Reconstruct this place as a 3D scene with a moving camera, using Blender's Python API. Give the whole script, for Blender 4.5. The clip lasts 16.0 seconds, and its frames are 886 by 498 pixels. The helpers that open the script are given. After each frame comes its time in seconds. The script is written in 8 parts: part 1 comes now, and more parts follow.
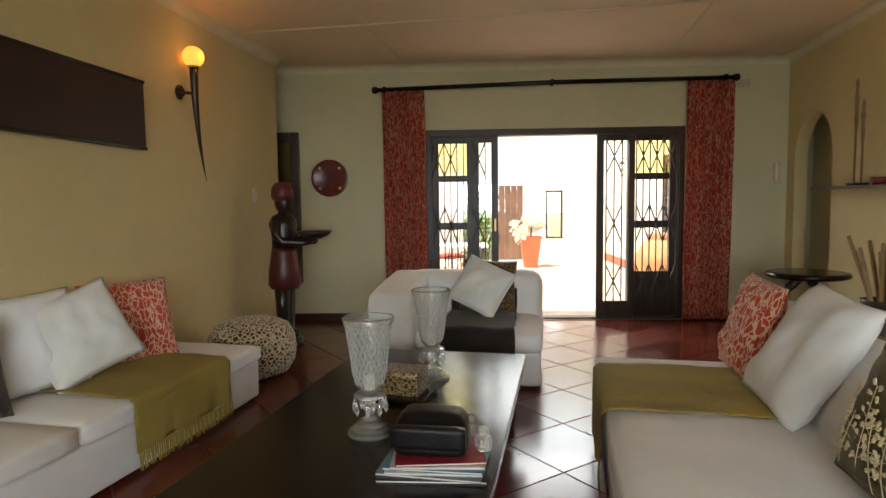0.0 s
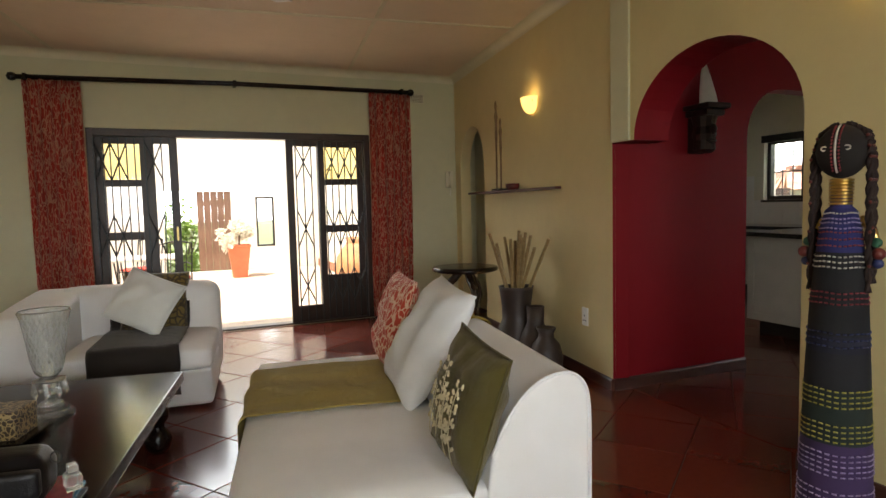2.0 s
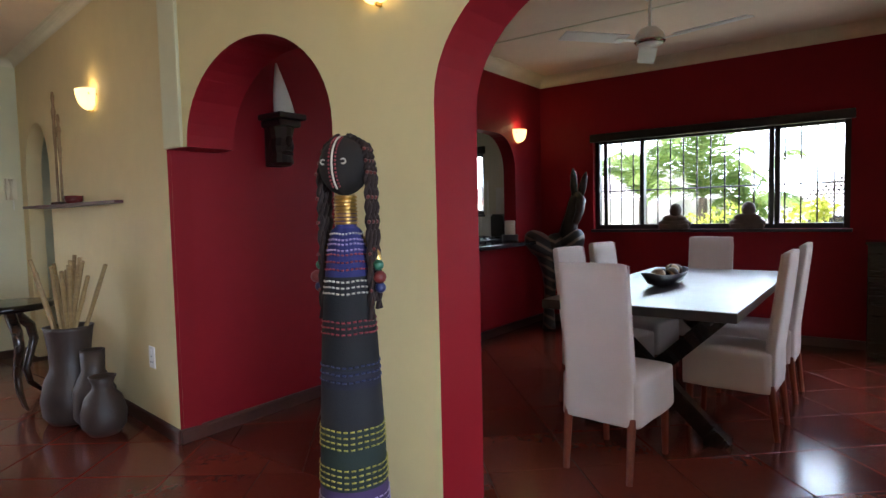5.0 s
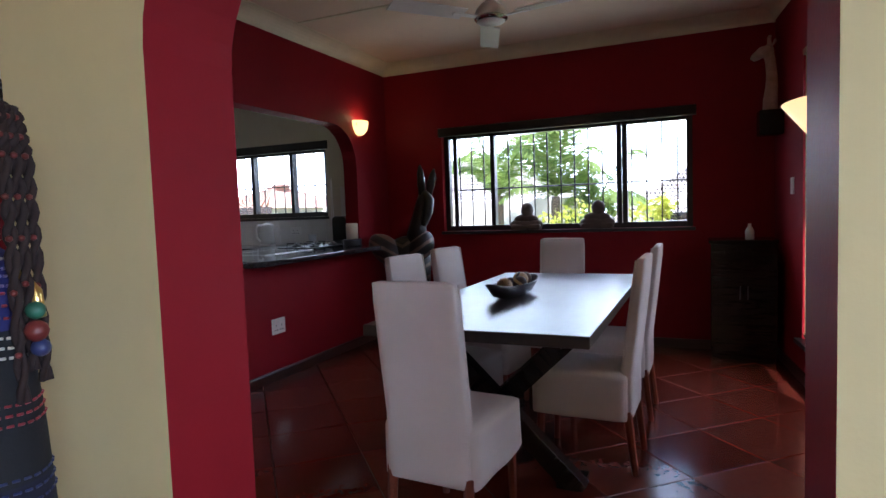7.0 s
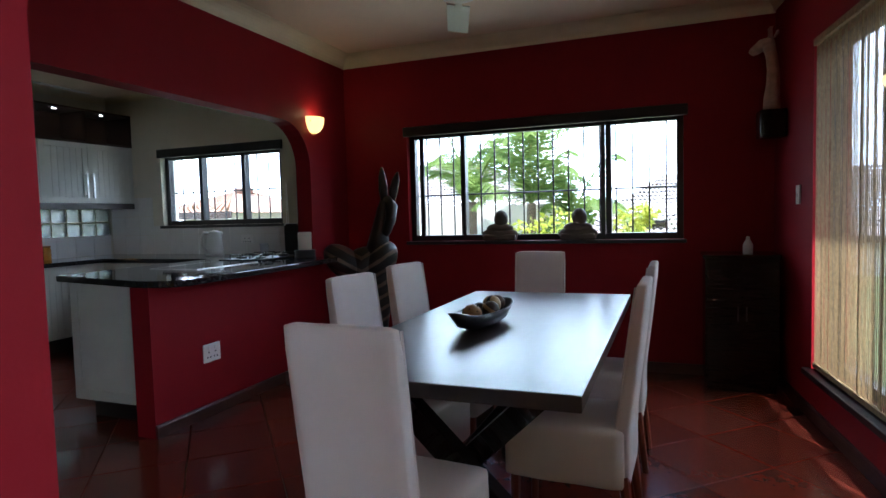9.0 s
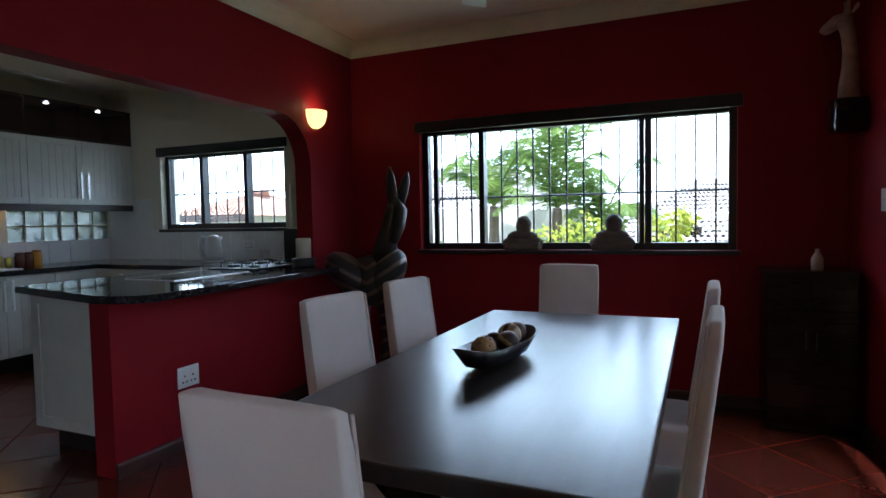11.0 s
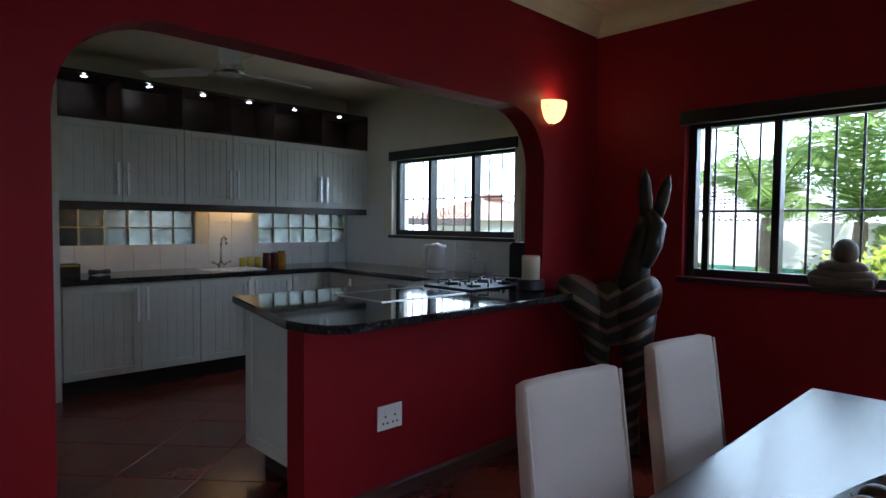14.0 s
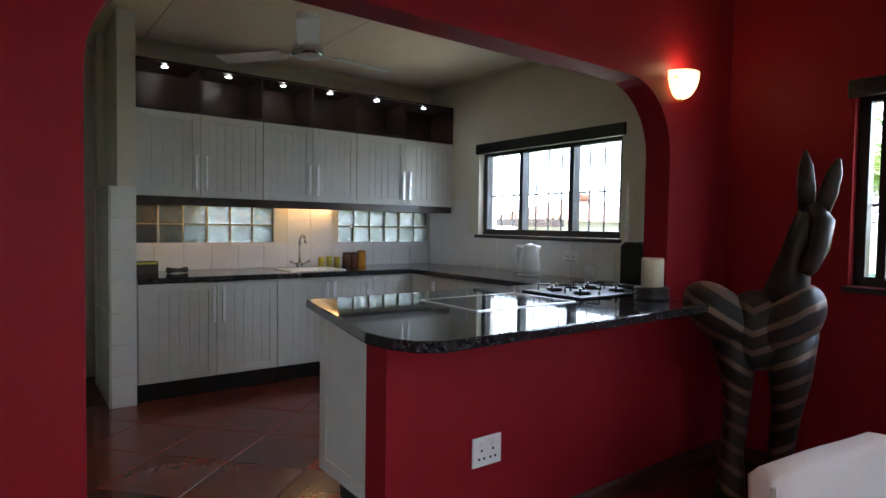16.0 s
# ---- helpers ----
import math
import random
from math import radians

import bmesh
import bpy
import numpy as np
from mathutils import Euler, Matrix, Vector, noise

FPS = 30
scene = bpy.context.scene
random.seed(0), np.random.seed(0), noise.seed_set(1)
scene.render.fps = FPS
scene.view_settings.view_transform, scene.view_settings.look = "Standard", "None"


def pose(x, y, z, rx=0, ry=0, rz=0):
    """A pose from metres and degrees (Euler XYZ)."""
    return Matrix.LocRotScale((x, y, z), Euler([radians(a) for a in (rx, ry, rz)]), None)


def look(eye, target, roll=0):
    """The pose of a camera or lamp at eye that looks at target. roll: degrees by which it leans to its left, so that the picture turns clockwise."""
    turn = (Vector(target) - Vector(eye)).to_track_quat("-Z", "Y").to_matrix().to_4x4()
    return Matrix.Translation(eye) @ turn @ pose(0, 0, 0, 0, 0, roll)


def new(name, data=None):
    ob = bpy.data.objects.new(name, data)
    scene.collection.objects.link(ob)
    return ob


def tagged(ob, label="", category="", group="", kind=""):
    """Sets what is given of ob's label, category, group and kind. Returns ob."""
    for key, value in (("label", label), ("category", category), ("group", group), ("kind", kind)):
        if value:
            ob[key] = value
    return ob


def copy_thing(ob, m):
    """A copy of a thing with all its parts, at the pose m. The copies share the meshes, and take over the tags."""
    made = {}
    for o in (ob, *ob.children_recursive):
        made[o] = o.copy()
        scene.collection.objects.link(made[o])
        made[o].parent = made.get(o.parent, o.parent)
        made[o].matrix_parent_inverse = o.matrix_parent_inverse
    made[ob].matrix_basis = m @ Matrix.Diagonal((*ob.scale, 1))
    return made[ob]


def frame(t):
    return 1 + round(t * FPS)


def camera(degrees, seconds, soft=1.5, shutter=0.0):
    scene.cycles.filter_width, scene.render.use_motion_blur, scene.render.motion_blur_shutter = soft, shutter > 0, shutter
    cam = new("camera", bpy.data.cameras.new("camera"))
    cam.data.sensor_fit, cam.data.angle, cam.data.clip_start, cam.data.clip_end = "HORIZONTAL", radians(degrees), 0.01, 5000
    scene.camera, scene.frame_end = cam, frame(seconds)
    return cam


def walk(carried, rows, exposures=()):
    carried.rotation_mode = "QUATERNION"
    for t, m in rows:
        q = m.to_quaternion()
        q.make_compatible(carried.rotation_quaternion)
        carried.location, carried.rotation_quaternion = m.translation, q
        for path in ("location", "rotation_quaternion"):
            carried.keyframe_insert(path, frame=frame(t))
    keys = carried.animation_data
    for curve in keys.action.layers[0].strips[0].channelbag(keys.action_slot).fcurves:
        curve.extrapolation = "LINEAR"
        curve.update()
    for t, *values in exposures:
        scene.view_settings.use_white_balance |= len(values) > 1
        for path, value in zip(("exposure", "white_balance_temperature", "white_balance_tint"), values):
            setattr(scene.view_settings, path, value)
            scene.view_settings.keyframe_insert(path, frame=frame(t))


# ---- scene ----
cam = camera(74.0, 16.0)
PATH = [
    (0, (-0.025, 0.372, 1.279), (-0.117, 2.364, 1.129), -0.7),
    (0.5, (0.09, 0.354, 1.272), (0.172, 2.347, 1.128), -0.9),
    (1, (0.184, 0.324, 1.274), (0.512, 2.292, 1.131), -1.1),
    (1.5, (0.273, 0.315, 1.275), (0.829, 2.231, 1.129), -1.2),
    (2, (0.378, 0.326, 1.255), (1.162, 2.16, 1.112), -1.4),
    (2.5, (0.495, 0.342, 1.261), (1.48, 2.077, 1.115), -1.6),
    (3, (0.616, 0.338, 1.262), (1.784, 1.955, 1.112), -1.9),
    (3.5, (0.798, 0.341, 1.254), (2.12, 1.834, 1.113), -1.8),
    (4, (0.954, 0.32, 1.262), (2.403, 1.692, 1.124), -1.8),
    (4.5, (1.101, 0.3, 1.266), (2.637, 1.574, 1.131), -1.9),
    (4.7, (1.141, 0.303, 1.251), (2.705, 1.543, 1.125), -1.6),
    (6.8, (1.836, 0.409, 1.272), (3.65, 1.24, 1.136), -2.2),
    (7, (1.929, 0.429, 1.259), (3.756, 1.233, 1.129), -2.0),
    (7.5, (2.061, 0.43, 1.26), (3.902, 1.202, 1.133), -2.0),
    (8, (2.192, 0.443, 1.267), (4.041, 1.195, 1.145), -1.9),
    (8.5, (2.367, 0.505, 1.284), (4.225, 1.236, 1.163), -1.7),
    (10.8, (2.954, 0.726, 1.281), (4.811, 1.464, 1.185), -1.1),
    (11, (3.046, 0.718, 1.29), (4.877, 1.518, 1.19), -1.1),
    (11.5, (3.184, 0.824, 1.301), (4.96, 1.739, 1.209), -0.7),
    (12, (3.293, 0.917, 1.322), (5.013, 1.934, 1.231), -0.5),
    (12.5, (3.387, 0.992, 1.337), (5.05, 2.099, 1.246), -0.2),
    (13, (3.521, 1.078, 1.363), (5.11, 2.289, 1.275), -0.0),
    (13.5, (3.649, 1.146, 1.372), (5.141, 2.475, 1.286), 0.3),
    (14, (3.72, 1.208, 1.362), (5.115, 2.638, 1.277), 0.6),
    (14.5, (3.787, 1.308, 1.348), (5.096, 2.818, 1.267), 0.9),
    (15, (3.841, 1.445, 1.349), (5.103, 2.995, 1.268), 1.2),
    (15.5, (3.9, 1.56, 1.333), (5.127, 3.138, 1.253), 1.1),
    (16, (3.973, 1.658, 1.321), (5.169, 3.259, 1.242), 0.9),
]
EXPOSURES = [(0.0, 1.58, 7300, 13), (2.5, 1.56, 7300, 14), (4.5, 2.25, 6100, 15), (7.0, 1.85, 5500, 20), (8.5, 1.78, 5400, 12), (11.0, 1.62, 5200, 8), (13.0, 1.42, 5100, 8), (14.5, 1.95, 5400, 10), (16.0, 2.62, 5700, 12)]
walk(cam, [(t, look(eye, target, roll)) for t, eye, target, roll in PATH], EXPOSURES)

# ---- world and sun ----
world = bpy.data.worlds.new("sky")
scene.world = world
world.use_nodes = True
wn = world.node_tree.nodes
sky = wn.new("ShaderNodeTexSky")
sky.sky_type, sky.sun_disc = "NISHITA", False
sky.sun_elevation, sky.sun_rotation = radians(65), radians(243)
sky.air_density, sky.dust_density = 1.0, 2.0
wn["Background"].inputs["Strength"].default_value = 0.15
world.node_tree.links.new(sky.outputs["Color"], wn["Background"].inputs["Color"])


def lamp(name, kind, m, power, colour, size=None, size_y=None, angle=None):
    data = bpy.data.lights.new(name, kind)
    data.energy, data.color = power, colour
    if kind == "AREA":
        data.shape, data.size, data.size_y = "RECTANGLE", size, size_y
    if kind == "POINT":
        data.shadow_soft_size = size
    if angle:
        data.angle = radians(angle)
    ob = new(name, data)
    ob.matrix_world = m
    return ob


lamp("sun", "SUN", look((-5.0, -2.5, 12.0), (0, 0, 0)), 4.5, (1.0, 0.95, 0.86), angle=0.5)
SKY_TINT = (0.90, 0.96, 1.0)
# skylight that falls in through the openings
lamp("daylight_patio_door", "AREA", look((0.85, 8.7, 3.4), (0.85, 4.2, 0.6)), 80, SKY_TINT, 2.8, 1.6)
lamp("daylight_dining_window", "AREA", look((8.7, 1.64, 3.1), (5.2, 1.64, 0.8)), 26, SKY_TINT, 2.4, 1.3)
lamp("daylight_kitchen_window", "AREA", look((9.1, 5.28, 3.1), (5.9, 5.28, 0.8)), 19, SKY_TINT, 1.6, 1.2)
# added lamps below the windows brighten the ceilings, imitating sunlit ground bounce
lamp("ground_bounce_dining", "AREA", look((8.7, 1.64, 0.25), (5.4, 1.64, 2.3)), 9, (1.0, 0.96, 0.84), 2.4, 0.9)
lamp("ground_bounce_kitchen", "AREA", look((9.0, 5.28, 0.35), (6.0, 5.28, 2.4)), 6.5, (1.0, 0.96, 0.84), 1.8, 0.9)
lamp("daylight_garden_window", "AREA", look((5.3, -1.9, 3.0), (5.0, 1.0, 0.8)), 3, (1.0, 0.95, 0.85), 2.0, 1.3)
lamp("daylight_back_window", "AREA", look((0.2, -3.02, 1.5), (0.2, 4, 1.1)), 31, (0.76, 0.89, 1.0), 3.4, 1.3)


# ---- helpers for building ----
def part(name, bm, material, parent=None, label="", smooth=False, loc=None):
    """Links a bmesh as one mesh object under a thing, or by itself."""
    me = bpy.data.meshes.new(name)
    bm.normal_update()
    bm.to_mesh(me)
    bm.free()
    for m in material if isinstance(material, (list, tuple)) else (material,):
        me.materials.append(m)
    if smooth:
        me.polygons.foreach_set("use_smooth", [True] * len(me.polygons))
    ob = new(name, me)
    if parent:
        ob.parent = parent
    if loc is not None:
        ob.location = loc
    if label:
        ob["label"] = label
    return ob


def thing(name, m=None, label="", category="", group="", kind=""):
    """An Empty at the base of a thing, that carries its parts."""
    ob = new(name)
    ob.empty_display_size = 0.1
    if m is not None:
        ob.matrix_world = m
    return tagged(ob, label, category, group, kind)


def box(bm, lo, hi, bevel=0.0, seg=2, m=None, mat=0):
    """A box between two corners, with rounded edges, added to bm."""
    lo, hi = Vector(lo), Vector(hi)
    made = bmesh.ops.create_cube(bm, size=1.0)["verts"]
    bmesh.ops.scale(bm, vec=hi - lo, verts=made)
    bmesh.ops.translate(bm, vec=(lo + hi) / 2, verts=made)
    if mat:
        for f in {f for v in made for f in v.link_faces}:
            f.material_index = mat
    if bevel:
        edges = list({e for v in made for e in v.link_edges})
        out = bmesh.ops.bevel(bm, geom=edges, offset=bevel, segments=seg, profile=0.6, affect="EDGES")
        made = list({v for f in out["faces"] for v in f.verts} | {v for v in made if v.is_valid})
    if m is not None:
        bmesh.ops.transform(bm, matrix=m, verts=[v for v in made if v.is_valid])
    return bm


def boxes(*items, bevel=0.0, seg=2):
    bm = bmesh.new()
    for lo, hi in items:
        box(bm, lo, hi, bevel, seg)
    return bm


def lathe(profile, seg=32, bm=None, at=(0, 0, 0), m=None):
    """A turned body from (radius, height) pairs."""
    bm = bm or bmesh.new()
    rings = []
    for r, z in profile:
        if r < 1e-5:
            rings.append([bm.verts.new((at[0], at[1], at[2] + z))])
        else:
            rings.append([bm.verts.new((at[0] + r * math.cos(a), at[1] + r * math.sin(a), at[2] + z)) for a in [2 * math.pi * i / seg for i in range(seg)]])
    for a, b in zip(rings, rings[1:]):
        for i in range(seg):
            j = (i + 1) % seg
            if len(a) == 1 and len(b) == 1:
                continue
            if len(a) == 1:
                bm.faces.new((a[0], b[j], b[i]))
            elif len(b) == 1:
                bm.faces.new((a[i], a[j], b[0]))
            else:
                bm.faces.new((a[i], a[j], b[j], b[i]))
    if m is not None:
        bmesh.ops.transform(bm, matrix=m, verts=[v for r in rings for v in r])
    bmesh.ops.recalc_face_normals(bm, faces=bm.faces[:])
    return bm


def tube(points, radii, seg=10, bm=None, flat=1.0, caps=True):
    """A round bar along points, with a radius at each."""
    bm = bm or bmesh.new()
    pts = [Vector(p) for p in points]
    if not isinstance(radii, (list, tuple)):
        radii = [radii] * len(pts)
    rings = []
    side = None
    for i, p in enumerate(pts):
        t = (pts[min(i + 1, len(pts) - 1)] - pts[max(i - 1, 0)]).normalized()
        ref = side if side is not None else (Vector((0, 0, 1)) if abs(t.z) < 0.9 else Vector((1, 0, 0)))
        u = (ref - ref.dot(t) * t).normalized()
        side = u
        v = t.cross(u)
        rings.append([bm.verts.new(p + radii[i] * (math.cos(a) * u + flat * math.sin(a) * v)) for a in [2 * math.pi * k / seg for k in range(seg)]])
    for a, b in zip(rings, rings[1:]):
        for i in range(seg):
            j = (i + 1) % seg
            bm.faces.new((a[i], a[j], b[j], b[i]))
    if caps:
        bm.faces.new(rings[0][::-1])
        bm.faces.new(rings[-1])
    bmesh.ops.recalc_face_normals(bm, faces=bm.faces[:])
    return bm


def slab(outline, holes, depth, m, pick=None):
    """A flat plate with holes: outline and holes as (u, v) loops, from w = 0 to w = depth, posed by m. pick(normal, centre) names the material slot."""
    bm = bmesh.new()
    for loop in (outline, *holes):
        vs = [bm.verts.new((u, v, 0)) for u, v in loop]
        for i in range(len(vs)):
            bm.edges.new((vs[i], vs[(i + 1) % len(vs)]))
    bmesh.ops.triangle_fill(bm, use_beauty=True, use_dissolve=False, edges=bm.edges[:])
    out = bmesh.ops.extrude_face_region(bm, geom=bm.faces[:])
    bmesh.ops.translate(bm, vec=(0, 0, depth), verts=[g for g in out["geom"] if isinstance(g, bmesh.types.BMVert)])
    bmesh.ops.recalc_face_normals(bm, faces=bm.faces[:])
    bmesh.ops.transform(bm, matrix=m, verts=bm.verts[:])
    if m.determinant() < 0:
        bmesh.ops.reverse_faces(bm, faces=bm.faces[:])
    bm.normal_update()
    if pick:
        for f in bm.faces:
            f.material_index = pick(f.normal, f.calc_center_median())
    return bm


def arch(y0, y1, base, spring, apex, n=24):
    """The outline of an arched opening, in wall coordinates."""
    c, a = (y0 + y1) / 2, (y1 - y0) / 2
    return [(y0, base)] + [(c - a * math.cos(math.pi * i / n), spring + (apex - spring) * math.sin(math.pi * i / n)) for i in range(n + 1)] + [(y1, base)]


# wall frames: u along the wall, v up, w the depth
def along_y(x):
    """Wall whose u runs along y and whose depth runs along +x from x."""
    return Matrix(((0, 0, 1, x), (1, 0, 0, 0), (0, 1, 0, 0), (0, 0, 0, 1)))


def along_x(y):
    """Wall whose u runs along x and whose depth runs along +y from y."""
    return Matrix(((1, 0, 0, 0), (0, 0, 1, y), (0, 1, 0, 0), (0, 0, 0, 1)))


# ---- materials ----
def node_mat(name):
    m = bpy.data.materials.new(name)
    m.use_nodes = True
    nt = m.node_tree
    return m, nt, nt.nodes["Principled BSDF"]


def link(nt, a, b):
    nt.links.new(a, b)


def coords(nt, scale=(1, 1, 1), kind="Object", rot=(0, 0, 0)):
    tc = nt.nodes.new("ShaderNodeTexCoord")
    mp = nt.nodes.new("ShaderNodeMapping")
    mp.inputs["Scale"].default_value, mp.inputs["Rotation"].default_value = scale, rot
    link(nt, tc.outputs[kind], mp.inputs["Vector"])
    return mp.outputs["Vector"]


def noise_tex(nt, vec, scale, detail=4.0, rough=0.55, dist=0.0):
    n = nt.nodes.new("ShaderNodeTexNoise")
    n.inputs["Scale"].default_value, n.inputs["Detail"].default_value = scale, detail
    n.inputs["Roughness"].default_value, n.inputs["Distortion"].default_value = rough, dist
    link(nt, vec, n.inputs["Vector"])
    return n.outputs["Fac"]


def ramp(nt, fac, stops):
    r = nt.nodes.new("ShaderNodeValToRGB")
    el = r.color_ramp.elements
    while len(el) < len(stops):
        el.new(0.5)
    for e, (p, c) in zip(el, stops):
        e.position, e.color = p, (*c, 1) if len(c) == 3 else c
    link(nt, fac, r.inputs["Fac"])
    return r.outputs["Color"]


def mixed(nt, fac, a, b, mode="MIX"):
    n = nt.nodes.new("ShaderNodeMix")
    n.data_type, n.blend_type = "RGBA", mode
    for sock, v in ((n.inputs[0], fac), (n.inputs[6], a), (n.inputs[7], b)):
        if isinstance(v, (int, float)):
            sock.default_value = v
        elif isinstance(v, tuple):
            sock.default_value = (*v, 1)
        else:
            link(nt, v, sock)
    return n.outputs[2]


def bump(nt, p, height, strength, distance=0.01):
    b = nt.nodes.new("ShaderNodeBump")
    b.inputs["Strength"].default_value, b.inputs["Distance"].default_value = strength, distance
    link(nt, height, b.inputs["Height"])
    link(nt, b.outputs["Normal"], p.inputs["Normal"])


def plain(name, colour, rough=0.5, metal=0.0, vary=0.12, scale=6.0, fine=60.0, relief=0.1, sheen=0.0, coat=0.0, spec=0.5, kind="Object"):
    """A surface of one colour with stains, grain and fine relief."""
    m, nt, p = node_mat(name)
    v = coords(nt, kind=kind)
    big, small = noise_tex(nt, v, scale), noise_tex(nt, v, fine)
    c = ramp(nt, big, [(0.3, tuple(x * (1 - vary) for x in colour)), (0.7, tuple(min(1, x * (1 + vary)) for x in colour))])
    link(nt, mixed(nt, 0.25 * min(1, vary * 4), c, ramp(nt, small, [(0.3, tuple(x * 0.75 for x in colour)), (0.7, tuple(min(1, x * 1.2) for x in colour))])), p.inputs["Base Color"])
    p.inputs["Metallic"].default_value, p.inputs["Specular IOR Level"].default_value = metal, spec
    r = nt.nodes.new("ShaderNodeMapRange")
    r.inputs["To Min"].default_value, r.inputs["To Max"].default_value = max(0.02, rough - 0.08), min(1, rough + 0.08)
    link(nt, small, r.inputs["Value"])
    link(nt, r.outputs["Result"], p.inputs["Roughness"])
    p.inputs["Sheen Weight"].default_value, p.inputs["Coat Weight"].default_value = sheen, coat
    if relief:
        bump(nt, p, small, relief, 0.004)
    return m


def wall_paint(name, colour, rough=0.6):
    """Painted plaster: trowel marks, faint stains and scuffs."""
    m, nt, p = node_mat(name)
    v = coords(nt)
    big, mid, fine = noise_tex(nt, v, 1.3, 5), noise_tex(nt, v, 7, 6, 0.6), noise_tex(nt, v, 90, 3)
    c = ramp(nt, big, [(0.3, tuple(x * 0.93 for x in colour)), (0.7, tuple(min(1, x * 1.05) for x in colour))])
    c = mixed(nt, 0.3, c, ramp(nt, mid, [(0.35, tuple(x * 0.9 for x in colour)), (0.6, colour)]))
    link(nt, c, p.inputs["Base Color"])
    p.inputs["Roughness"].default_value = rough
    add = nt.nodes.new("ShaderNodeMath")
    add.operation = "ADD"
    link(nt, mid, add.inputs[0])
    link(nt, fine, add.inputs[1])
    bump(nt, p, add.outputs[0], 0.12, 0.004)
    return m


def wood(name, dark, light, rough=0.35, axis=(14, 1.2, 14), coat=0.0):
    """Stained timber with long grain."""
    m, nt, p = node_mat(name)
    v = coords(nt, axis)
    g, s, w = noise_tex(nt, v, 3.0, 8, 0.65, 1.2), noise_tex(nt, coords(nt), 1.6, 4), noise_tex(nt, v, 16, 3)
    c = ramp(nt, g, [(0.3, dark), (0.7, light)])
    c = mixed(nt, 0.35, c, ramp(nt, s, [(0.35, tuple(x * 0.6 for x in dark)), (0.65, light)]))
    link(nt, c, p.inputs["Base Color"])
    r = nt.nodes.new("ShaderNodeMapRange")
    r.inputs["To Min"].default_value, r.inputs["To Max"].default_value = max(0.05, rough - 0.05), rough + 0.06
    link(nt, s, r.inputs["Value"])
    link(nt, r.outputs["Result"], p.inputs["Roughness"])
    p.inputs["Coat Weight"].default_value = coat
    bump(nt, p, w, 0.05, 0.003)
    return m


def cloth(name, colour, weave=900.0, folds=5.0, fold=0.25, sheen=0.25, vary=0.06):
    """Woven fabric with soft creases."""
    m, nt, p = node_mat(name)
    v = coords(nt)
    cr, w = noise_tex(nt, v, folds, 3, 0.5, 0.8), noise_tex(nt, v, weave, 1)
    c = ramp(nt, noise_tex(nt, v, 3.5, 4), [(0.3, tuple(x * (1 - vary) for x in colour)), (0.7, tuple(min(1, x * (1 + vary)) for x in colour))])
    link(nt, mixed(nt, 0.12, c, ramp(nt, w, [(0.3, tuple(x * 0.6 for x in colour)), (0.7, tuple(min(1, x * 1.2) for x in colour))])), p.inputs["Base Color"])
    p.inputs["Roughness"].default_value, p.inputs["Sheen Weight"].default_value = 0.85, sheen
    p.inputs["Specular IOR Level"].default_value = 0.25
    add = nt.nodes.new("ShaderNodeMath")
    add.operation = "MULTIPLY_ADD"
    link(nt, cr, add.inputs[0])
    add.inputs[1].default_value = 6.0
    link(nt, w, add.inputs[2])
    bump(nt, p, add.outputs[0], fold, 0.01)
    return m


def cracked(name, ground, line, scale, width=0.06, stretch=(1, 1, 1), rough=0.8, wobble=0.15, kind="Object", sheen=0.2):
    """A net of lines on a ground: giraffe, leopard and crackle prints."""
    m, nt, p = node_mat(name)
    v = coords(nt, stretch, kind)
    n = nt.nodes.new("ShaderNodeTexNoise")
    n.inputs["Scale"].default_value = scale * 0.6
    link(nt, v, n.inputs["Vector"])
    vm = nt.nodes.new("ShaderNodeMix")
    vm.data_type, vm.blend_type = "RGBA", "LINEAR_LIGHT"
    vm.inputs[0].default_value = wobble / scale * 4
    link(nt, v, vm.inputs[6])
    link(nt, n.outputs["Color"], vm.inputs[7])
    vo = nt.nodes.new("ShaderNodeTexVoronoi")
    vo.feature = "DISTANCE_TO_EDGE"
    vo.inputs["Scale"].default_value = scale
    link(nt, vm.outputs[2], vo.inputs["Vector"])
    tone = noise_tex(nt, v, scale * 0.3, 4)
    g = ramp(nt, tone, [(0.3, tuple(x * 0.8 for x in ground)), (0.7, tuple(min(1, x * 1.15) for x in ground))])
    link(nt, mixed(nt, ramp(nt, vo.outputs["Distance"], [(width, (0, 0, 0)), (width * 1.9, (1, 1, 1))]), line, g), p.inputs["Base Color"])
    p.inputs["Roughness"].default_value, p.inputs["Sheen Weight"].default_value = rough, sheen
    bump(nt, p, noise_tex(nt, v, 500, 1), 0.08, 0.004)
    return m


def glow(name, colour, strength):
    m, nt, p = node_mat(name)
    p.inputs["Base Color"].default_value = (*colour, 1)
    p.inputs["Emission Color"].default_value = (*colour, 1)
    p.inputs["Emission Strength"].default_value = strength
    p.inputs["Roughness"].default_value = 0.5
    return m


def clear_glass(name, tint=(1, 1, 1), rough=0.0, ior=1.45):
    m, nt, p = node_mat(name)
    p.inputs["Base Color"].default_value = (*tint, 1)
    p.inputs["Roughness"].default_value, p.inputs["IOR"].default_value = rough, ior
    p.inputs["Transmission Weight"].default_value = 1.0
    return m


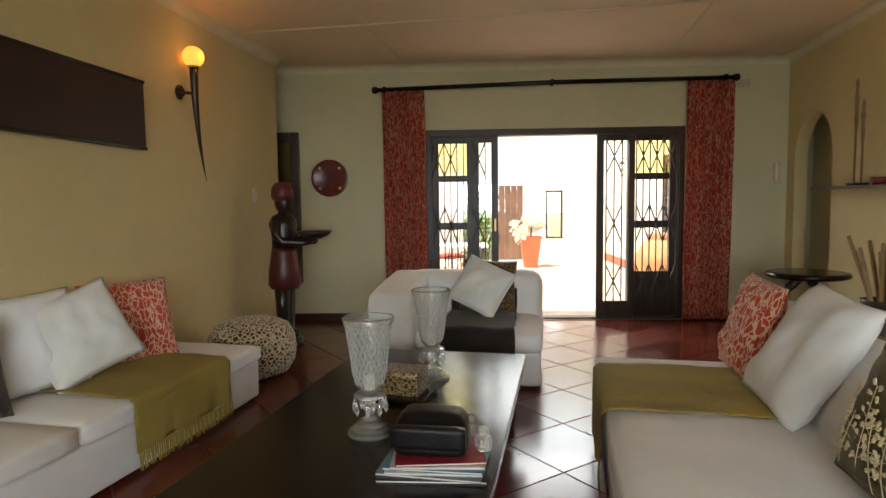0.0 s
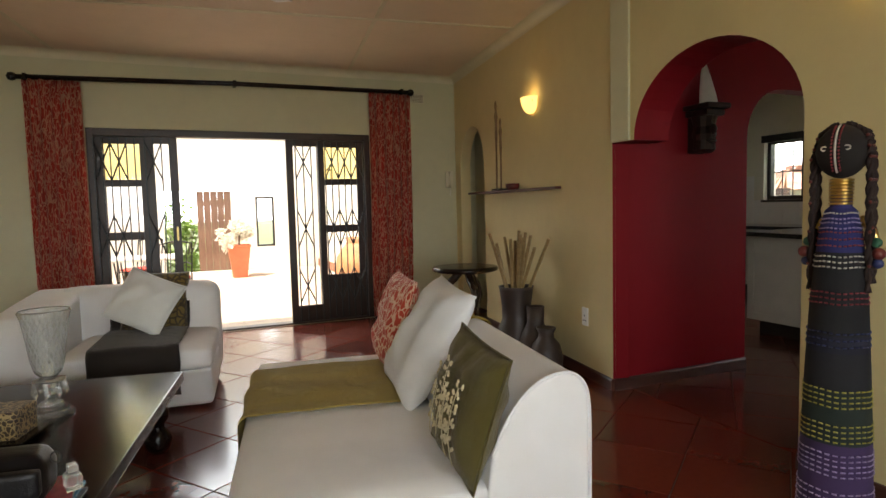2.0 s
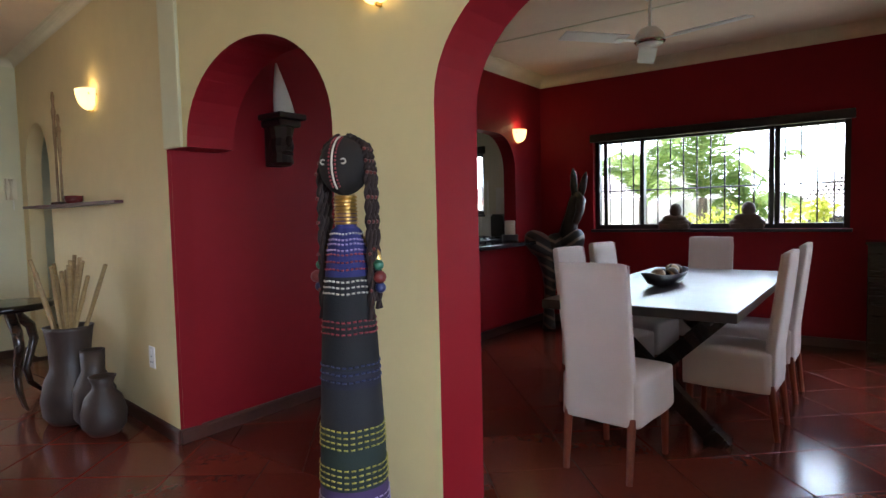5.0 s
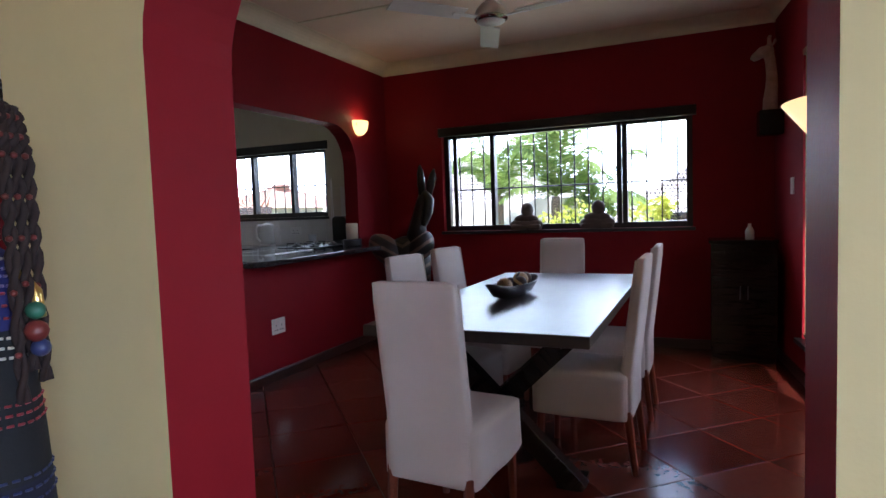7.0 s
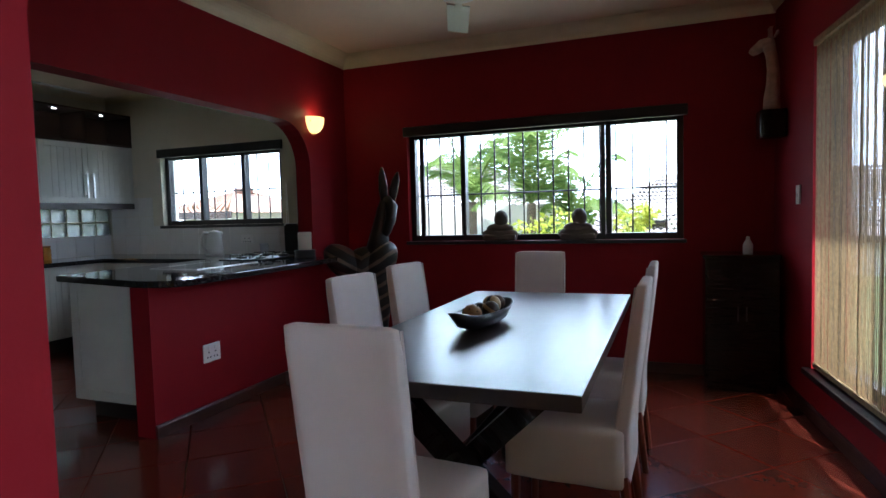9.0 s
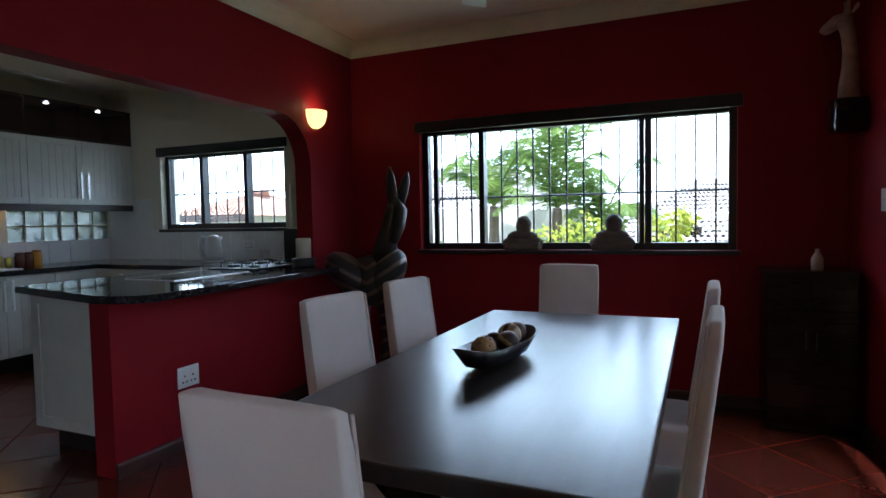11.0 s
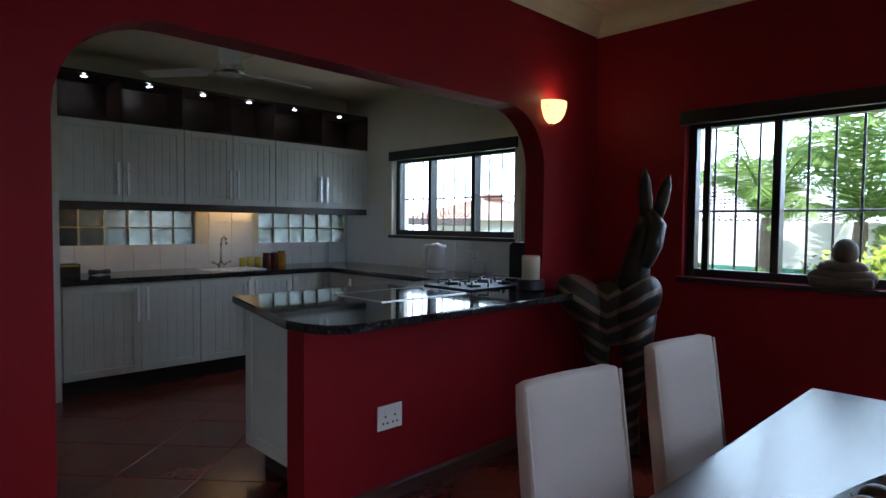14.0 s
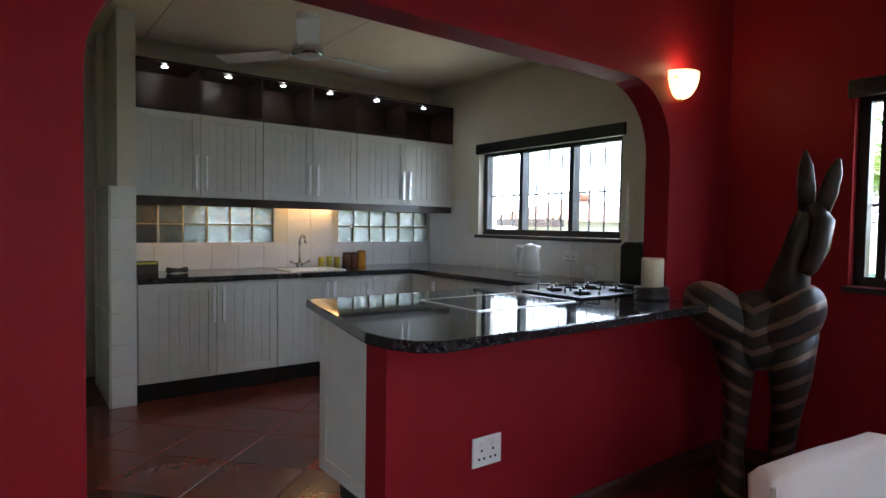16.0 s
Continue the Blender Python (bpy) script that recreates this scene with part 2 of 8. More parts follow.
CREAM = wall_paint("cream_wall_paint", (0.68, 0.565, 0.295))
PALE = wall_paint("pale_cream_wall_paint", (0.61, 0.58, 0.38))
RED = wall_paint("crimson_wall_paint", (0.225, 0.010, 0.0155), 0.5)
RED.node_tree.nodes["Principled BSDF"].inputs["Specular IOR Level"].default_value = 0.12
KITCHEN = wall_paint("kitchen_wall_paint", (0.66, 0.62, 0.50))
WHITE_WALL = wall_paint("white_outdoor_paint", (0.66, 0.62, 0.53))
CEIL = wall_paint("ceiling_board_paint", (0.77, 0.64, 0.48), 0.7)
CORNICE = plain("cornice_paint", (0.68, 0.62, 0.44), 0.5, vary=0.05)
SKIRT = wood("dark_skirting_wood", (0.035, 0.012, 0.008), (0.07, 0.025, 0.018), 0.35)
DARK_WOOD = wood("black_stained_wood", (0.008, 0.005, 0.004), (0.020, 0.011, 0.009), 0.20)
DARK_WOOD.node_tree.nodes["Principled BSDF"].inputs["Specular IOR Level"].default_value = 0.32
FRAME_WOOD = wood("dark_door_timber", (0.020, 0.010, 0.007), (0.055, 0.026, 0.017), 0.38)
BLACK_METAL = plain("black_painted_steel", (0.012, 0.011, 0.011), 0.4, vary=0.2, relief=0.05)
WHITE_CLOTH = cloth("white_cotton_cover", (0.82, 0.81, 0.81))
WHITE_PLASTIC = plain("white_plastic", (0.78, 0.77, 0.74), 0.3, vary=0.03, relief=0.02)
GROUT = plain("dark_grout", (0.10, 0.055, 0.04), 0.8, vary=0.2)
PANE = clear_glass("window_glass")
AMBER_PANE = clear_glass("amber_tinted_glass", (1.0, 0.84, 0.40))

# ---- structure ----
CEIL_Z, SILL_T = 2.78, 0.2
EAST_A, EAST_B = Vector((2.92, 3.43, 0)), Vector((3.355, 6.84, 0))      # living room's east wall, slightly askew
WEST_A, WEST_B = Vector((-2.62, -0.2, 0)), Vector((-2.02, 6.47, 0))     # its west wall


def structure(name, bm, mats, label, category):
    return tagged(part(name, bm, mats), label, category, kind="structure")


# floors
bm = bmesh.new()
box(bm, (-6.0, -3.2, -0.12), (3.06, 7.06, -0.006))
FLOOR_L = structure("floor", bm, GROUT, "glossy terracotta floor tiles laid diagonally in the living room", "floor")
FLOOR_D = structure("floor_dining", boxes(((3.06, -0.8, -0.12), (7.9, 7.2, -0.006)), ((3.06, 7.2, -0.12), (5.05, 8.1, -0.006))), GROUT, "glossy terracotta floor tiles laid diagonally in the dining room", "floor")

# patio door wall
structure("wall_north", slab([(-5.0, 0), (3.9, 0), (3.9, 2.8), (-5.0, 2.8)], [[(-0.50, 0.0005), (2.29, 0.0005), (2.29, 2.09), (-0.50, 2.09)]], 0.24, along_x(6.84), lambda n, c: 0),
          PALE, "pale cream plastered wall round the patio door", "wall")


def frame_of(a, b):
    u = (b - a).normalized()
    w = Vector((u.y, -u.x, 0))
    return Matrix(((u.x, 0, w.x, a.x), (u.y, 0, w.y, a.y), (0, 1, 0, 0), (0, 0, 0, 1)))


EAST = frame_of(EAST_A, EAST_B)
WEST = frame_of(WEST_A, WEST_B) @ Matrix.Translation((0, 0, -0.2))
E_LEN, W_LEN = (EAST_B - EAST_A).length, (WEST_B - WEST_A).length
structure("wall_east", slab([(0.003, 0)] + arch(2.43, 3.24, 0, 1.70, 2.13) + [(E_LEN, 0), (E_LEN, 2.8), (0.003, 2.8)], [], 0.12, EAST, lambda n, c: 1 if n.y < -0.9 and c.y < 3.5 else 0), [CREAM, RED], "cream plastered living room wall with an arched doorway", "wall")
structure("wall_west", slab([(0, 0), (W_LEN, 0), (W_LEN, 2.8), (0, 2.8)], [], 0.2, WEST), CREAM, "cream plastered living room wall behind the long sofa", "wall")

# arch wall between living and dining room
ARCH_W = slab([(-3.0, 0), (0.25, 0)] + arch(0.25, 1.60, 0, 1.66, 2.15)[1:-1] + [(1.60, 0), (2.13, 0)] + arch(2.13, 3.23, 0, 1.64, 2.10)[1:-1] + [(3.43, 1.64), (3.43, 2.8), (-3.0, 2.8)], [], 0.28, along_y(2.92),
              lambda n, c: 0 if n.x < -0.5 else 1)
structure("wall_arches", ARCH_W, [CREAM, RED], "cream wall with two arched openings and crimson reveals", "wall")
structure("trim_corner", boxes(((2.900, 3.26, 1.64), (2.9195, 3.429, 2.78)), bevel=0.006), PALE, "pale plaster strip down the corner of the arch", "trim")


def rounded_opening(x0, x1, top, r, base, n=8):
    pts = [(x0, base)]
    pts += [(x0 + r - r * math.cos(a), top - r + r * math.sin(a)) for a in [math.pi / 2 * i / n for i in range(n + 1)]]
    pts += [(x1 - r + r * math.sin(a), top - r + r * math.cos(a)) for a in [math.pi / 2 * i / n for i in range(n + 1)]]
    return pts


# crimson wall towards the kitchen, with the wide opening over the peninsula
KW = [(2.9395, 0), (4.14, 0)] + rounded_opening(4.14, 6.77, 2.07, 0.36, 0)[1:] + [(6.77, 0.912), (5.055, 0.912), (5.055, 0), (7.76, 0), (7.76, 2.8), (2.9395, 2.8)]
structure("wall_kitchen", slab(KW, [], 0.145, along_x(3.43), lambda n, c: 1 if n.y > 0.5 else 2 if n.x < -0.5 and c.x < 3.2 else 0), [RED, KITCHEN, CREAM], "crimson dining room wall with a wide rounded opening to the kitchen", "wall")

# outer wall with the dining and kitchen windows
DW = [(0.49, 1.05), (2.80, 1.05), (2.80, 2.02), (0.49, 2.02)]
structure("wall_dining_window", slab([(-0.4, 0), (3.43, 0), (3.43, 2.8), (-0.4, 2.8)], [DW], 0.22, along_y(7.37)), RED, "crimson dining room wall round the wide window", "wall")
KWIN = [(4.20, 1.25), (5.74, 1.25), (5.74, 2.0), (4.20, 2.0)]
structure("wall_kitchen_window", slab([(3.40, 0), (6.5, 0), (6.5, 2.8), (3.40, 2.8)], [KWIN], 0.22, along_y(7.42)), KITCHEN, "cream kitchen wall round its window", "wall")
SOUTH = frame_of(Vector((3.2, -0.53, 0)), Vector((7.37, -0.12, 0)))
S_LEN = math.hypot(4.17, 0.41)
structure("wall_south", slab([(0, 0), (S_LEN, 0), (S_LEN, 2.8), (0, 2.8)], [[(0.9, 0.30), (3.36, 0.30), (3.36, 2.22), (0.9, 2.22)]], 0.2, SOUTH), RED, "crimson dining room wall with a tall blinded window", "wall")
GB1, GB2 = (4.72, 5.80, 1.155, 1.455), (6.40, 7.40, 1.155, 1.455)
structure("wall_kitchen_back", slab([(4.50, 0), (7.64, 0), (7.64, 2.8), (4.50, 2.8)], [[(a, c), (b, c), (b, d), (a, d)] for a, b, c, d in (GB1, GB2)], 0.2, along_x(6.5)), KITCHEN, "cream kitchen wall with two strips of glass blocks", "wall")
# plain walls that close the place
structure("wall_living_back", slab([(-3.0, 0), (2.92, 0), (2.92, 2.8), (-3.0, 2.8)], [[(-1.6, 0.9), (2.0, 0.9), (2.0, 2.2), (-1.6, 2.2)]], 0.2, along_x(-3.1)), CREAM, "plain cream living room back wall", "wall")
structure("wall_living_side", boxes(((-3.0, -2.9, 0), (-2.62, -0.2, 2.8))), CREAM, "plain cream living room side wall", "wall")
structure("wall_passage", boxes(((-5.0, 5.0, 0), (-4.8, 6.84, 2.8))), CREAM, "plain cream passage wall", "wall")
structure("wall_passage_side", boxes(((-4.8, 5.0, 0), (-2.36, 5.2, 2.8))), CREAM, "plain cream passage side wall", "wall")
structure("wall_hall", boxes(((3.62, 4.9, 0), (3.72, 8.0, 2.8))), PALE, "plain pale wall of the passage behind the arch", "wall")
structure("wall_hall_side", boxes(((4.95, 7.18, 0), (5.05, 8.0, 2.8))), KITCHEN, "plain wall beside the kitchen passage", "wall")
structure("wall_kitchen_nib", boxes(((4.545, 5.9, 0), (4.652, 6.5, 2.66))), KITCHEN, "short cream wall at the end of the kitchen units", "wall")
structure("wall_hall_end", boxes(((3.40, 8.0, 0), (5.05, 8.1, 2.8))), KITCHEN, "plain wall at the end of the kitchen passage", "wall")
# ceilings
structure("ceiling", boxes(((-5.0, -3.1, CEIL_Z), (3.9, 7.05, CEIL_Z + 0.1))), CEIL, "painted board ceiling of the living room", "ceiling")
structure("ceiling_dining", boxes(((3.2, -0.5, CEIL_Z - 0.02), (7.6, 3.43, CEIL_Z + 0.1))), CEIL, "painted board ceiling of the dining room", "ceiling")
structure("ceiling_kitchen", boxes(((3.15, 3.575, 2.779), (8.0, 4.9, 2.9)), ((3.62, 4.9, 2.779), (8.0, 7.2, 2.9)), ((3.62, 7.2, 2.779), (5.05, 8.1, 2.9))), CEIL, "painted board ceiling of the kitchen", "ceiling")


def run(name, a, b, profile, material, label, category, side=1):
    """A moulding along the line from a to b; profile as (out, up) pairs, out to the left of the line times side."""
    a, b = Vector(a), Vector(b)
    u = (b - a).normalized()
    out = Vector((-u.y, u.x, 0)) * side
    bm = bmesh.new()
    ends = [[bm.verts.new(p + out * o + Vector((0, 0, z))) for o, z in profile] for p in (a, b)]
    n = len(profile)
    for i in range(n):
        bm.faces.new((ends[0][i], ends[0][(i + 1) % n], ends[1][(i + 1) % n], ends[1][i]))
    bm.faces.new(ends[0])
    bm.faces.new(ends[1][::-1])
    bmesh.ops.recalc_face_normals(bm, faces=bm.faces[:])
    return structure(name, bm, material, label, category)


def cove(d, drop, top):
    return [(-0.004, top)] + [(0.012 + (d - 0.012) * (1 - math.cos(a)), top - drop + drop * math.sin(a) * 0.92) for a in [math.pi / 2 * i / 6 for i in range(7)]] + [(d, top)]


LIV, DIN, KIT = cove(0.09, 0.075, CEIL_Z + 0.004), cove(0.13, 0.11, CEIL_Z - 0.016), cove(0.08, 0.07, 2.783)
run("cornice_north", (3.36, 6.838, 0), (-4.8, 6.838, 0), LIV, CORNICE, "painted plaster cornice", "cornice")
run("cornice_east", EAST_A + Vector((-0.002, 0, 0)), EAST_B, LIV, CORNICE, "painted plaster cornice", "cornice")
run("cornice_west", WEST_B, WEST_A, LIV, CORNICE, "painted plaster cornice", "cornice")
run("cornice_arches", (2.918, -2.9, 0), (2.918, 3.25, 0), LIV, CORNICE, "painted plaster cornice", "cornice")
run("cornice_dining_north", (7.37, 3.428, 0), (3.2, 3.428, 0), DIN, CORNICE, "deep painted plaster cornice", "cornice")
run("cornice_dining_window", (7.368, -0.12, 0), (7.368, 3.43, 0), DIN, CORNICE, "deep painted plaster cornice", "cornice")
run("cornice_dining_south", (3.2, -0.528, 0), (7.37, -0.118, 0), DIN, CORNICE, "deep painted plaster cornice", "cornice")
run("cornice_dining_west", (3.202, 3.43, 0), (3.202, -0.5, 0), DIN, CORNICE, "deep painted plaster cornice", "cornice")
run("cornice_kitchen_back", (7.741, 6.952, 0), (4.667, 6.952, 0), KIT, CORNICE, "painted plaster cornice", "cornice")
run("cornice_kitchen_window", (7.739, 3.575, 0), (7.739, 6.954, 0), KIT, CORNICE, "painted plaster cornice", "cornice")
SK = [(-0.003, 0.0), (0.016, 0.0), (0.016, 0.065), (0.010, 0.078), (-0.003, 0.08)]
for nm, a, b in (("north_a", (-0.50, 6.84, 0), (-4.8, 6.84, 0)), ("north_b", (3.35, 6.84, 0), (2.29, 6.84, 0)), ("east", EAST_A, EAST.to_3x3() @ Vector((2.43, 0, 0)) + EAST_A), ("west", WEST_B, WEST_A),
                 ("pier", (2.92, 1.60, 0), (2.92, 2.13, 0)), ("pier_south", (2.92, -2.9, 0), (2.92, 0.25, 0)), ("reveal_a", (3.2, 1.60, 0), (2.92, 1.60, 0)), ("reveal_b", (2.92, 0.25, 0), (3.2, 0.25, 0)),
                 ("red", (4.14, 3.43, 0), (2.92, 3.43, 0)), ("peninsula", (7.37, 3.43, 0), (5.055, 3.43, 0)), ("window", (7.37, -0.1, 0), (7.37, 3.43, 0)), ("south", (3.2, -0.53, 0), (7.37, -0.12, 0))):
    run("baseboard_" + nm, a, b, SK, SKIRT, "dark stained timber skirting board", "baseboard")

# flat cover strips over the ceiling's board joints
STRIP = [(-0.02, 0.0), (0.02, 0.0), (0.016, -0.008), (-0.016, -0.008)]


def ceiling_strip(a, b, z, material=CORNICE):
    return run("trim_ceiling", (*a, z), (*b, z), STRIP, material, "painted cover strip on the ceiling boards", "trim")


for x in (-0.83, 1.94):
    ceiling_strip((x - 0.55, 1.6), (x + 0.12, 6.75), CEIL_Z + 0.002)
for y in (5.2, 4.0, 2.8):
    ceiling_strip((-2.2, y + 0.32), (3.0, y - 0.36), CEIL_Z - 0.002)
for x in (4.6, 5.8):
    ceiling_strip((x, -0.3), (x, 3.3), CEIL_Z - 0.018)
for x in (4.9, 6.1):
    ceiling_strip((x, 3.6), (x, 6.9), 2.781, CEIL)

# ---- living room ----
YAW = -9.0


def cushion_bm(w, h, t, n=18, seed=0, ears=0.05, wrinkle=0.012):
    """A stuffed pillow standing in the xz plane, its foot at z = 0, thick along y."""
    bm = bmesh.new()
    side = {}
    for s in (1, -1):
        for i in range(n + 1):
            for j in range(n + 1):
                if s < 0 and (i in (0, n) or j in (0, n)):
                    side[s, i, j] = side[1, i, j]
                    continue
                u, v = 2 * i / n - 1, 2 * j / n - 1
                puff = max(0, (1 - abs(u) ** 2.6)) ** 0.55 * max(0, (1 - abs(v) ** 2.6)) ** 0.55
                pull = 1 - ears * (1 - v * v)
                pullv = 1 - ears * (1 - u * u)
                k = noise.noise(Vector((u * 2.2 + seed, v * 2.2, s * 3 + seed))) * wrinkle * 3 + noise.noise(Vector((u * 6 + seed, v * 3, s + seed))) * wrinkle
                side[s, i, j] = bm.verts.new((u * w / 2 * pull, s * (t / 2 * puff + k * puff), (v * h / 2 * pullv) + h / 2))
        for i in range(n):
            for j in range(n):
                q = [side[s, i, j], side[s, i + 1, j], side[s, i + 1, j + 1], side[s, i, j + 1]]
                bm.faces.new(q if s < 0 else q[::-1])
    bmesh.ops.recalc_face_normals(bm, faces=bm.faces[:])
    return bm


def pillow(at, yaw, tilt, spin, size, thick, material, label, seed=1, name="cushion", parts=None, group=""):
    """A pillow: facing yaw, leaning back by tilt, turned in its plane by spin."""
    m = pose(*at, 0, 0, yaw) @ pose(0, 0, 0, -tilt, 0, 0) @ pose(0, 0, 0, 0, spin, 0)
    bm = cushion_bm(size, size, thick, seed=seed)
    bmesh.ops.translate(bm, vec=(0, 0, -size / 2), verts=bm.verts[:])
    low = min((m.to_3x3() @ v.co).z for v in bm.verts)
    ob = thing(name, Matrix.Translation((0, 0, -low)) @ m, label, "cushion", group)
    part("cover", bm, material, ob, smooth=True)
    s = size / 2
    if parts != "plain":
        pts = []
        for i in range(65):
            k = (i % 64) / 16
            q, f = int(k), 2 * (k - int(k)) - 1
            d = s * (1 - 0.05 * (1 - f * f))
            pts.append([(f * s, -0, -d), (d, 0, f * s), (-f * s, 0, d), (-d, 0, -f * s)][q])
        part("piping", tube(pts, 0.005, 6), material, ob)
    return ob


RED_NET = cracked("red_giraffe_print", (0.58, 0.060, 0.030), (0.78, 0.52, 0.38), 36, 0.06, (1, 1, 0.5), wobble=0.3)
CURTAIN_NET = cracked("red_curtain_print", (0.56, 0.050, 0.028), (0.72, 0.38, 0.26), 27, 0.055, (1.25, 1.25, 0.42), wobble=0.3)
LEOPARD = cracked("leopard_hide", (0.045, 0.026, 0.016), (0.58, 0.47, 0.30), 38, 0.10, (1, 1, 1), 0.7)
LEOPARD_BOX = cracked("leopard_box_print", (0.05, 0.028, 0.014), (0.42, 0.30, 0.14), 48, 0.07, (1, 1, 1), 0.45)
OLIVE = cloth("olive_wool_throw", (0.34, 0.25, 0.055), 260, 7, 0.5, 0.06, 0.14)
SATIN = cloth("olive_satin", (0.105, 0.082, 0.018), 600, 9, 0.6, 0.15)
SATIN.node_tree.nodes["Principled BSDF"].inputs["Roughness"].default_value = 0.42
BROWN = cloth("dark_brown_throw", (0.022, 0.016, 0.014), 300, 6, 0.35, 0.3)
PRINT = cracked("olive_leaf_print", (0.17, 0.115, 0.028), (0.05, 0.032, 0.014), 22, 0.08)
PILLOW_WHITE = cloth("white_pillow_cotton", (0.84, 0.86, 0.89), 700, 6, 0.35)
PILLOW_CREAM = cloth("cream_pillow_cotton", (0.80, 0.82, 0.80), 700, 6, 0.3)
EMBROIDERY = plain("cream_embroidery", (0.68, 0.60, 0.40), 0.7, relief=0.3)
CRYSTAL = clear_glass("cut_crystal", (0.98, 0.99, 0.97), 0.03, 1.5)
CRYSTAL.node_tree.nodes["Principled BSDF"].inputs["Transmission Weight"].default_value = 0.86
CUT = clear_glass("cut_crystal_lines", (0.84, 0.85, 0.82), 0.15, 1.5)
CUT.node_tree.nodes["Principled BSDF"].inputs["Transmission Weight"].default_value = 0.55
WAX = plain("ivory_wax", (0.78, 0.72, 0.56), 0.5, vary=0.05)
HORN = wood("dark_polished_horn", (0.012, 0.007, 0.005), (0.05, 0.026, 0.016), 0.25, (2, 2, 8))
STATUE_SKIN = wood("carved_black_wood", (0.010, 0.006, 0.005), (0.026, 0.014, 0.011), 0.3)
STATUE_RED = wood("carved_red_wood", (0.07, 0.010, 0.010), (0.12, 0.018, 0.016), 0.4)
MIRROR = plain("mirror_silver", (0.55, 0.55, 0.55), 0.06, 1.0, vary=0.02, relief=0)
BRASS = plain("worn_brass", (0.62, 0.42, 0.14), 0.3, 1.0)
LEATHER = plain("black_leather", (0.008, 0.007, 0.008), 0.34, vary=0.2, scale=9, fine=180, relief=0.35, spec=0.28)


def extrude_profile(profile, length, bevel=0.03):
    """A body with that (y, z) section, along x from 0 to length."""
    bm = bmesh.new()
    ends = [[bm.verts.new((x, y, z)) for y, z in profile] for x in (0, length)]
    n = len(profile)
    for i in range(n):
        bm.faces.new((ends[0][i], ends[0][(i + 1) % n], ends[1][(i + 1) % n], ends[1][i]))
    bm.faces.new(ends[0])
    bm.faces.new(ends[1])
    bmesh.ops.recalc_face_normals(bm, faces=bm.faces[:])
    if bevel:
        caps = [e for e in bm.edges if e.verts[0].co.x == e.verts[1].co.x]
        bmesh.ops.bevel(bm, geom=caps, offset=bevel, segments=3, profile=0.6, affect="EDGES")
    return bm


def soft_box(lo, hi, r=0.05, cuts=14, puff=0.012, seed=0):
    """An upholstered block with rounded edges and slightly swollen, creased faces."""
    bm = bmesh.new()
    lo, hi = Vector(lo), Vector(hi)
    bmesh.ops.create_cube(bm, size=2.0)
    bmesh.ops.subdivide_edges(bm, edges=bm.edges[:], cuts=cuts, use_grid_fill=True)
    half, mid = (hi - lo) / 2, (hi + lo) / 2
    for v in bm.verts:
        p = Vector((v.co.x * half.x, v.co.y * half.y, v.co.z * half.z))
        q = Vector([max(-(h - r), min(h - r, c)) for c, h in zip(p, half)])
        d = p - q
        if d.length > 1e-6:
            p = q + d.normalized() * r * min(1.0, max(abs(c) for c in d) / r)
        w = (1 - abs(v.co.x) ** 4) * (1 - abs(v.co.y) ** 4) if abs(v.co.z) > 0.99 else 0
        p.z += w * puff * (1 if v.co.z > 0 else -0.0) + noise.noise((p + Vector((seed, 0, 0))) * 5) * 0.004
        p.x += noise.noise((p + Vector((0, seed, 0))) * 4) * 0.004
        p.y += noise.noise((p + Vector((0, 0, seed + 7))) * 4) * 0.004
        v.co = p + mid
    return bm


def rounded(points, steps=5):
    """A smooth line through the points."""
    v = [Vector(q) for q in points]
    out = []
    for i in range(len(v) - 1):
        a, b, c, d = v[max(i - 1, 0)], v[i], v[i + 1], v[min(i + 2, len(v) - 1)]
        for k in range(steps):
            t = k / steps
            out.append(tuple(0.5 * (2 * b + (c - a) * t + (2 * a - 5 * b + 4 * c - d) * t * t + (3 * b - a - 3 * c + d) * t ** 3)))
    return out + [tuple(v[-1])]


# sofa with a rounded back, facing the coffee table
S = thing("sofa", pose(0.42, 1.98, 0, 0, 0, 90 + YAW), "white slip-covered sofa with a low rounded back", "sofa")
# local: x runs along its length, y towards the front, so the back lies at negative y
prof = [(0, 0.03), (0, 0.27), (-0.74, 0.27)] + rounded([(-0.77, 0.50), (-0.83, 0.62), (-0.91, 0.705), (-1.00, 0.735), (-1.06, 0.715), (-1.09, 0.65), (-1.095, 0.50)]) + [(-1.09, 0.03)]
part("body", extrude_profile(prof, 1.80, 0.018), WHITE_CLOTH, S, smooth=True)
part("seat_cushion", soft_box((0.01, -0.80, 0.27), (1.79, 0.015, 0.405), 0.035, puff=0.018), WHITE_CLOTH, S, smooth=True)
for x in (0.004, 1.796):
    part("piping", tube([(x, y, z) for y, z in prof[3:]], 0.006, 6), WHITE_CLOTH, S)
for x in (0.08, 1.72):
    for y in (-0.08, -1.0):
        part("leg", boxes(((x - 0.03, y - 0.03, 0), (x + 0.03, y + 0.03, 0.035)), bevel=0.004), DARK_WOOD, S)


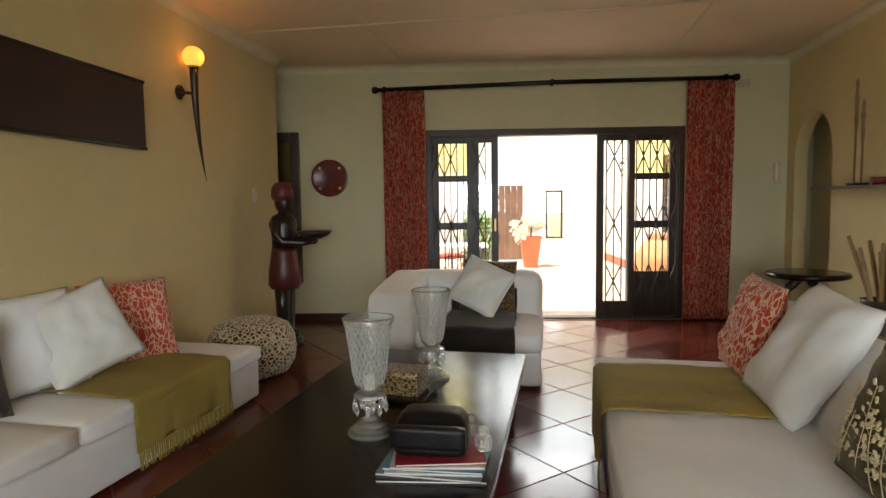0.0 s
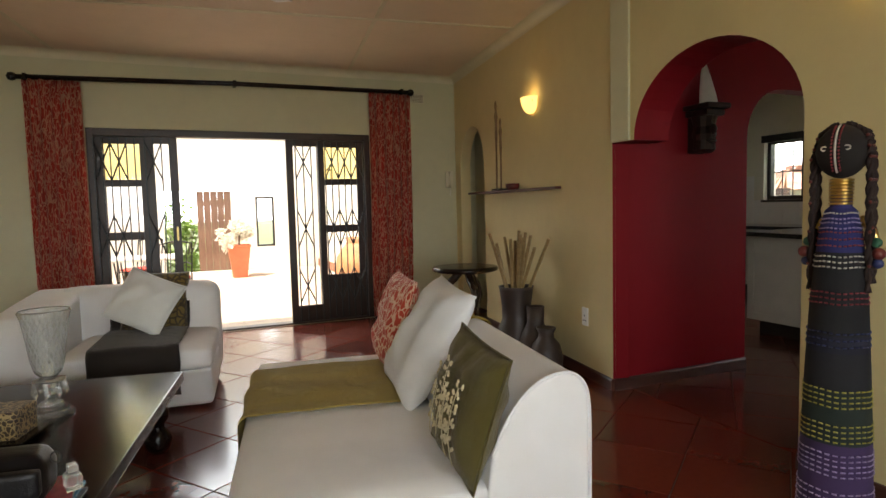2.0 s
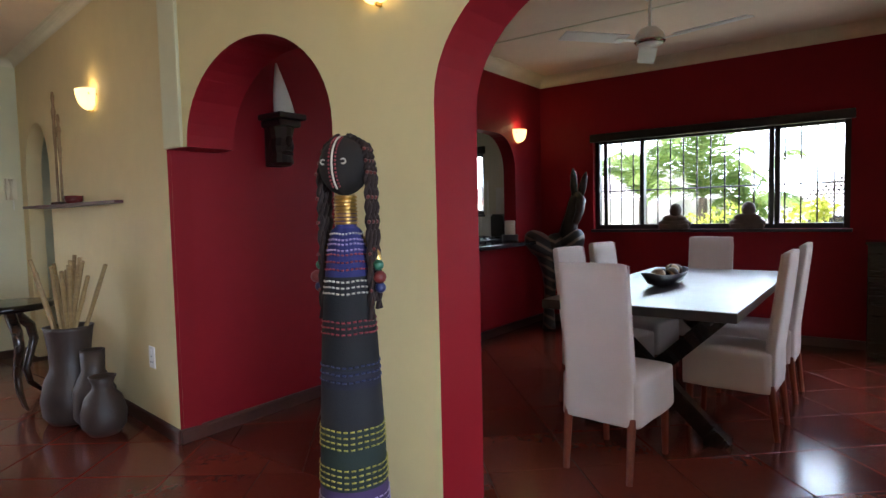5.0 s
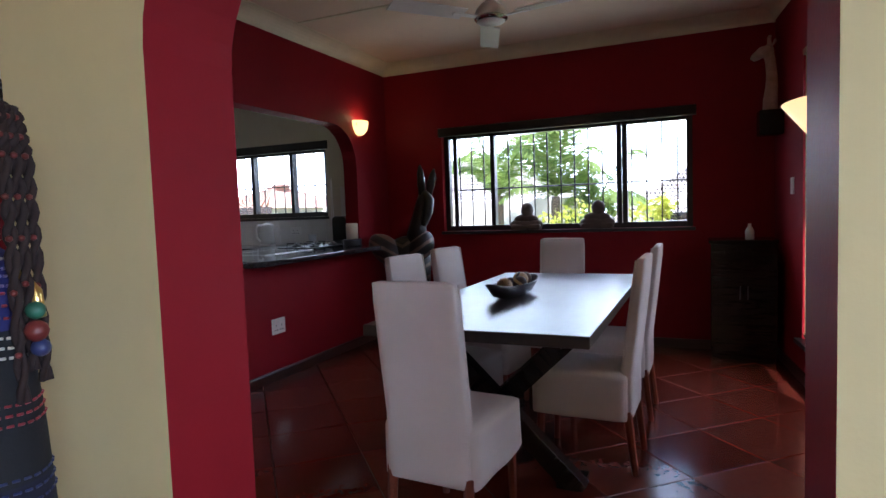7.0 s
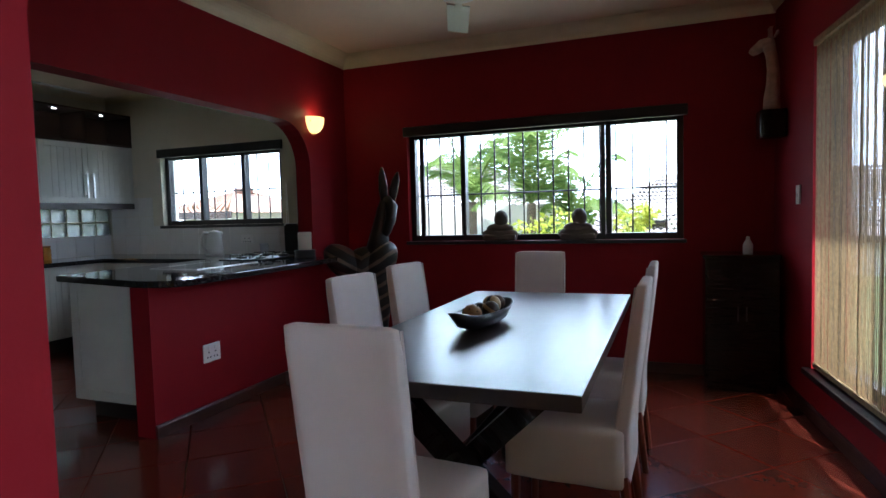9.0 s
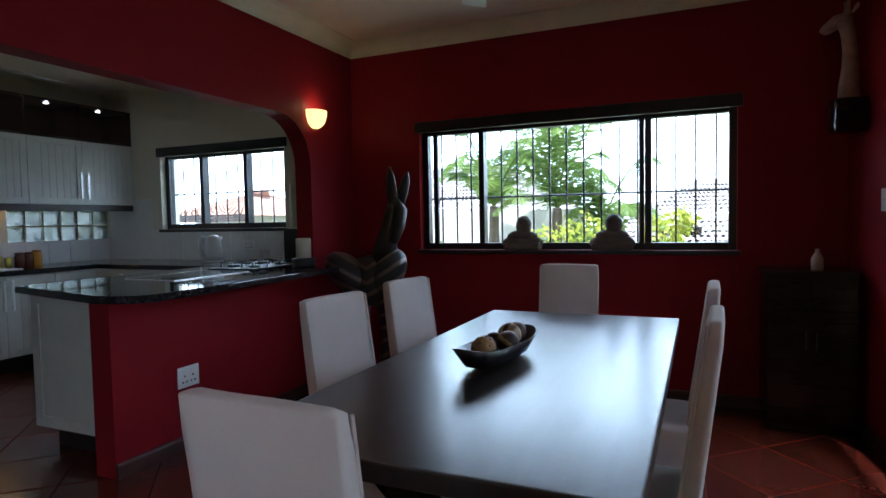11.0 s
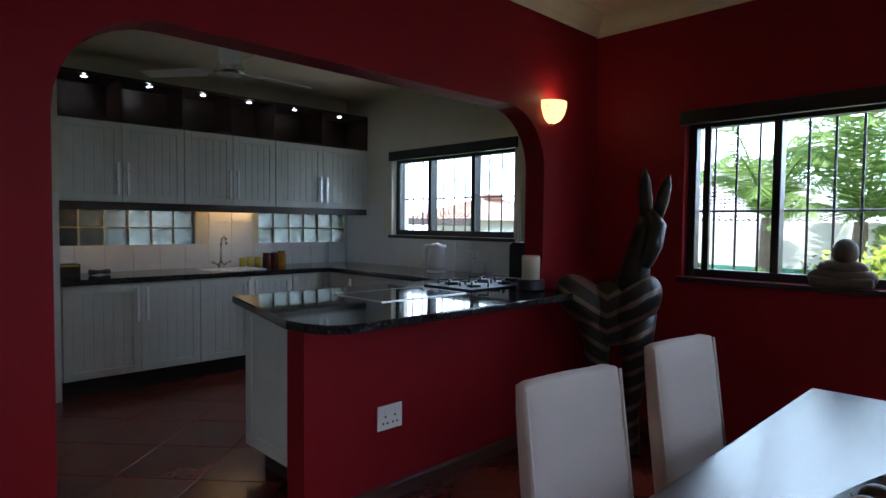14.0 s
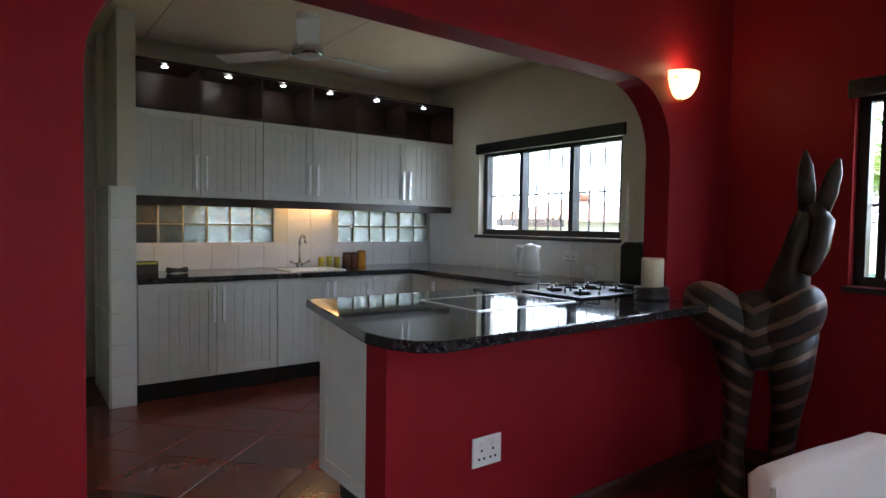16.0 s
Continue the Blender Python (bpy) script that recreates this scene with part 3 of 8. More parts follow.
def drape(outline, width, m, material, thick=0.012, seed=0, n=40, k=26):
    """A cloth laid along a (y, z) line, as wide as width along x, with soft folds."""
    pts = [Vector((0, y, z)) for y, z in outline]
    lens = [0.0]
    for a, b in zip(pts, pts[1:]):
        lens.append(lens[-1] + (b - a).length)
    bm = bmesh.new()
    rows = []
    for i in range(n + 1):
        d = lens[-1] * i / n
        j = max(0, min(len(pts) - 2, next((q for q in range(len(lens) - 1) if lens[q + 1] >= d - 1e-9), len(pts) - 2)))
        f = (d - lens[j]) / max(1e-6, lens[j + 1] - lens[j])
        p, t = pts[j].lerp(pts[j + 1], f), (pts[j + 1] - pts[j]).normalized()
        nrm = Vector((0, -t.z, t.y))
        row = []
        for c in range(k + 1):
            x = width * c / k
            wav = abs(noise.noise(Vector((x * 5 + seed, d * 2.2, seed)))) * 0.02 + 0.006 * math.sin(x * 17 + d * 5 + seed)
            edge = 0.012 * noise.noise(Vector((d * 7, c // (k or 1), seed)))
            row.append(bm.verts.new(p + nrm * (0.006 + wav * min(1, 4 * min(c, k - c) / k + 0.25)) + Vector((x + edge, 0, 0))))
        rows.append(row)
    for a, b in zip(rows, rows[1:]):
        for c in range(k):
            bm.faces.new((a[c], a[c + 1], b[c + 1], b[c]))
    out = bmesh.ops.extrude_face_region(bm, geom=bm.faces[:])
    up = [g for g in out["geom"] if isinstance(g, bmesh.types.BMVert)]
    bm.normal_update()
    bmesh.ops.translate(bm, vec=(0, 0, 0.004), verts=up)
    bmesh.ops.recalc_face_normals(bm, faces=bm.faces[:])
    return bm


T = thing("throw_blanket", S.matrix_world @ pose(0.78, 0, 0), "olive green wool throw laid over the sofa seat", "throw")
part("cloth", drape([(0.045, 0.06), (0.04, 0.41), (0.01, 0.440), (-0.40, 0.447), (-0.74, 0.440)], 0.72, None, OLIVE, seed=3), OLIVE, T, smooth=True)
T2 = thing("throw_blanket", S.matrix_world @ pose(0.90, 0, 0), "olive green wool throw folded over the sofa back", "throw")
part("cloth", drape([(-0.80, 0.60), (-0.84, 0.645), (-0.91, 0.722), (-1.00, 0.752), (-1.07, 0.728), (-1.105, 0.66), (-1.105, 0.40)], 0.5, None, OLIVE, seed=9), OLIVE, T2, smooth=True)
FACE = YAW - 90
pillow((1.37, 3.34, 0.40), FACE + 2, 17, 3, 0.50, 0.16, RED_NET, "red and cream giraffe-print cushion leaning on the sofa back", 4)
pillow((1.34, 2.80, 0.40), FACE + 3, 32, 4, 0.57, 0.20, PILLOW_WHITE, "large plain white cushion leaning on the sofa back", 7, parts="plain")
G = pillow((1.18, 2.03, 0.40), FACE + 5, 16, 5, 0.42, 0.15, SATIN, "olive satin cushion embroidered with cream blossom twigs", 11)
# embroidered twigs and blossoms, lying on the front of the satin cushion
rng = random.Random(5)
bmt, bmb = bmesh.new(), bmesh.new()


def on_front(u, v, s=0.42, t=0.15):
    puff = max(0, (1 - abs(u) ** 2.6)) ** 0.55 * max(0, (1 - abs(v) ** 2.6)) ** 0.55
    return Vector((u * s / 2 * (1 - 0.05 * (1 - v * v)), t / 2 * puff + 0.006, v * s / 2 * (1 - 0.05 * (1 - u * u))))


for side in (1, -1):
    for k in range(4):
        u0, v0 = -0.7 + 0.40 * k, -0.86
        pts = [on_front(u0 + 0.16 * math.sin(2.2 * i / 9 + k), v0 + (1.15 + 0.25 * math.sin(k * 2.1)) * i / 9) for i in range(10)]
        if side < 0:
            pts = [Vector((p.x, -p.y, p.z)) for p in pts]
        tube(pts, 0.0016, 4, bmt)
        for i in range(2, 10):
            for e in (1, -1):
                p = pts[i] + Vector((e * rng.uniform(0.015, 0.03), 0, rng.uniform(0.0, 0.02)))
                tube([pts[i], p], 0.0013, 4, bmt)
                for q in range(3):
                    mm = Matrix.Translation(p + Vector((rng.uniform(-0.007, 0.007), 0, rng.uniform(-0.007, 0.007)))) @ pose(0, 0, 0, 0, rng.uniform(0, 360), 0) @ Matrix.Diagonal((0.0085, 0.004, 0.006, 1))
                    bmesh.ops.create_icosphere(bmb, subdivisions=1, radius=1.0, matrix=mm)
tagged(part("twig_embroidery", bmt, EMBROIDERY, G), kind="stuff")
tagged(part("blossom_embroidery", bmb, EMBROIDERY, G), kind="stuff")

# long armless sofa along the west wall
L = thing("daybed", pose(-1.42, 4.17, 0, 0, 0, -90 + YAW - 1), "long white slip-covered daybed against the cream wall", "sofa")
# local: x runs towards the camera, y to the front
part("base", soft_box((0.01, -0.72, 0.02), (2.95, -0.015, 0.27), 0.02, puff=0), WHITE_CLOTH, L, smooth=True)
for k in range(2):
    part("seat_cushion", soft_box((0.0 + 1.48 * k, -0.75, 0.265), (1.47 + 1.48 * k, 0.01, 0.37), 0.03, puff=0.012, seed=k * 5), WHITE_CLOTH, L, smooth=True)
LT = thing("throw_blanket", L.matrix_world @ pose(0.42, 0, 0), "fringed olive wool throw laid over the daybed", "throw")
part("cloth", drape([(0.043, 0.13), (0.038, 0.37), (0.01, 0.400), (-0.4, 0.408), (-0.66, 0.400)], 0.78, None, OLIVE, seed=6), OLIVE, LT, smooth=True)
bm = bmesh.new()
for i in range(52):
    x = 0.01 + 0.76 * i / 51
    tube([(x, 0.042, 0.135), (x + rng.uniform(-0.004, 0.004), 0.045, 0.09), (x + rng.uniform(-0.008, 0.008), 0.045, 0.035 + rng.uniform(0, 0.02))], [0.0045, 0.004, 0.003], 5, bm)
part("fringe", bm, OLIVE, LT)
pillow((-2.05, 3.74, 0.37), 53, 20, 0, 0.50, 0.16, RED_NET, "red and cream giraffe-print cushion on the daybed", 14)
pillow((-2.02, 3.26, 0.37), 48, 22, -20, 0.46, 0.17, PILLOW_CREAM, "cream white cushion set cornerwise on the daybed", 17, parts="plain")
pillow((-2.20, 3.10, 0.37), 55, 18, -4, 0.50, 0.18, PILLOW_WHITE, "plain white cushion at the back of the daybed", 21, parts="plain")
pillow((-2.22, 2.66, 0.37), 60, 16, 0, 0.46, 0.16, BROWN, "dark brown cushion on the daybed", 25, parts="plain")

# white armchair with one arm, its back to the patio door
C = thing("armchair", pose(-0.66, 4.44, 0, 0, 0, YAW + 3), "white slip-covered armchair with one broad arm", "armchair")
part("base", soft_box((0.22, 0.02, 0.02), (1.12, 0.80, 0.26), 0.025, puff=0), WHITE_CLOTH, C, smooth=True)
part("seat_cushion", soft_box((0.24, -0.01, 0.255), (1.125, 0.74, 0.405), 0.05, puff=0.02, seed=3), WHITE_CLOTH, C, smooth=True)
part("backrest", soft_box((0.05, 0.66, 0.03), (1.14, 0.96, 0.745), 0.11, puff=0, seed=5), WHITE_CLOTH, C, smooth=True)
arm = extrude_profile([(0.02, 0.02)] + rounded([(0.005, 0.40), (0.0, 0.55), (0.03, 0.63), (0.11, 0.668), (0.45, 0.705), (0.85, 0.735)]) + [(0.85, 0.02)], 0.33, 0.06)
bmesh.ops.translate(arm, vec=(-0.10, 0, 0), verts=arm.verts[:])
part("armrest", arm, WHITE_CLOTH, C, smooth=True)
CT = thing("throw_blanket", C.matrix_world @ pose(0.42, 0, 0) @ Matrix.Diagonal((1, -1, 1, 1)), "dark brown throw over the armchair seat and back", "throw")
part("cloth", drape([(0.04, 0.12), (0.034, 0.41), (0.008, 0.440), (-0.40, 0.450), (-0.60, 0.45), (-0.645, 0.60), (-0.70, 0.71), (-0.85, 0.725)], 0.52, None, BROWN, seed=12), BROWN, CT, smooth=True)
pillow((0.12, 5.02, 0.42), YAW + 6, 24, 3, 0.44, 0.15, PRINT, "olive brown leaf-print cushion on the armchair", 31, parts="plain")
pillow((0.06, 4.86, 0.42), YAW + 2, 30, 27, 0.40, 0.15, PILLOW_CREAM, "cream white cushion tilted on the armchair", 33)

# coffee table and what stands on it
TB = thing("coffee_table", pose(0.30, 3.82, 0, 0, 0, YAW), "low black-stained timber coffee table", "coffee table")
# local: x to the left is negative, y towards the camera is negative
part("tabletop", boxes(((-1.02, -2.0, 0.335), (0, 0, 0.390)), bevel=0.006), DARK_WOOD, TB)
part("apron", boxes(((-0.96, -1.94, 0.25), (-0.06, -1.91, 0.335)), ((-0.96, -0.09, 0.25), (-0.06, -0.06, 0.335)), ((-0.96, -1.91, 0.25), (-0.93, -0.09, 0.335)), ((-0.09, -1.91, 0.25), (-0.06, -0.09, 0.335)), bevel=0.003), DARK_WOOD, TB)
for x in (-0.90, -0.12):
    for y in (-1.87, -0.13):
        part("leg", lathe([(0, 0), (0.045, 0), (0.062, 0.03), (0.070, 0.07), (0.055, 0.11), (0.036, 0.13), (0.036, 0.15), (0.058, 0.18), (0.06, 0.22), (0.045, 0.255), (0.05, 0.335), (0, 0.335)], 20, at=(x, y, 0)), DARK_WOOD, TB, smooth=True)


def hurricane(x, y, s=1.0):
    """A cut-crystal hurricane lamp on a stepped foot, hung with drops."""
    h = thing("hurricane_lamp", pose(x, y, 0.390) @ Matrix.Scale(s, 4), "cut crystal hurricane candle holder with hanging drops", "candle holder", "pair of crystal hurricane lamps")
    part("foot", lathe([(0, 0), (0.088, 0), (0.090, 0.006), (0.086, 0.016), (0.070, 0.017), (0.071, 0.024), (0.066, 0.034), (0.052, 0.035), (0.053, 0.042), (0.048, 0.052), (0.030, 0.056), (0.020, 0.072), (0.019, 0.09), (0.030, 0.10), (0.030, 0.112), (0.020, 0.12), (0.028, 0.14), (0.062, 0.150), (0.064, 0.158), (0.036, 0.164), (0, 0.166)], 32), CRYSTAL, h)
    inner, outer = [(0.028, 0.172), (0.048, 0.195), (0.061, 0.25), (0.070, 0.33), (0.084, 0.42), (0.098, 0.460)], None
    prof2 = [(0, 0.166)] + [(r + 0.004, z - 0.004) for r, z in inner] + [(0.096, 0.463)] + inner[::-1] + [(0, 0.172)]
    part("shade", lathe(prof2, 36), CRYSTAL, h, smooth=True)
    bm = bmesh.new()
    for k in range(22):
        for sgn in (1, -1):
            pts = []
            for i in range(15):
                f = i / 14
                z = 0.20 + 0.235 * f
                r = np.interp(z, [q[1] for q in inner], [q[0] for q in inner]) + 0.0045
                a = 2 * math.pi * k / 22 + sgn * 1.35 * f
                pts.append((r * math.cos(a), r * math.sin(a), z))
            tube(pts, 0.0022, 5, bm, caps=False)
    part("cut_pattern", bm, CUT, h)
    for k in range(8):
        a = 2 * math.pi * k / 8
        drop = lathe([(0, 0.08), (0.004, 0.088), (0.010, 0.100), (0.0075, 0.118), (0.003, 0.135), (0.002, 0.150), (0, 0.152)], 6, at=(0.062 * math.cos(a), 0.062 * math.sin(a), 0))
        part("crystal_drop", drop, CRYSTAL, h)
    part("candle", lathe([(0, 0.172), (0.022, 0.172), (0.022, 0.225), (0.019, 0.228), (0, 0.226)], 20), WAX, h, smooth=True)
    return h


hurricane(-0.42, 2.60)
hurricane(-0.225, 3.33)
B = thing("decorative_box", pose(-0.34, 3.05, 0.390, 0, 0, YAW - 6) @ Matrix.Scale(0.92, 4), "leopard-print box on a dark wooden stand", "box")
part("stand", boxes(((-0.13, -0.11, 0.0), (0.13, 0.11, 0.012)), ((-0.145, -0.125, 0.012), (0.145, 0.125, 0.028)), bevel=0.004), DARK_WOOD, B)
part("body", boxes(((-0.105, -0.085, 0.028), (0.105, 0.085, 0.112)), bevel=0.006), LEOPARD_BOX, B)
part("lid", boxes(((-0.108, -0.088, 0.113), (0.108, 0.088, 0.146)), bevel=0.010), LEOPARD_BOX, B)
for i, (w, d, c, r) in enumerate(((0.36, 0.26, (0.03, 0.03, 0.035), 3), (0.35, 0.25, (0.20, 0.22, 0.26), -5), (0.32, 0.24, (0.55, 0.55, 0.55), 2), (0.33, 0.24, (0.10, 0.25, 0.40), -2), (0.31, 0.24, (0.55, 0.52, 0.50), 5), (0.30, 0.23, (0.34, 0.03, 0.045), 9))):
    mg = thing("magazine", pose(-0.155 + 0.004 * i, 2.315 + 0.004 * i, 0.390 + 0.0085 * i, 0, 0, YAW + 5 + r), "glossy magazine in a stack on the coffee table", "magazine", "stack of magazines")
    part("page_block", boxes(((-w / 2 + 0.003, -d / 2 + 0.003, 0.0012), (w / 2 - 0.003, d / 2 - 0.002, 0.0068))), plain("page_edges", (0.72, 0.70, 0.66), 0.6), mg)
    part("cover", boxes(((-w / 2, -d / 2, 0.0068), (w / 2, d / 2, 0.0080)), ((-w / 2, -d / 2, 0.0), (w / 2, d / 2, 0.0012))), plain("magazine_cover", c, 0.18, vary=0.35, scale=25), mg)
HB = thing("clutch_bag", pose(-0.165, 2.31, 0.4415, 0, 0, YAW + 3) @ Matrix.Scale(1.15, 4), "black leather clutch bag lying on the magazines", "bag")
bm = soft_box((-0.115, -0.06, 0), (0.115, 0.07, 0.105), 0.035, cuts=10, puff=0.01, seed=8)
for v in bm.verts:
    v.co.y += 0.05 * (v.co.z / 0.105)
    v.co.x *= 1 - 0.08 * (v.co.z / 0.105)
part("body", bm, LEATHER, HB, smooth=True)
part("flap", soft_box((-0.112, -0.072, 0.030), (0.112, -0.035, 0.098), 0.012, cuts=8, puff=0, seed=2), LEATHER, HB, smooth=True)
part("strap_ring", tube([(0.118 + 0.012 * math.cos(a), 0.045, 0.088 + 0.014 * math.sin(a)) for a in [2 * math.pi * i / 14 for i in range(15)]], 0.0025, 6), BLACK_METAL, HB)
SG = thing("glass_trinket", pose(0.015, 2.34, 0.4415, 0, 0, 20), "small clear glass trinket on the magazines", "ornament")
part("body", boxes(((-0.022, -0.03, 0), (0.022, 0.03, 0.045)), ((-0.014, -0.02, 0.045), (0.014, 0.02, 0.075)), bevel=0.006), CRYSTAL, SG)

# pouffe, carved figure, wall pieces
P = thing("pouffe", pose(-1.70, 4.74, 0) @ Matrix.Diagonal((1.15, 1.15, 1.02, 1)), "round leopard-print pouffe on the tiled floor", "pouffe")
part("cover", lathe([(0, 0), (0.16, 0.0), (0.235, 0.03), (0.278, 0.11), (0.288, 0.20), (0.280, 0.29), (0.245, 0.37), (0.17, 0.415), (0.06, 0.425), (0, 0.424)], 44), LEOPARD, P, smooth=True)
part("seam", tube([(0.288 * math.cos(a), 0.288 * math.sin(a), 0.2 + 0.004 * math.sin(9 * a)) for a in [2 * math.pi * i / 48 for i in range(49)]], 0.004, 5), LEOPARD, P)

bm = bmesh.new()
# carved figure as one plain body: plinth, legs, skirt, torso, arms with a bowl, head with a cap
lathe([(0, 0), (0.15, 0), (0.16, 0.03), (0.14, 0.06), (0, 0.06)], 20, bm)
for s in (0.055, -0.055):
    tube([(0.06, s, 0.05), (0.07, s, 0.09), (0.0, s, 0.12), (0.0, s, 0.35), (0.0, s, 0.62)], [0.04, 0.045, 0.05, 0.06, 0.075], 12, bm)
k0 = len(bm.faces)
lathe([(0.125, 0.52), (0.15, 0.56), (0.14, 0.70), (0.115, 0.86), (0.11, 0.90), (0, 0.90)], 20, bm)
lathe([(0, 1.335), (0.088, 1.335), (0.104, 1.38), (0.10, 1.44), (0.07, 1.495), (0, 1.512)], 18, bm)
k1 = len(bm.faces)
lathe([(0, 0.88), (0.11, 0.90), (0.105, 1.0), (0.13, 1.12), (0.10, 1.19), (0.045, 1.22), (0.042, 1.26), (0, 1.26)], 20, bm)
bmesh.ops.create_icosphere(bm, subdivisions=3, radius=1, matrix=pose(0.012, 0, 1.32) @ Matrix.Diagonal((0.088, 0.08, 0.105, 1)))
for s in (1, -1):
    tube([(0, s * 0.12, 1.15), (0.01, s * 0.15, 1.02), (0.06, s * 0.13, 0.96), (0.22, s * 0.07, 0.95), (0.30, s * 0.03, 0.97)], [0.045, 0.04, 0.036, 0.03, 0.035], 10, bm)
lathe([(0, 0.98), (0.07, 0.985), (0.14, 1.02), (0.165, 1.055), (0.155, 1.055), (0.12, 1.03), (0, 1.005)], 24, bm, at=(0.31, 0, 0))
for i, f in enumerate(bm.faces):
    f.material_index = 1 if k0 <= i < k1 else 0
st = part("carved_statue", bm, [STATUE_SKIN, STATUE_RED], smooth=True)
st.matrix_world = pose(-1.75, 5.74, 0, 0, 0, -12)
tagged(st, "dark carved wooden figure holding out a bowl", "statue")

W = thing("wall_panel", WEST @ Matrix.Translation((0, 0, 0)), "long dark carved wooden panel hung on the wall", "wall art")
part("board", boxes(((2.75, 1.665, 0.002), (4.465, 2.12, 0.045)), bevel=0.008), wood("dark_panel_timber", (0.020, 0.008, 0.006), (0.038, 0.016, 0.012), 0.5, (3, 14, 14)), W)
part("rim", boxes(((2.75, 2.10, 0.045), (4.465, 2.12, 0.052)), ((2.75, 1.665, 0.045), (4.465, 1.685, 0.052)), bevel=0.002), DARK_WOOD, W)
W.matrix_world = WEST @ Matrix.Translation((0, 0, 0.2))


HS = thing("horn_wall_light", None, "long curved horn wall light with an amber globe", "wall light")
WU = (WEST_B - WEST_A).normalized()
WO = Vector((WU.y, -WU.x, 0))


def west_at(u, z, out):
    return WEST_A + WU * u + WO * out + Vector((0, 0, z))


pts = [west_at(5.007 + 0.15 * f * f, 2.335 - 0.85 * f, 0.09 - 0.02 * f) for f in [i / 16 for i in range(17)]]
part("horn", tube(pts, [0.032 * (1 - 0.93 * (i / 16) ** 1.2) for i in range(17)], 12), HORN, HS, smooth=True)
part("bracket", tube([west_at(4.945, 2.135, 0.002), west_at(4.945, 2.135, 0.02), west_at(4.955, 2.135, 0.025)], [0.055, 0.055, 0.03], 16), HORN, HS)
part("arm", tube([west_at(4.955, 2.135, 0.02), west_at(5.012, 2.14, 0.085)], 0.012, 8), HORN, HS)
part("cap", tube([west_at(5.005, 2.325, 0.09), west_at(5.005, 2.345, 0.09)], [0.04, 0.042], 16), BRASS, HS)
bm = bmesh.new()
bmesh.ops.create_uvsphere(bm, u_segments=24, v_segments=16, radius=0.078, matrix=Matrix.Translation(west_at(5.005, 2.405, 0.09)))
AMBER = glow("amber_glass_globe", (1.0, 0.40, 0.07), 0.5)
part("globe", bm, AMBER, HS, "glowing amber globe", smooth=True)
lamp("globe_light", "POINT", Matrix.Translation(west_at(5.005, 2.405, 0.19)), 0.45, (1.0, 0.45, 0.12), 0.07)

MF = thing("wall_mirror", pose(0, 6.838, 0), "tall dark timber framed mirror on the pale wall", "mirror")
for lo, hi in (((-2.46, -0.045, 0.43), (-2.36, 0, 2.09)), ((-1.99, -0.045, 0.43), (-1.89, 0, 2.09)), ((-2.36, -0.045, 1.99), (-1.99, 0, 2.09)), ((-2.36, -0.045, 0.43), (-1.99, 0, 0.53))):
    part("frame", boxes((lo, hi), bevel=0.01), FRAME_WOOD, MF)
part("mirror_glass", boxes(((-2.36, -0.012, 0.53), (-1.99, -0.002, 1.99))), MIRROR, MF)

PL = thing("wall_plate", pose(-1.56, 6.835, 1.585, 90, 0, 0), "round red lacquer plate hung on the wall", "wall plate")
part("dish", lathe([(0, 0.012), (0.14, 0.014), (0.165, 0.022), (0.198, 0.034), (0.204, 0.028), (0.17, 0.006), (0.1, 0.0), (0, 0.0)], 48), plain("red_lacquer", (0.11, 0.008, 0.008), 0.25, vary=0.3, scale=10), PL, smooth=True)
for k in range(4):
    a = math.pi / 4 + k * math.pi / 2
    part("gilt_mark", boxes(((0.155 * math.cos(a) - 0.012, 0.155 * math.sin(a) - 0.012, 0.020), (0.155 * math.cos(a) + 0.012, 0.155 * math.sin(a) + 0.012, 0.024)), bevel=0.001), BRASS, PL)


def switch_plate(m, label, w=0.075, h=0.12, rockers=1, holes=False, name="light_switch", cat="switch"):
    """A moulded plate in the local xz plane, facing -y."""
    o = thing(name, m, label, cat)
    part("plate", boxes(((-w / 2, -0.009, -h / 2), (w / 2, 0, h / 2)), bevel=0.003), WHITE_PLASTIC, o)
    for k in range(rockers):
        x = (k - (rockers - 1) / 2) * w * 0.4
        z = h * 0.26 if holes else 0
        part("rocker", boxes(((x - 0.010, -0.014, z - 0.012), (x + 0.010, -0.009, z + 0.012)), bevel=0.002), WHITE_PLASTIC, o)
        if holes:
            for dx, dz in ((0, 0.005), (-0.013, -0.028), (0.013, -0.028)):
                part("socket_hole", boxes(((x + dx - 0.005, -0.0096, dz - 0.005), (x + dx + 0.005, -0.0086, dz + 0.005)), bevel=0.0012), BLACK_METAL, o)
    return o


switch_plate(Matrix.Translation(west_at(6.12, 1.39, 0.0)) @ pose(0, 0, 0, 0, 0, math.degrees(math.atan2(WU.y, WU.x))) , "white plastic double light switch on the cream wall", rockers=2)
EU = (EAST_B - EAST_A).normalized()
EO = Vector((-EU.y, EU.x, 0))
E_TURN = math.degrees(math.atan2(EU.y, EU.x)) + 180


def east_at(u, z, out):
    return EAST_A + EU * u + EO * out + Vector((0, 0, z))


switch_plate(Matrix.Translation(east_at(0.36, 0.44, 0.0)) @ pose(0, 0, 0, 0, 0, E_TURN), "white plastic wall socket low on the cream wall", 0.08, 0.13, 1, True, "wall_socket", "socket")

# uplighter shells on the walls
SHELL_GLOW = glow("lit_frosted_glass", (1.0, 0.82, 0.34), 0.30)


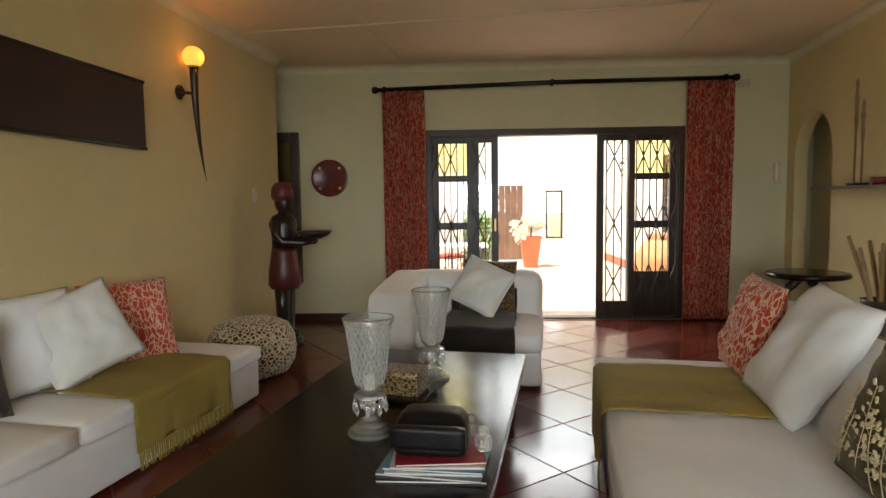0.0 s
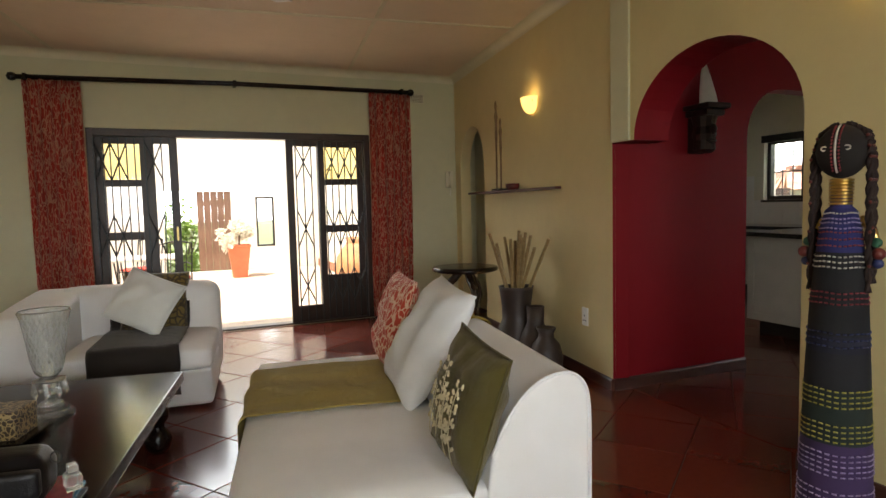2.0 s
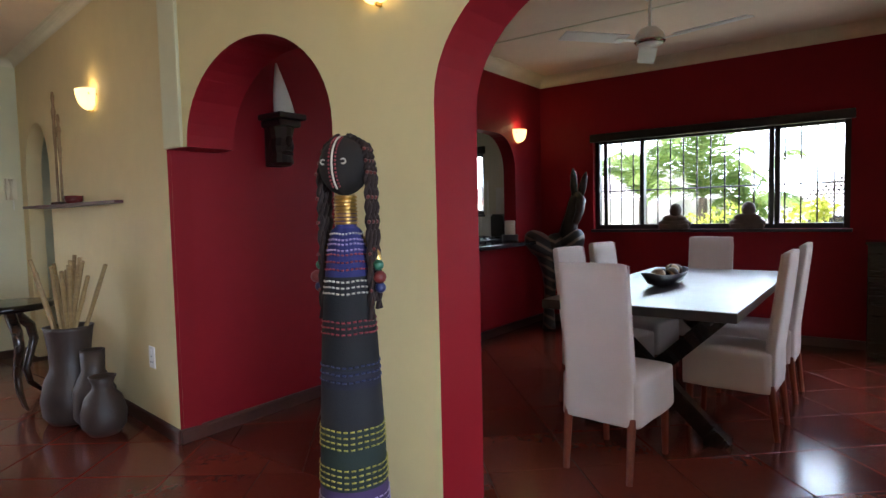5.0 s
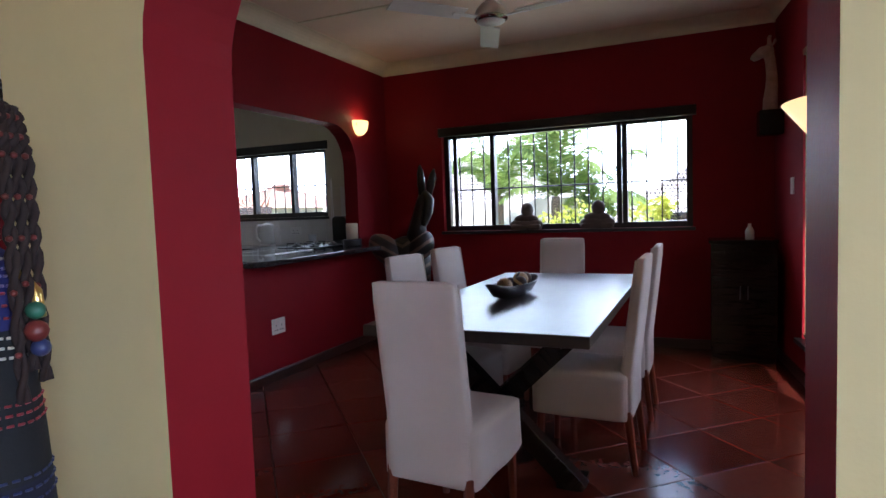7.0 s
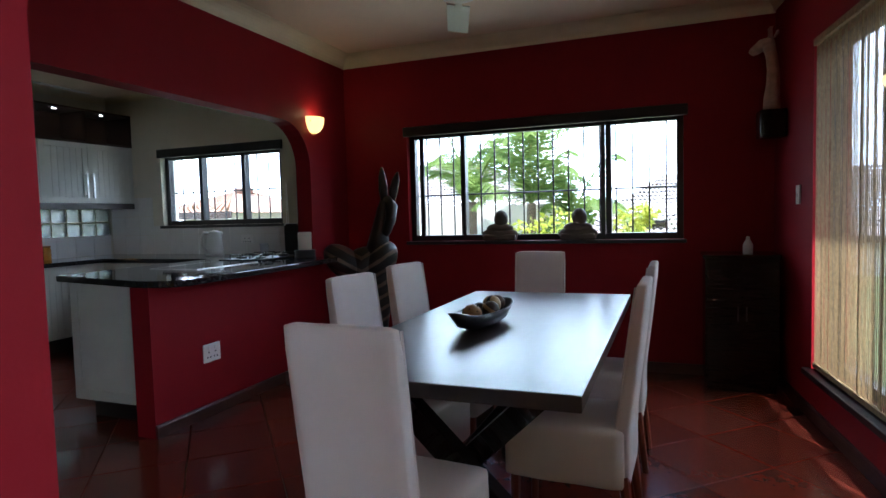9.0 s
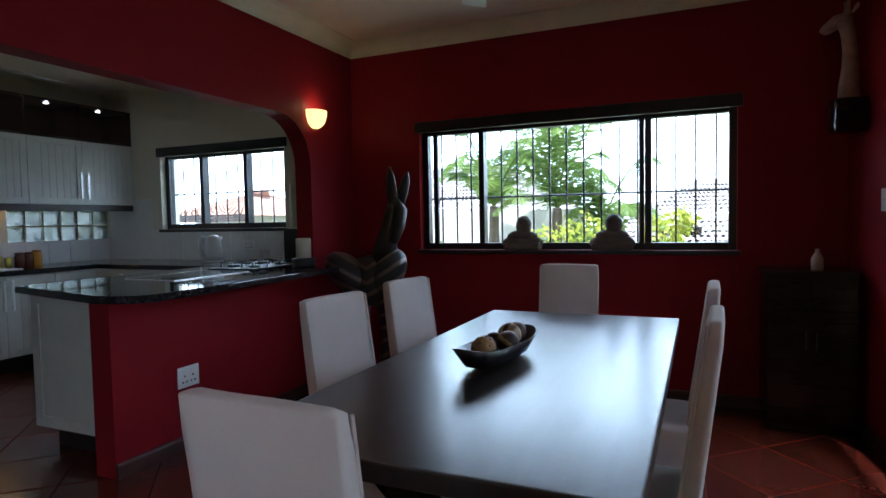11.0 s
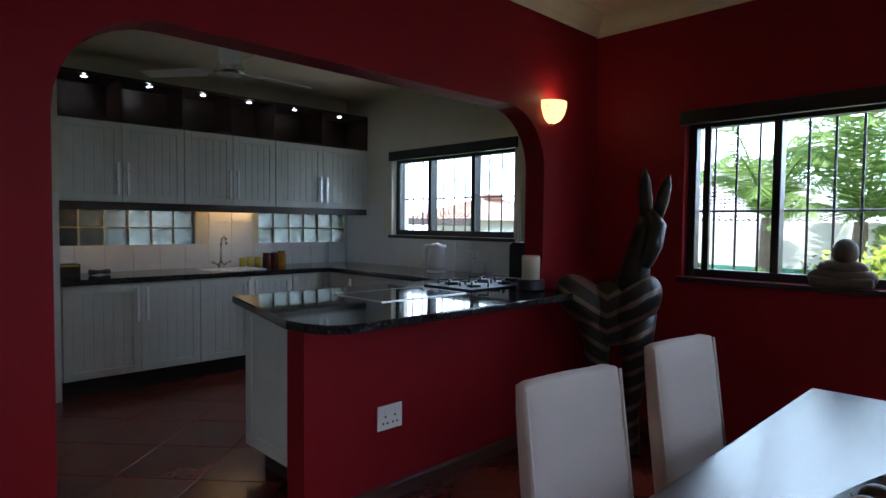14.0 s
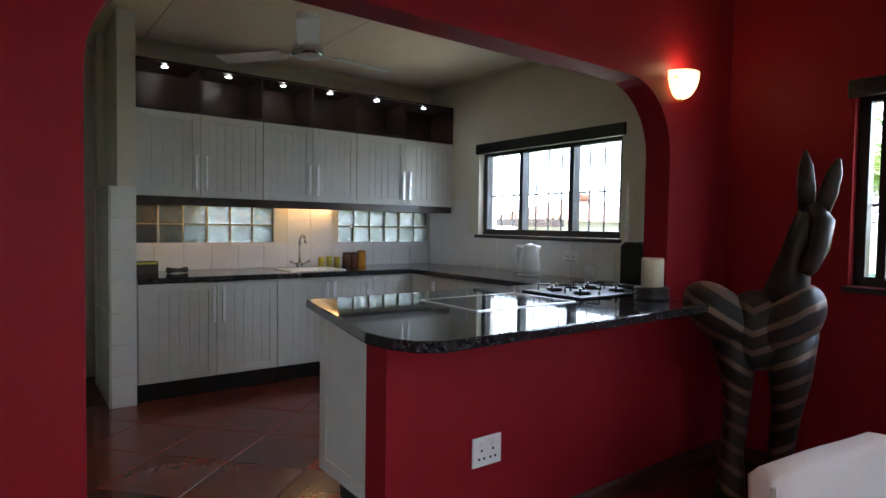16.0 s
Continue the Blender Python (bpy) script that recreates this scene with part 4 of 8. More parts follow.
def shell_light(m, label, power, group="frosted glass wall lights"):
    """A half-bowl of frosted glass against the wall: local x along the wall, -y into the room."""
    o = thing("wall_light", m, label, "wall light", group)
    bm = bmesh.new()
    n, k = 20, 8
    rows = []
    for j in range(k + 1):
        b = math.pi / 2 * j / k
        rows.append([bm.verts.new((0.105 * math.cos(b) ** 0.8 * math.cos(a), -0.012 - 0.095 * math.cos(b) ** 0.8 * math.sin(a), -0.135 * math.sin(b))) for a in [math.pi * i / n for i in range(n + 1)]])
    for a, b in zip(rows, rows[1:]):
        for i in range(n):
            bm.faces.new((a[i], a[i + 1], b[i + 1], b[i]))
    bmesh.ops.solidify(bm, geom=bm.faces[:], thickness=0.004)
    part("bowl", bm, SHELL_GLOW, o, "glowing frosted glass half bowl", smooth=True)
    part("backplate", boxes(((-0.05, -0.012, -0.11), (0.05, 0, 0.01)), bevel=0.004), WHITE_PLASTIC, o)
    for x, z in ((-0.085, -0.035), (0.085, -0.035), (0, -0.135)):
        part("clip", boxes(((x - 0.008, -0.055 if x else -0.03, z - 0.010), (x + 0.008, -0.0, z + 0.006)), bevel=0.003), BRASS, o)
    lamp("shell_lamp", "POINT", m @ Matrix.Translation((0, -0.075, 0.03)), power * 0.42, (1.0, 0.70, 0.30), 0.04)
    return o


shell_light(Matrix.Translation(east_at(1.20, 2.15, 0.0)) @ pose(0, 0, 0, 0, 0, E_TURN), "lit frosted glass wall light on the cream wall", 0.38)
shell_light(pose(2.92, 1.84, 2.19, 0, 0, -90), "lit frosted glass wall light between the arches", 0.6)
shell_light(pose(6.815, 3.43, 2.135), "lit frosted glass wall light on the crimson wall", 0.55)

# floating shelf with two thin carved sticks and a candle bowl
SH = thing("wall_shelf", None, "thin dark reddish timber shelf on the cream wall", "shelf")
bm = bmesh.new()
lo, hi = [], []
for i in range(13):
    f = i / 12
    u, d = 0.72 + 1.58 * f, 0.05 + 0.17 * f + 0.012 * math.sin(f * 9)
    for lst, z in ((lo, 1.372), (hi, 1.392)):
        lst.append((bm.verts.new(east_at(u, z, 0)), bm.verts.new(east_at(u, z, d))))
for i in range(12):
    bm.faces.new((hi[i][0], hi[i + 1][0], hi[i + 1][1], hi[i][1]))
    bm.faces.new((lo[i][0], lo[i][1], lo[i + 1][1], lo[i + 1][0]))
    bm.faces.new((lo[i][1], hi[i][1], hi[i + 1][1], lo[i + 1][1]))
bm.faces.new((lo[0][0], hi[0][0], hi[0][1], lo[0][1]))
bm.faces.new((lo[12][0], lo[12][1], hi[12][1], hi[12][0]))
bmesh.ops.recalc_face_normals(bm, faces=bm.faces[:])
part("board", bm, wood("red_brown_shelf", (0.05, 0.010, 0.008), (0.10, 0.022, 0.016), 0.35), SH)
STICK = wood("tan_carved_wood", (0.17, 0.10, 0.045), (0.30, 0.19, 0.09), 0.6, (3, 3, 10))
for u, top in ((1.87, 0.85), (1.76, 0.67)):
    o = thing("carved_stick_figure", Matrix.Translation(east_at(u, 1.392, 0.08)), "thin tan carved stick figure standing on the shelf", "carving", "pair of stick figures")
    part("plinth", boxes(((-0.04, -0.04, 0), (0.04, 0.04, 0.02)), bevel=0.003), DARK_WOOD, o)
    part("figure", lathe([(0, 0.02), (0.008, 0.02), (0.010, 0.2 * top), (0.008, 0.45 * top), (0.014, 0.62 * top), (0.011, 0.74 * top), (0.017, 0.82 * top), (0.009, 0.88 * top), (0.013, 0.94 * top), (0.009, 0.985 * top), (0, top)], 10), STICK, o, smooth=True)
o = thing("candle_bowl", Matrix.Translation(east_at(1.50, 1.392, 0.075)), "small dark red candle bowl on the shelf", "bowl")
part("bowl", lathe([(0, 0), (0.05, 0), (0.062, 0.02), (0.062, 0.055), (0.055, 0.055), (0.052, 0.02), (0, 0.016)], 20), plain("dark_red_glaze", (0.10, 0.010, 0.010), 0.25), o, smooth=True)

# horn-legged stool
ST = thing("side_table", pose(2.66, 5.16, 0), "round black side table on curved horn legs", "side table")
part("tabletop", lathe([(0, 0.665), (0.27, 0.665), (0.295, 0.675), (0.30, 0.69), (0.292, 0.708), (0.26, 0.712), (0, 0.712)], 48), DARK_WOOD, ST, smooth=True)
for k in range(3):
    a = 2 * math.pi * k / 3 + 0.5
    c, s = math.cos(a), math.sin(a)
    pts = [(c * r, s * r, z) for r, z in ((0.05, 0.665), (0.10, 0.60), (0.19, 0.52), (0.215, 0.42), (0.17, 0.31), (0.13, 0.22), (0.16, 0.11), (0.25, 0.03), (0.30, 0.012))]
    part("leg", tube(pts, [0.035, 0.036, 0.034, 0.031, 0.028, 0.025, 0.021, 0.015, 0.008], 10), HORN, ST, smooth=True)

# vessels on the floor
CLAY = plain("dark_smoked_clay", (0.040, 0.025, 0.020), 0.5, vary=0.35, scale=8, fine=70, relief=0.4)
V = thing("floor_vase", pose(2.76, 4.42, 0), "tall dark clay vase filled with bamboo sticks", "vase")
part("body", lathe([(0, 0), (0.13, 0), (0.165, 0.05), (0.175, 0.15), (0.15, 0.27), (0.115, 0.34), (0.118, 0.45), (0.135, 0.58), (0.142, 0.605), (0.125, 0.605), (0.105, 0.45), (0.10, 0.30), (0, 0.28)], 36), CLAY, V, smooth=True)
rng = random.Random(11)
BAMBOO = wood("dry_bamboo", (0.26, 0.17, 0.07), (0.46, 0.32, 0.14), 0.55, (3, 3, 9))
for k in range(19):
    a, f = rng.uniform(0, 2 * math.pi), -1 + 2 * k / 18 + rng.uniform(-0.08, 0.08)
    b = Vector((-0.03 * math.cos(a), -0.05 * f, 0.31))
    t = Vector((rng.uniform(-0.14, 0.12), 0.28 * f - 0.05, rng.uniform(0.92, 1.08)))
    o = thing("bamboo_stick", pose(2.76, 4.42, 0), "dry tan bamboo stick standing in the clay vase", "bamboo stick", "bamboo sticks in the vase")
    pts = [b.lerp(t, i / 8) for i in range(9)]
    part("cane", tube(pts, [0.0125 if i % 3 else 0.0145 for i in range(9)], 8), BAMBOO, o)
V2 = thing("clay_jar", pose(2.76, 3.99, 0), "small dark clay jar with a wide neck", "jar")
part("body", lathe([(0, 0), (0.08, 0), (0.118, 0.05), (0.125, 0.13), (0.10, 0.22), (0.058, 0.27), (0.055, 0.30), (0.075, 0.345), (0.068, 0.345), (0.045, 0.30), (0, 0.26)], 32), CLAY, V2, smooth=True)
V3 = thing("clay_jar", pose(2.80, 4.20, 0), "dark clay jar with a square neck behind it", "jar")
part("body", lathe([(0, 0), (0.08, 0), (0.12, 0.06), (0.12, 0.22), (0.085, 0.30), (0.065, 0.34), (0.07, 0.47), (0.058, 0.47), (0.05, 0.34), (0, 0.3)], 28), CLAY, V3, smooth=True)

# mask bracket with a white horn on the crimson wall
MK = thing("mask_bracket", pose(3.62, 3.43, 0), "black carved mask bracket holding a white horn", "wall carving")
bm = bmesh.new()
box(bm, (-0.105, -0.22, 1.865), (0.105, 0, 1.90), 0.01)
box(bm, (-0.085, -0.19, 1.82), (0.085, 0, 1.865), 0.015)
lathe([(0, 1.58), (0.05, 1.58), (0.075, 1.60), (0.068, 1.66), (0.08, 1.70), (0.070, 1.75), (0.085, 1.82), (0, 1.82)], 14, bm, at=(0, -0.09, 0))
box(bm, (-0.06, -0.09, 1.58), (0.06, 0, 1.82), 0.01)
bmesh.ops.create_icosphere(bm, subdivisions=2, radius=1, matrix=pose(0, -0.165, 1.73) @ Matrix.Diagonal((0.022, 0.03, 0.04, 1)))
bmesh.ops.create_icosphere(bm, subdivisions=2, radius=1, matrix=pose(0, -0.155, 1.655) @ Matrix.Diagonal((0.04, 0.025, 0.014, 1)))
part("bracket", bm, STATUE_SKIN, MK, smooth=False)
bm = bmesh.new()
rows = []
for i in range(11):
    f = i / 10
    w = 0.078 * (1 - f ** 1.5) + 0.002
    cx = 0.022 - 0.055 * f
    rows.append([bm.verts.new((cx + w * math.cos(a), -0.11 + 0.03 * (1 - 0.7 * f) * math.sin(a), 1.90 + 0.31 * f)) for a in [2 * math.pi * k / 16 for k in range(16)]])
for a, b in zip(rows, rows[1:]):
    for k in range(16):
        bm.faces.new((a[k], a[(k + 1) % 16], b[(k + 1) % 16], b[k]))
bm.faces.new(rows[-1])
bmesh.ops.recalc_face_normals(bm, faces=bm.faces[:])
part("horn", bm, plain("white_horn", (0.66, 0.63, 0.56), 0.45), MK, "white horn", smooth=True)

# tall beaded doll beside the pier, one plain body
DOLL, nt, p = node_mat("beaded_doll")
geo = nt.nodes.new("ShaderNodeTexCoord")
sep = nt.nodes.new("ShaderNodeSeparateXYZ")
link(nt, geo.outputs["Object"], sep.inputs[0])
zf = nt.nodes.new("ShaderNodeMath")
zf.operation = "DIVIDE"
zf.inputs[1].default_value = 1.6
link(nt, sep.outputs["Z"], zf.inputs[0])
r = nt.nodes.new("ShaderNodeValToRGB")
r.color_ramp.interpolation = "CONSTANT"
bands = [(0.0, (0.05, 0.025, 0.09)), (0.205, (0.012, 0.022, 0.018)), (0.335, (0.010, 0.010, 0.014)), (0.42, (0.008, 0.008, 0.022)), (0.46, (0.006, 0.006, 0.008)), (0.655, (0.018, 0.020, 0.11)), (0.755, (0.03, 0.03, 0.13)), (0.79, (0.012, 0.008, 0.007))]
el = r.color_ramp.elements
while len(el) < len(bands):
    el.new(0.5)
for e, (q, c) in zip(el, bands):
    e.position, e.color = q, (*c, 1)
link(nt, zf.outputs[0], r.inputs["Fac"])
link(nt, r.outputs["Color"], p.inputs["Base Color"])
p.inputs["Roughness"].default_value = 0.85
bump(nt, p, noise_tex(nt, geo.outputs["Object"], 150), 0.3, 0.004)
DBODY = [(0, 0), (0.125, 0.0), (0.128, 0.02), (0.120, 0.30), (0.108, 0.60), (0.096, 0.85), (0.082, 1.02), (0.068, 1.14), (0.052, 1.205), (0.036, 1.22), (0.034, 1.30), (0, 1.30)]


def doll_radius(z):
    return float(np.interp(z, [q[1] for q in DBODY[1:-1]], [q[0] for q in DBODY[1:-1]]))


bm = lathe(DBODY, 32)
mats = [DOLL, plain("pale_beads", (0.62, 0.58, 0.50), 0.4), plain("red_beads", (0.30, 0.03, 0.04), 0.4), plain("yellow_beads", (0.42, 0.36, 0.06), 0.4), plain("lilac_beads", (0.38, 0.30, 0.50), 0.4), BRASS, plain("black_yarn", (0.022, 0.011, 0.009), 0.9, relief=0.5), plain("dark_red_beads", (0.14, 0.022, 0.018), 0.4), plain("green_beads", (0.03, 0.12, 0.07), 0.4), plain("blue_beads", (0.03, 0.04, 0.12), 0.4)]


def doll_add(maker, slot):
    before = len(bm.faces)
    maker()
    bm.faces.ensure_lookup_table()
    for i in range(before, len(bm.faces)):
        bm.faces[i].material_index = slot


def bead_ring(z, slot, n=30):
    def make():
        r0 = doll_radius(z) + 0.001
        for i in range(n):
            a0, a1 = 2 * math.pi * i / n, 2 * math.pi * (i + 0.62) / n
            tube([(r0 * math.cos(a), r0 * math.sin(a), z + 0.002 * math.sin(5 * a)) for a in (a0, (a0 + a1) / 2, a1)], 0.0032, 4, bm)
    doll_add(make, slot)


for z in [0.05, 0.075, 0.10, 0.125, 0.15, 0.215, 0.235, 0.255, 0.275, 0.295]:
    bead_ring(z, 4)
for z in (0.345, 0.365, 0.385, 0.405, 0.475, 0.495, 0.515, 0.535):
    bead_ring(z, 3)
for z in (0.86, 0.88, 0.90, 1.075, 1.10, 1.125):
    bead_ring(z, 2)
for z in (0.70, 0.725, 0.75):
    bead_ring(z, 9)
for z in (1.14, 1.16, 1.175):
    bead_ring(z, 4)
for z in (0.995, 1.015, 1.035, 1.195):
    bead_ring(z, 1)


def head():
    bmesh.ops.create_icosphere(bm, subdivisions=3, radius=1, matrix=pose(0, 0, 1.425) @ Matrix.Diagonal((0.086, 0.086, 0.100, 1)))


doll_add(head, 0)


def rings():
    for i in range(8):
        lathe([(0.034, 1.225 + 0.0125 * i), (0.043, 1.231 + 0.0125 * i), (0.034, 1.237 + 0.0125 * i)], 20, bm)


doll_add(rings, 5)


def braid_line(g, lane):
    foot = (0.90, 0.96, 0.93)[lane]
    q = [Vector(v) for v in ((0.0, g * 0.02, 1.53), (0.005 + 0.02 * lane, g * 0.072, 1.495), (-0.012 + 0.028 * lane, g * 0.091, 1.40), (-0.012 + 0.03 * lane, g * 0.092, 1.2), (-0.015 + 0.03 * lane, g * 0.095, foot))]
    return [q[int(k)].lerp(q[min(int(k) + 1, 4)], k - int(k)) for k in [4 * i / 48 for i in range(49)]]


def hair():
    bmesh.ops.create_icosphere(bm, subdivisions=3, radius=1, matrix=pose(0.022, 0, 1.438) @ Matrix.Diagonal((0.078, 0.088, 0.095, 1)))
    for g in (1, -1):
        for lane in range(3):
            for turn in (0, math.pi):
                tube([p + Vector((0.007 * math.sin(i * 1.1 + turn), 0.007 * math.cos(i * 1.1 + turn), 0)) for i, p in enumerate(braid_line(g, lane))], 0.0075, 6, bm)


def braid_beads():
    for g in (1, -1):
        for lane in range(3):
            for i, p in enumerate(braid_line(g, lane)[14::5]):
                bmesh.ops.create_icosphere(bm, subdivisions=1, radius=0.0075, matrix=Matrix.Translation(p + Vector((-0.010, g * 0.006, 0))))


doll_add(hair, 6)
doll_add(braid_beads, 7)


def arms_and_beads():
    for s in (1, -1):
        tube([(0.02, s * 0.055, 1.18), (0.03, s * 0.10, 1.12), (0.02, s * 0.115, 1.07)], [0.014, 0.013, 0.012], 8, bm)


doll_add(arms_and_beads, 5)


def bead_ball(dx, dy, z, r):
    def make():
        for s in (1, -1):
            bmesh.ops.create_icosphere(bm, subdivisions=2, radius=r, matrix=pose(dx, s * dy, z))
    return make


doll_add(bead_ball(0.0, 0.122, 1.045, 0.023), 7)
doll_add(bead_ball(0.012, 0.112, 1.085, 0.019), 8)
doll_add(bead_ball(0.012, 0.118, 1.008, 0.019), 9)


def face_marks():
    for s in (1, -1):
        tube([(-0.0765, s * 0.037 + 0.010 * math.cos(a), 1.435 + 0.008 * math.sin(a)) for a in [2 * math.pi * i / 10 for i in range(11)]], 0.003, 4, bm)
    tube([(-0.087 * math.cos(b), 0, 1.425 + 0.1015 * math.sin(b)) for b in [-0.9 + 2.2 * i / 12 for i in range(13)]], 0.004, 4, bm)


doll_add(face_marks, 1)


def face_stripe():
    for y in (-0.012, 0.012):
        for i in range(16):
            b = -0.8 + 2.0 * i / 15
            bmesh.ops.create_icosphere(bm, subdivisions=1, radius=0.0045, matrix=pose(-0.086 * math.cos(b), y, 1.425 + 0.100 * math.sin(b)))


doll_add(face_stripe, 2)
dl = part("beaded_doll", bm, mats, smooth=True)
dl.matrix_world = pose(2.64, 1.78, 0, 0, 0, 17)
tagged(dl, "tall dark cloth doll with stitched bead bands", "doll")


# ceiling fans
def ceiling_fan(at, yaw, label, drop=0.33):
    """Three blades on a motor under a down rod; local origin at the ceiling."""
    f = thing("ceiling_fan", pose(*at, 0, 0, yaw), label, "ceiling fan")
    part("canopy", lathe([(0, 0), (0.07, 0), (0.065, -0.03), (0.02, -0.06), (0, -0.06)], 24), WHITE_PLASTIC, f, smooth=True)
    part("rod", tube([(0, 0, -0.05), (0, 0, -drop + 0.07)], 0.012, 10), WHITE_PLASTIC, f)
    part("motor", lathe([(0, -drop + 0.09), (0.05, -drop + 0.085), (0.085, -drop + 0.05), (0.10, -drop + 0.02), (0.10, -drop - 0.01), (0.085, -drop - 0.03), (0.03, -drop - 0.04), (0, -drop - 0.04)], 32), WHITE_PLASTIC, f, smooth=True)
    part("trim_ring", lathe([(0.086, -drop - 0.028), (0.104, -drop - 0.012), (0.104, -drop - 0.004), (0.09, -drop - 0.02)], 32), plain("chrome", (0.6, 0.6, 0.6), 0.15, 1.0), f, smooth=True)
    for k in range(3):
        m = pose(0, 0, -drop, 0, 0, 120 * k)
        bl = part("blade", boxes(((0.19, -0.065, -0.004), (0.66, 0.065, 0.004)), bevel=0.003), WHITE_PLASTIC, f)
        bl.matrix_local = m @ pose(0, 0, 0, 9, 0, 0)
        ir = part("blade_iron", boxes(((0.08, -0.02, -0.004), (0.26, 0.02, 0.001)), bevel=0.002), WHITE_PLASTIC, f)
        ir.matrix_local = m @ pose(0, 0, -0.006, 5, 0, 0)
    return f


ceiling_fan((5.44, 1.60, CEIL_Z - 0.02), 20, "white three-bladed ceiling fan over the dining table")
ceiling_fan((0.42, 3.62, CEIL_Z), 35, "white three-bladed ceiling fan over the coffee table", 0.28)
ceiling_fan((5.55, 5.25, 2.66), 6, "white three-bladed ceiling fan in the kitchen", 0.24)

# ---- patio door, curtains ----
D = thing("door_1", pose(0, 6.86, 0), "dark timber sliding patio door standing half open behind steel trellis gates", "door", kind="structure")


def bar(lo, hi, bevel=0.004):
    return boxes((lo, hi), bevel=bevel)


for lo, hi in (((-0.50, 0, 0), (-0.44, 0.14, 2.09)), ((2.23, 0, 0), (2.29, 0.14, 2.09)), ((-0.44, 0, 2.02), (2.23, 0.14, 2.09)), ((-0.44, 0.0, -0.004), (2.23, 0.14, 0.02))):
    part("frame", bar(lo, hi), FRAME_WOOD, D)


def leaf(x0, x1, y0, panes, solid):
    """One door leaf from x0 to x1: stiles, rails between the panes, a solid foot panel, thin glass."""
    o = part("leaf", boxes(((x0, y0, 0.02), (x0 + 0.075, y0 + 0.045, 2.02)), ((x1 - 0.075, y0, 0.02), (x1, y0 + 0.045, 2.02)), bevel=0.004), FRAME_WOOD, D)
    edges = [(0.02, solid)] + [(panes[i][1], panes[i + 1][0]) for i in range(len(panes) - 1)] + [(panes[-1][1], 2.02)]
    for a, b in edges:
        part("rail", bar((x0 + 0.075, y0 + 0.003, a), (x1 - 0.075, y0 + 0.042, b)), FRAME_WOOD, o)
    for a, b in panes:
        g = part("pane", boxes(((x0 + 0.07, y0 + 0.02, a - 0.004), (x1 - 0.07, y0 + 0.024, b + 0.004))), AMBER_PANE if len(panes) > 2 and a > 1.5 else PANE, o)
        g.visible_shadow = False
    return o


P3 = [(0.56, 1.00), (1.08, 1.53), (1.60, 1.95)]
leaf(-0.44, 0.02, 0.07, P3, 0.52)
leaf(1.70, 2.23, 0.07, P3, 0.52)


def trellis(x0, x1, n, label):
    """A folding steel gate: uprights joined by crossing lattice bars."""
    o = thing("security_gate", pose(0, 6.83, 0), label, "security gate", "folding trellis gates")
    step = (x1 - x0) / n
    for i in range(n + 1):
        part("upright", boxes(((x0 + i * step - 0.006, -0.010, 0.03), (x0 + i * step + 0.006, 0.004, 2.0)), bevel=0.001), BLACK_METAL, o)
    for zc, hgt in ((1.77, 0.36), (1.05, 0.40), (0.42, 0.36)):
        for i in range(0, n - 1, 2):
            xa, xb = x0 + i * step, x0 + (i + 2) * step
            for g in (1, -1):
                part("lattice_bar", tube([(xa, 0.010 * g - 0.003, zc - g * hgt / 2), (xb, 0.010 * g - 0.003, zc + g * hgt / 2)], 0.008, 5), BLACK_METAL, o)
    return o


trellis(-0.44, -0.09, 5, "black steel trellis gate folded against the patio door")
trellis(0.0, 0.22, 3, "black steel trellis gate folded against the patio door")
trellis(1.45, 1.70, 3, "black steel trellis gate folded against the patio door")
trellis(1.77, 2.20, 6, "black steel trellis gate folded against the patio door")
L2 = leaf(0.0, 0.29, 0.015, [(0.56, 1.95)], 0.52)
L3 = leaf(1.36, 1.77, 0.015, [(0.24, 1.95)], 0.20)
part("door_handle", boxes(((0.245, 0.0, 0.98), (0.265, 0.015, 1.12)), bevel=0.004), BRASS, L2)

R = thing("curtain_rod", pose(0, 6.76, 2.555), "thick dark wooden curtain pole with ball ends", "curtain rod")
part("pole", tube([(-1.0, 0, -0.04), (0.86, 0, 0.005), (2.74, 0, 0.015)], 0.024, 14), DARK_WOOD, R, smooth=True)
for x, z in ((-1.03, -0.04), (2.77, 0.015)):
    part("finial", lathe([(0, -0.04), (0.03, -0.03), (0.042, 0), (0.03, 0.03), (0, 0.04)], 16, at=(x, 0, z)), DARK_WOOD, R, smooth=True)
for x, z in ((-0.93, -0.04), (0.86, 0.003), (2.66, 0.015)):
    part("bracket", boxes(((x - 0.016, -0.03, z - 0.03), (x + 0.016, 0.078, z + 0.032)), bevel=0.005), DARK_WOOD, R)


def curtain(x0, x1, top, foot, seed):
    c = thing("curtain", pose(0, 6.76, 0), "red net-print curtain gathered beside the patio door", "curtain", "pair of red curtains")
    bm = bmesh.new()
    n, k = 72, 26
    rows = []
    for j in range(k + 1):
        f = j / k
        z = top + (foot - top) * f
        row = []
        for i in range(n + 1):
            u = i / n
            wob = 0.25 * noise.noise(Vector((u * 3 + seed, f * 1.6, seed)))
            x = x0 + (x1 - x0) * (u + 0.03 * noise.noise(Vector((u * 4, f * 2, seed + 3)))) + 0.015 * f * math.sin(seed)
            y = 0.026 * math.sin(2 * math.pi * (5.5 * u + wob)) * (0.75 + 0.35 * f) + 0.010 * noise.noise(Vector((u * 9, f * 5, seed)))
            row.append(bm.verts.new((x, y + 0.0, z)))
        rows.append(row)
    for a, b in zip(rows, rows[1:]):
        for i in range(n):
            bm.faces.new((a[i], a[i + 1], b[i + 1], b[i]))
    bmesh.ops.solidify(bm, geom=bm.faces[:], thickness=0.003)
    part("cloth", bm, CURTAIN_NET, c, smooth=True)
    return c


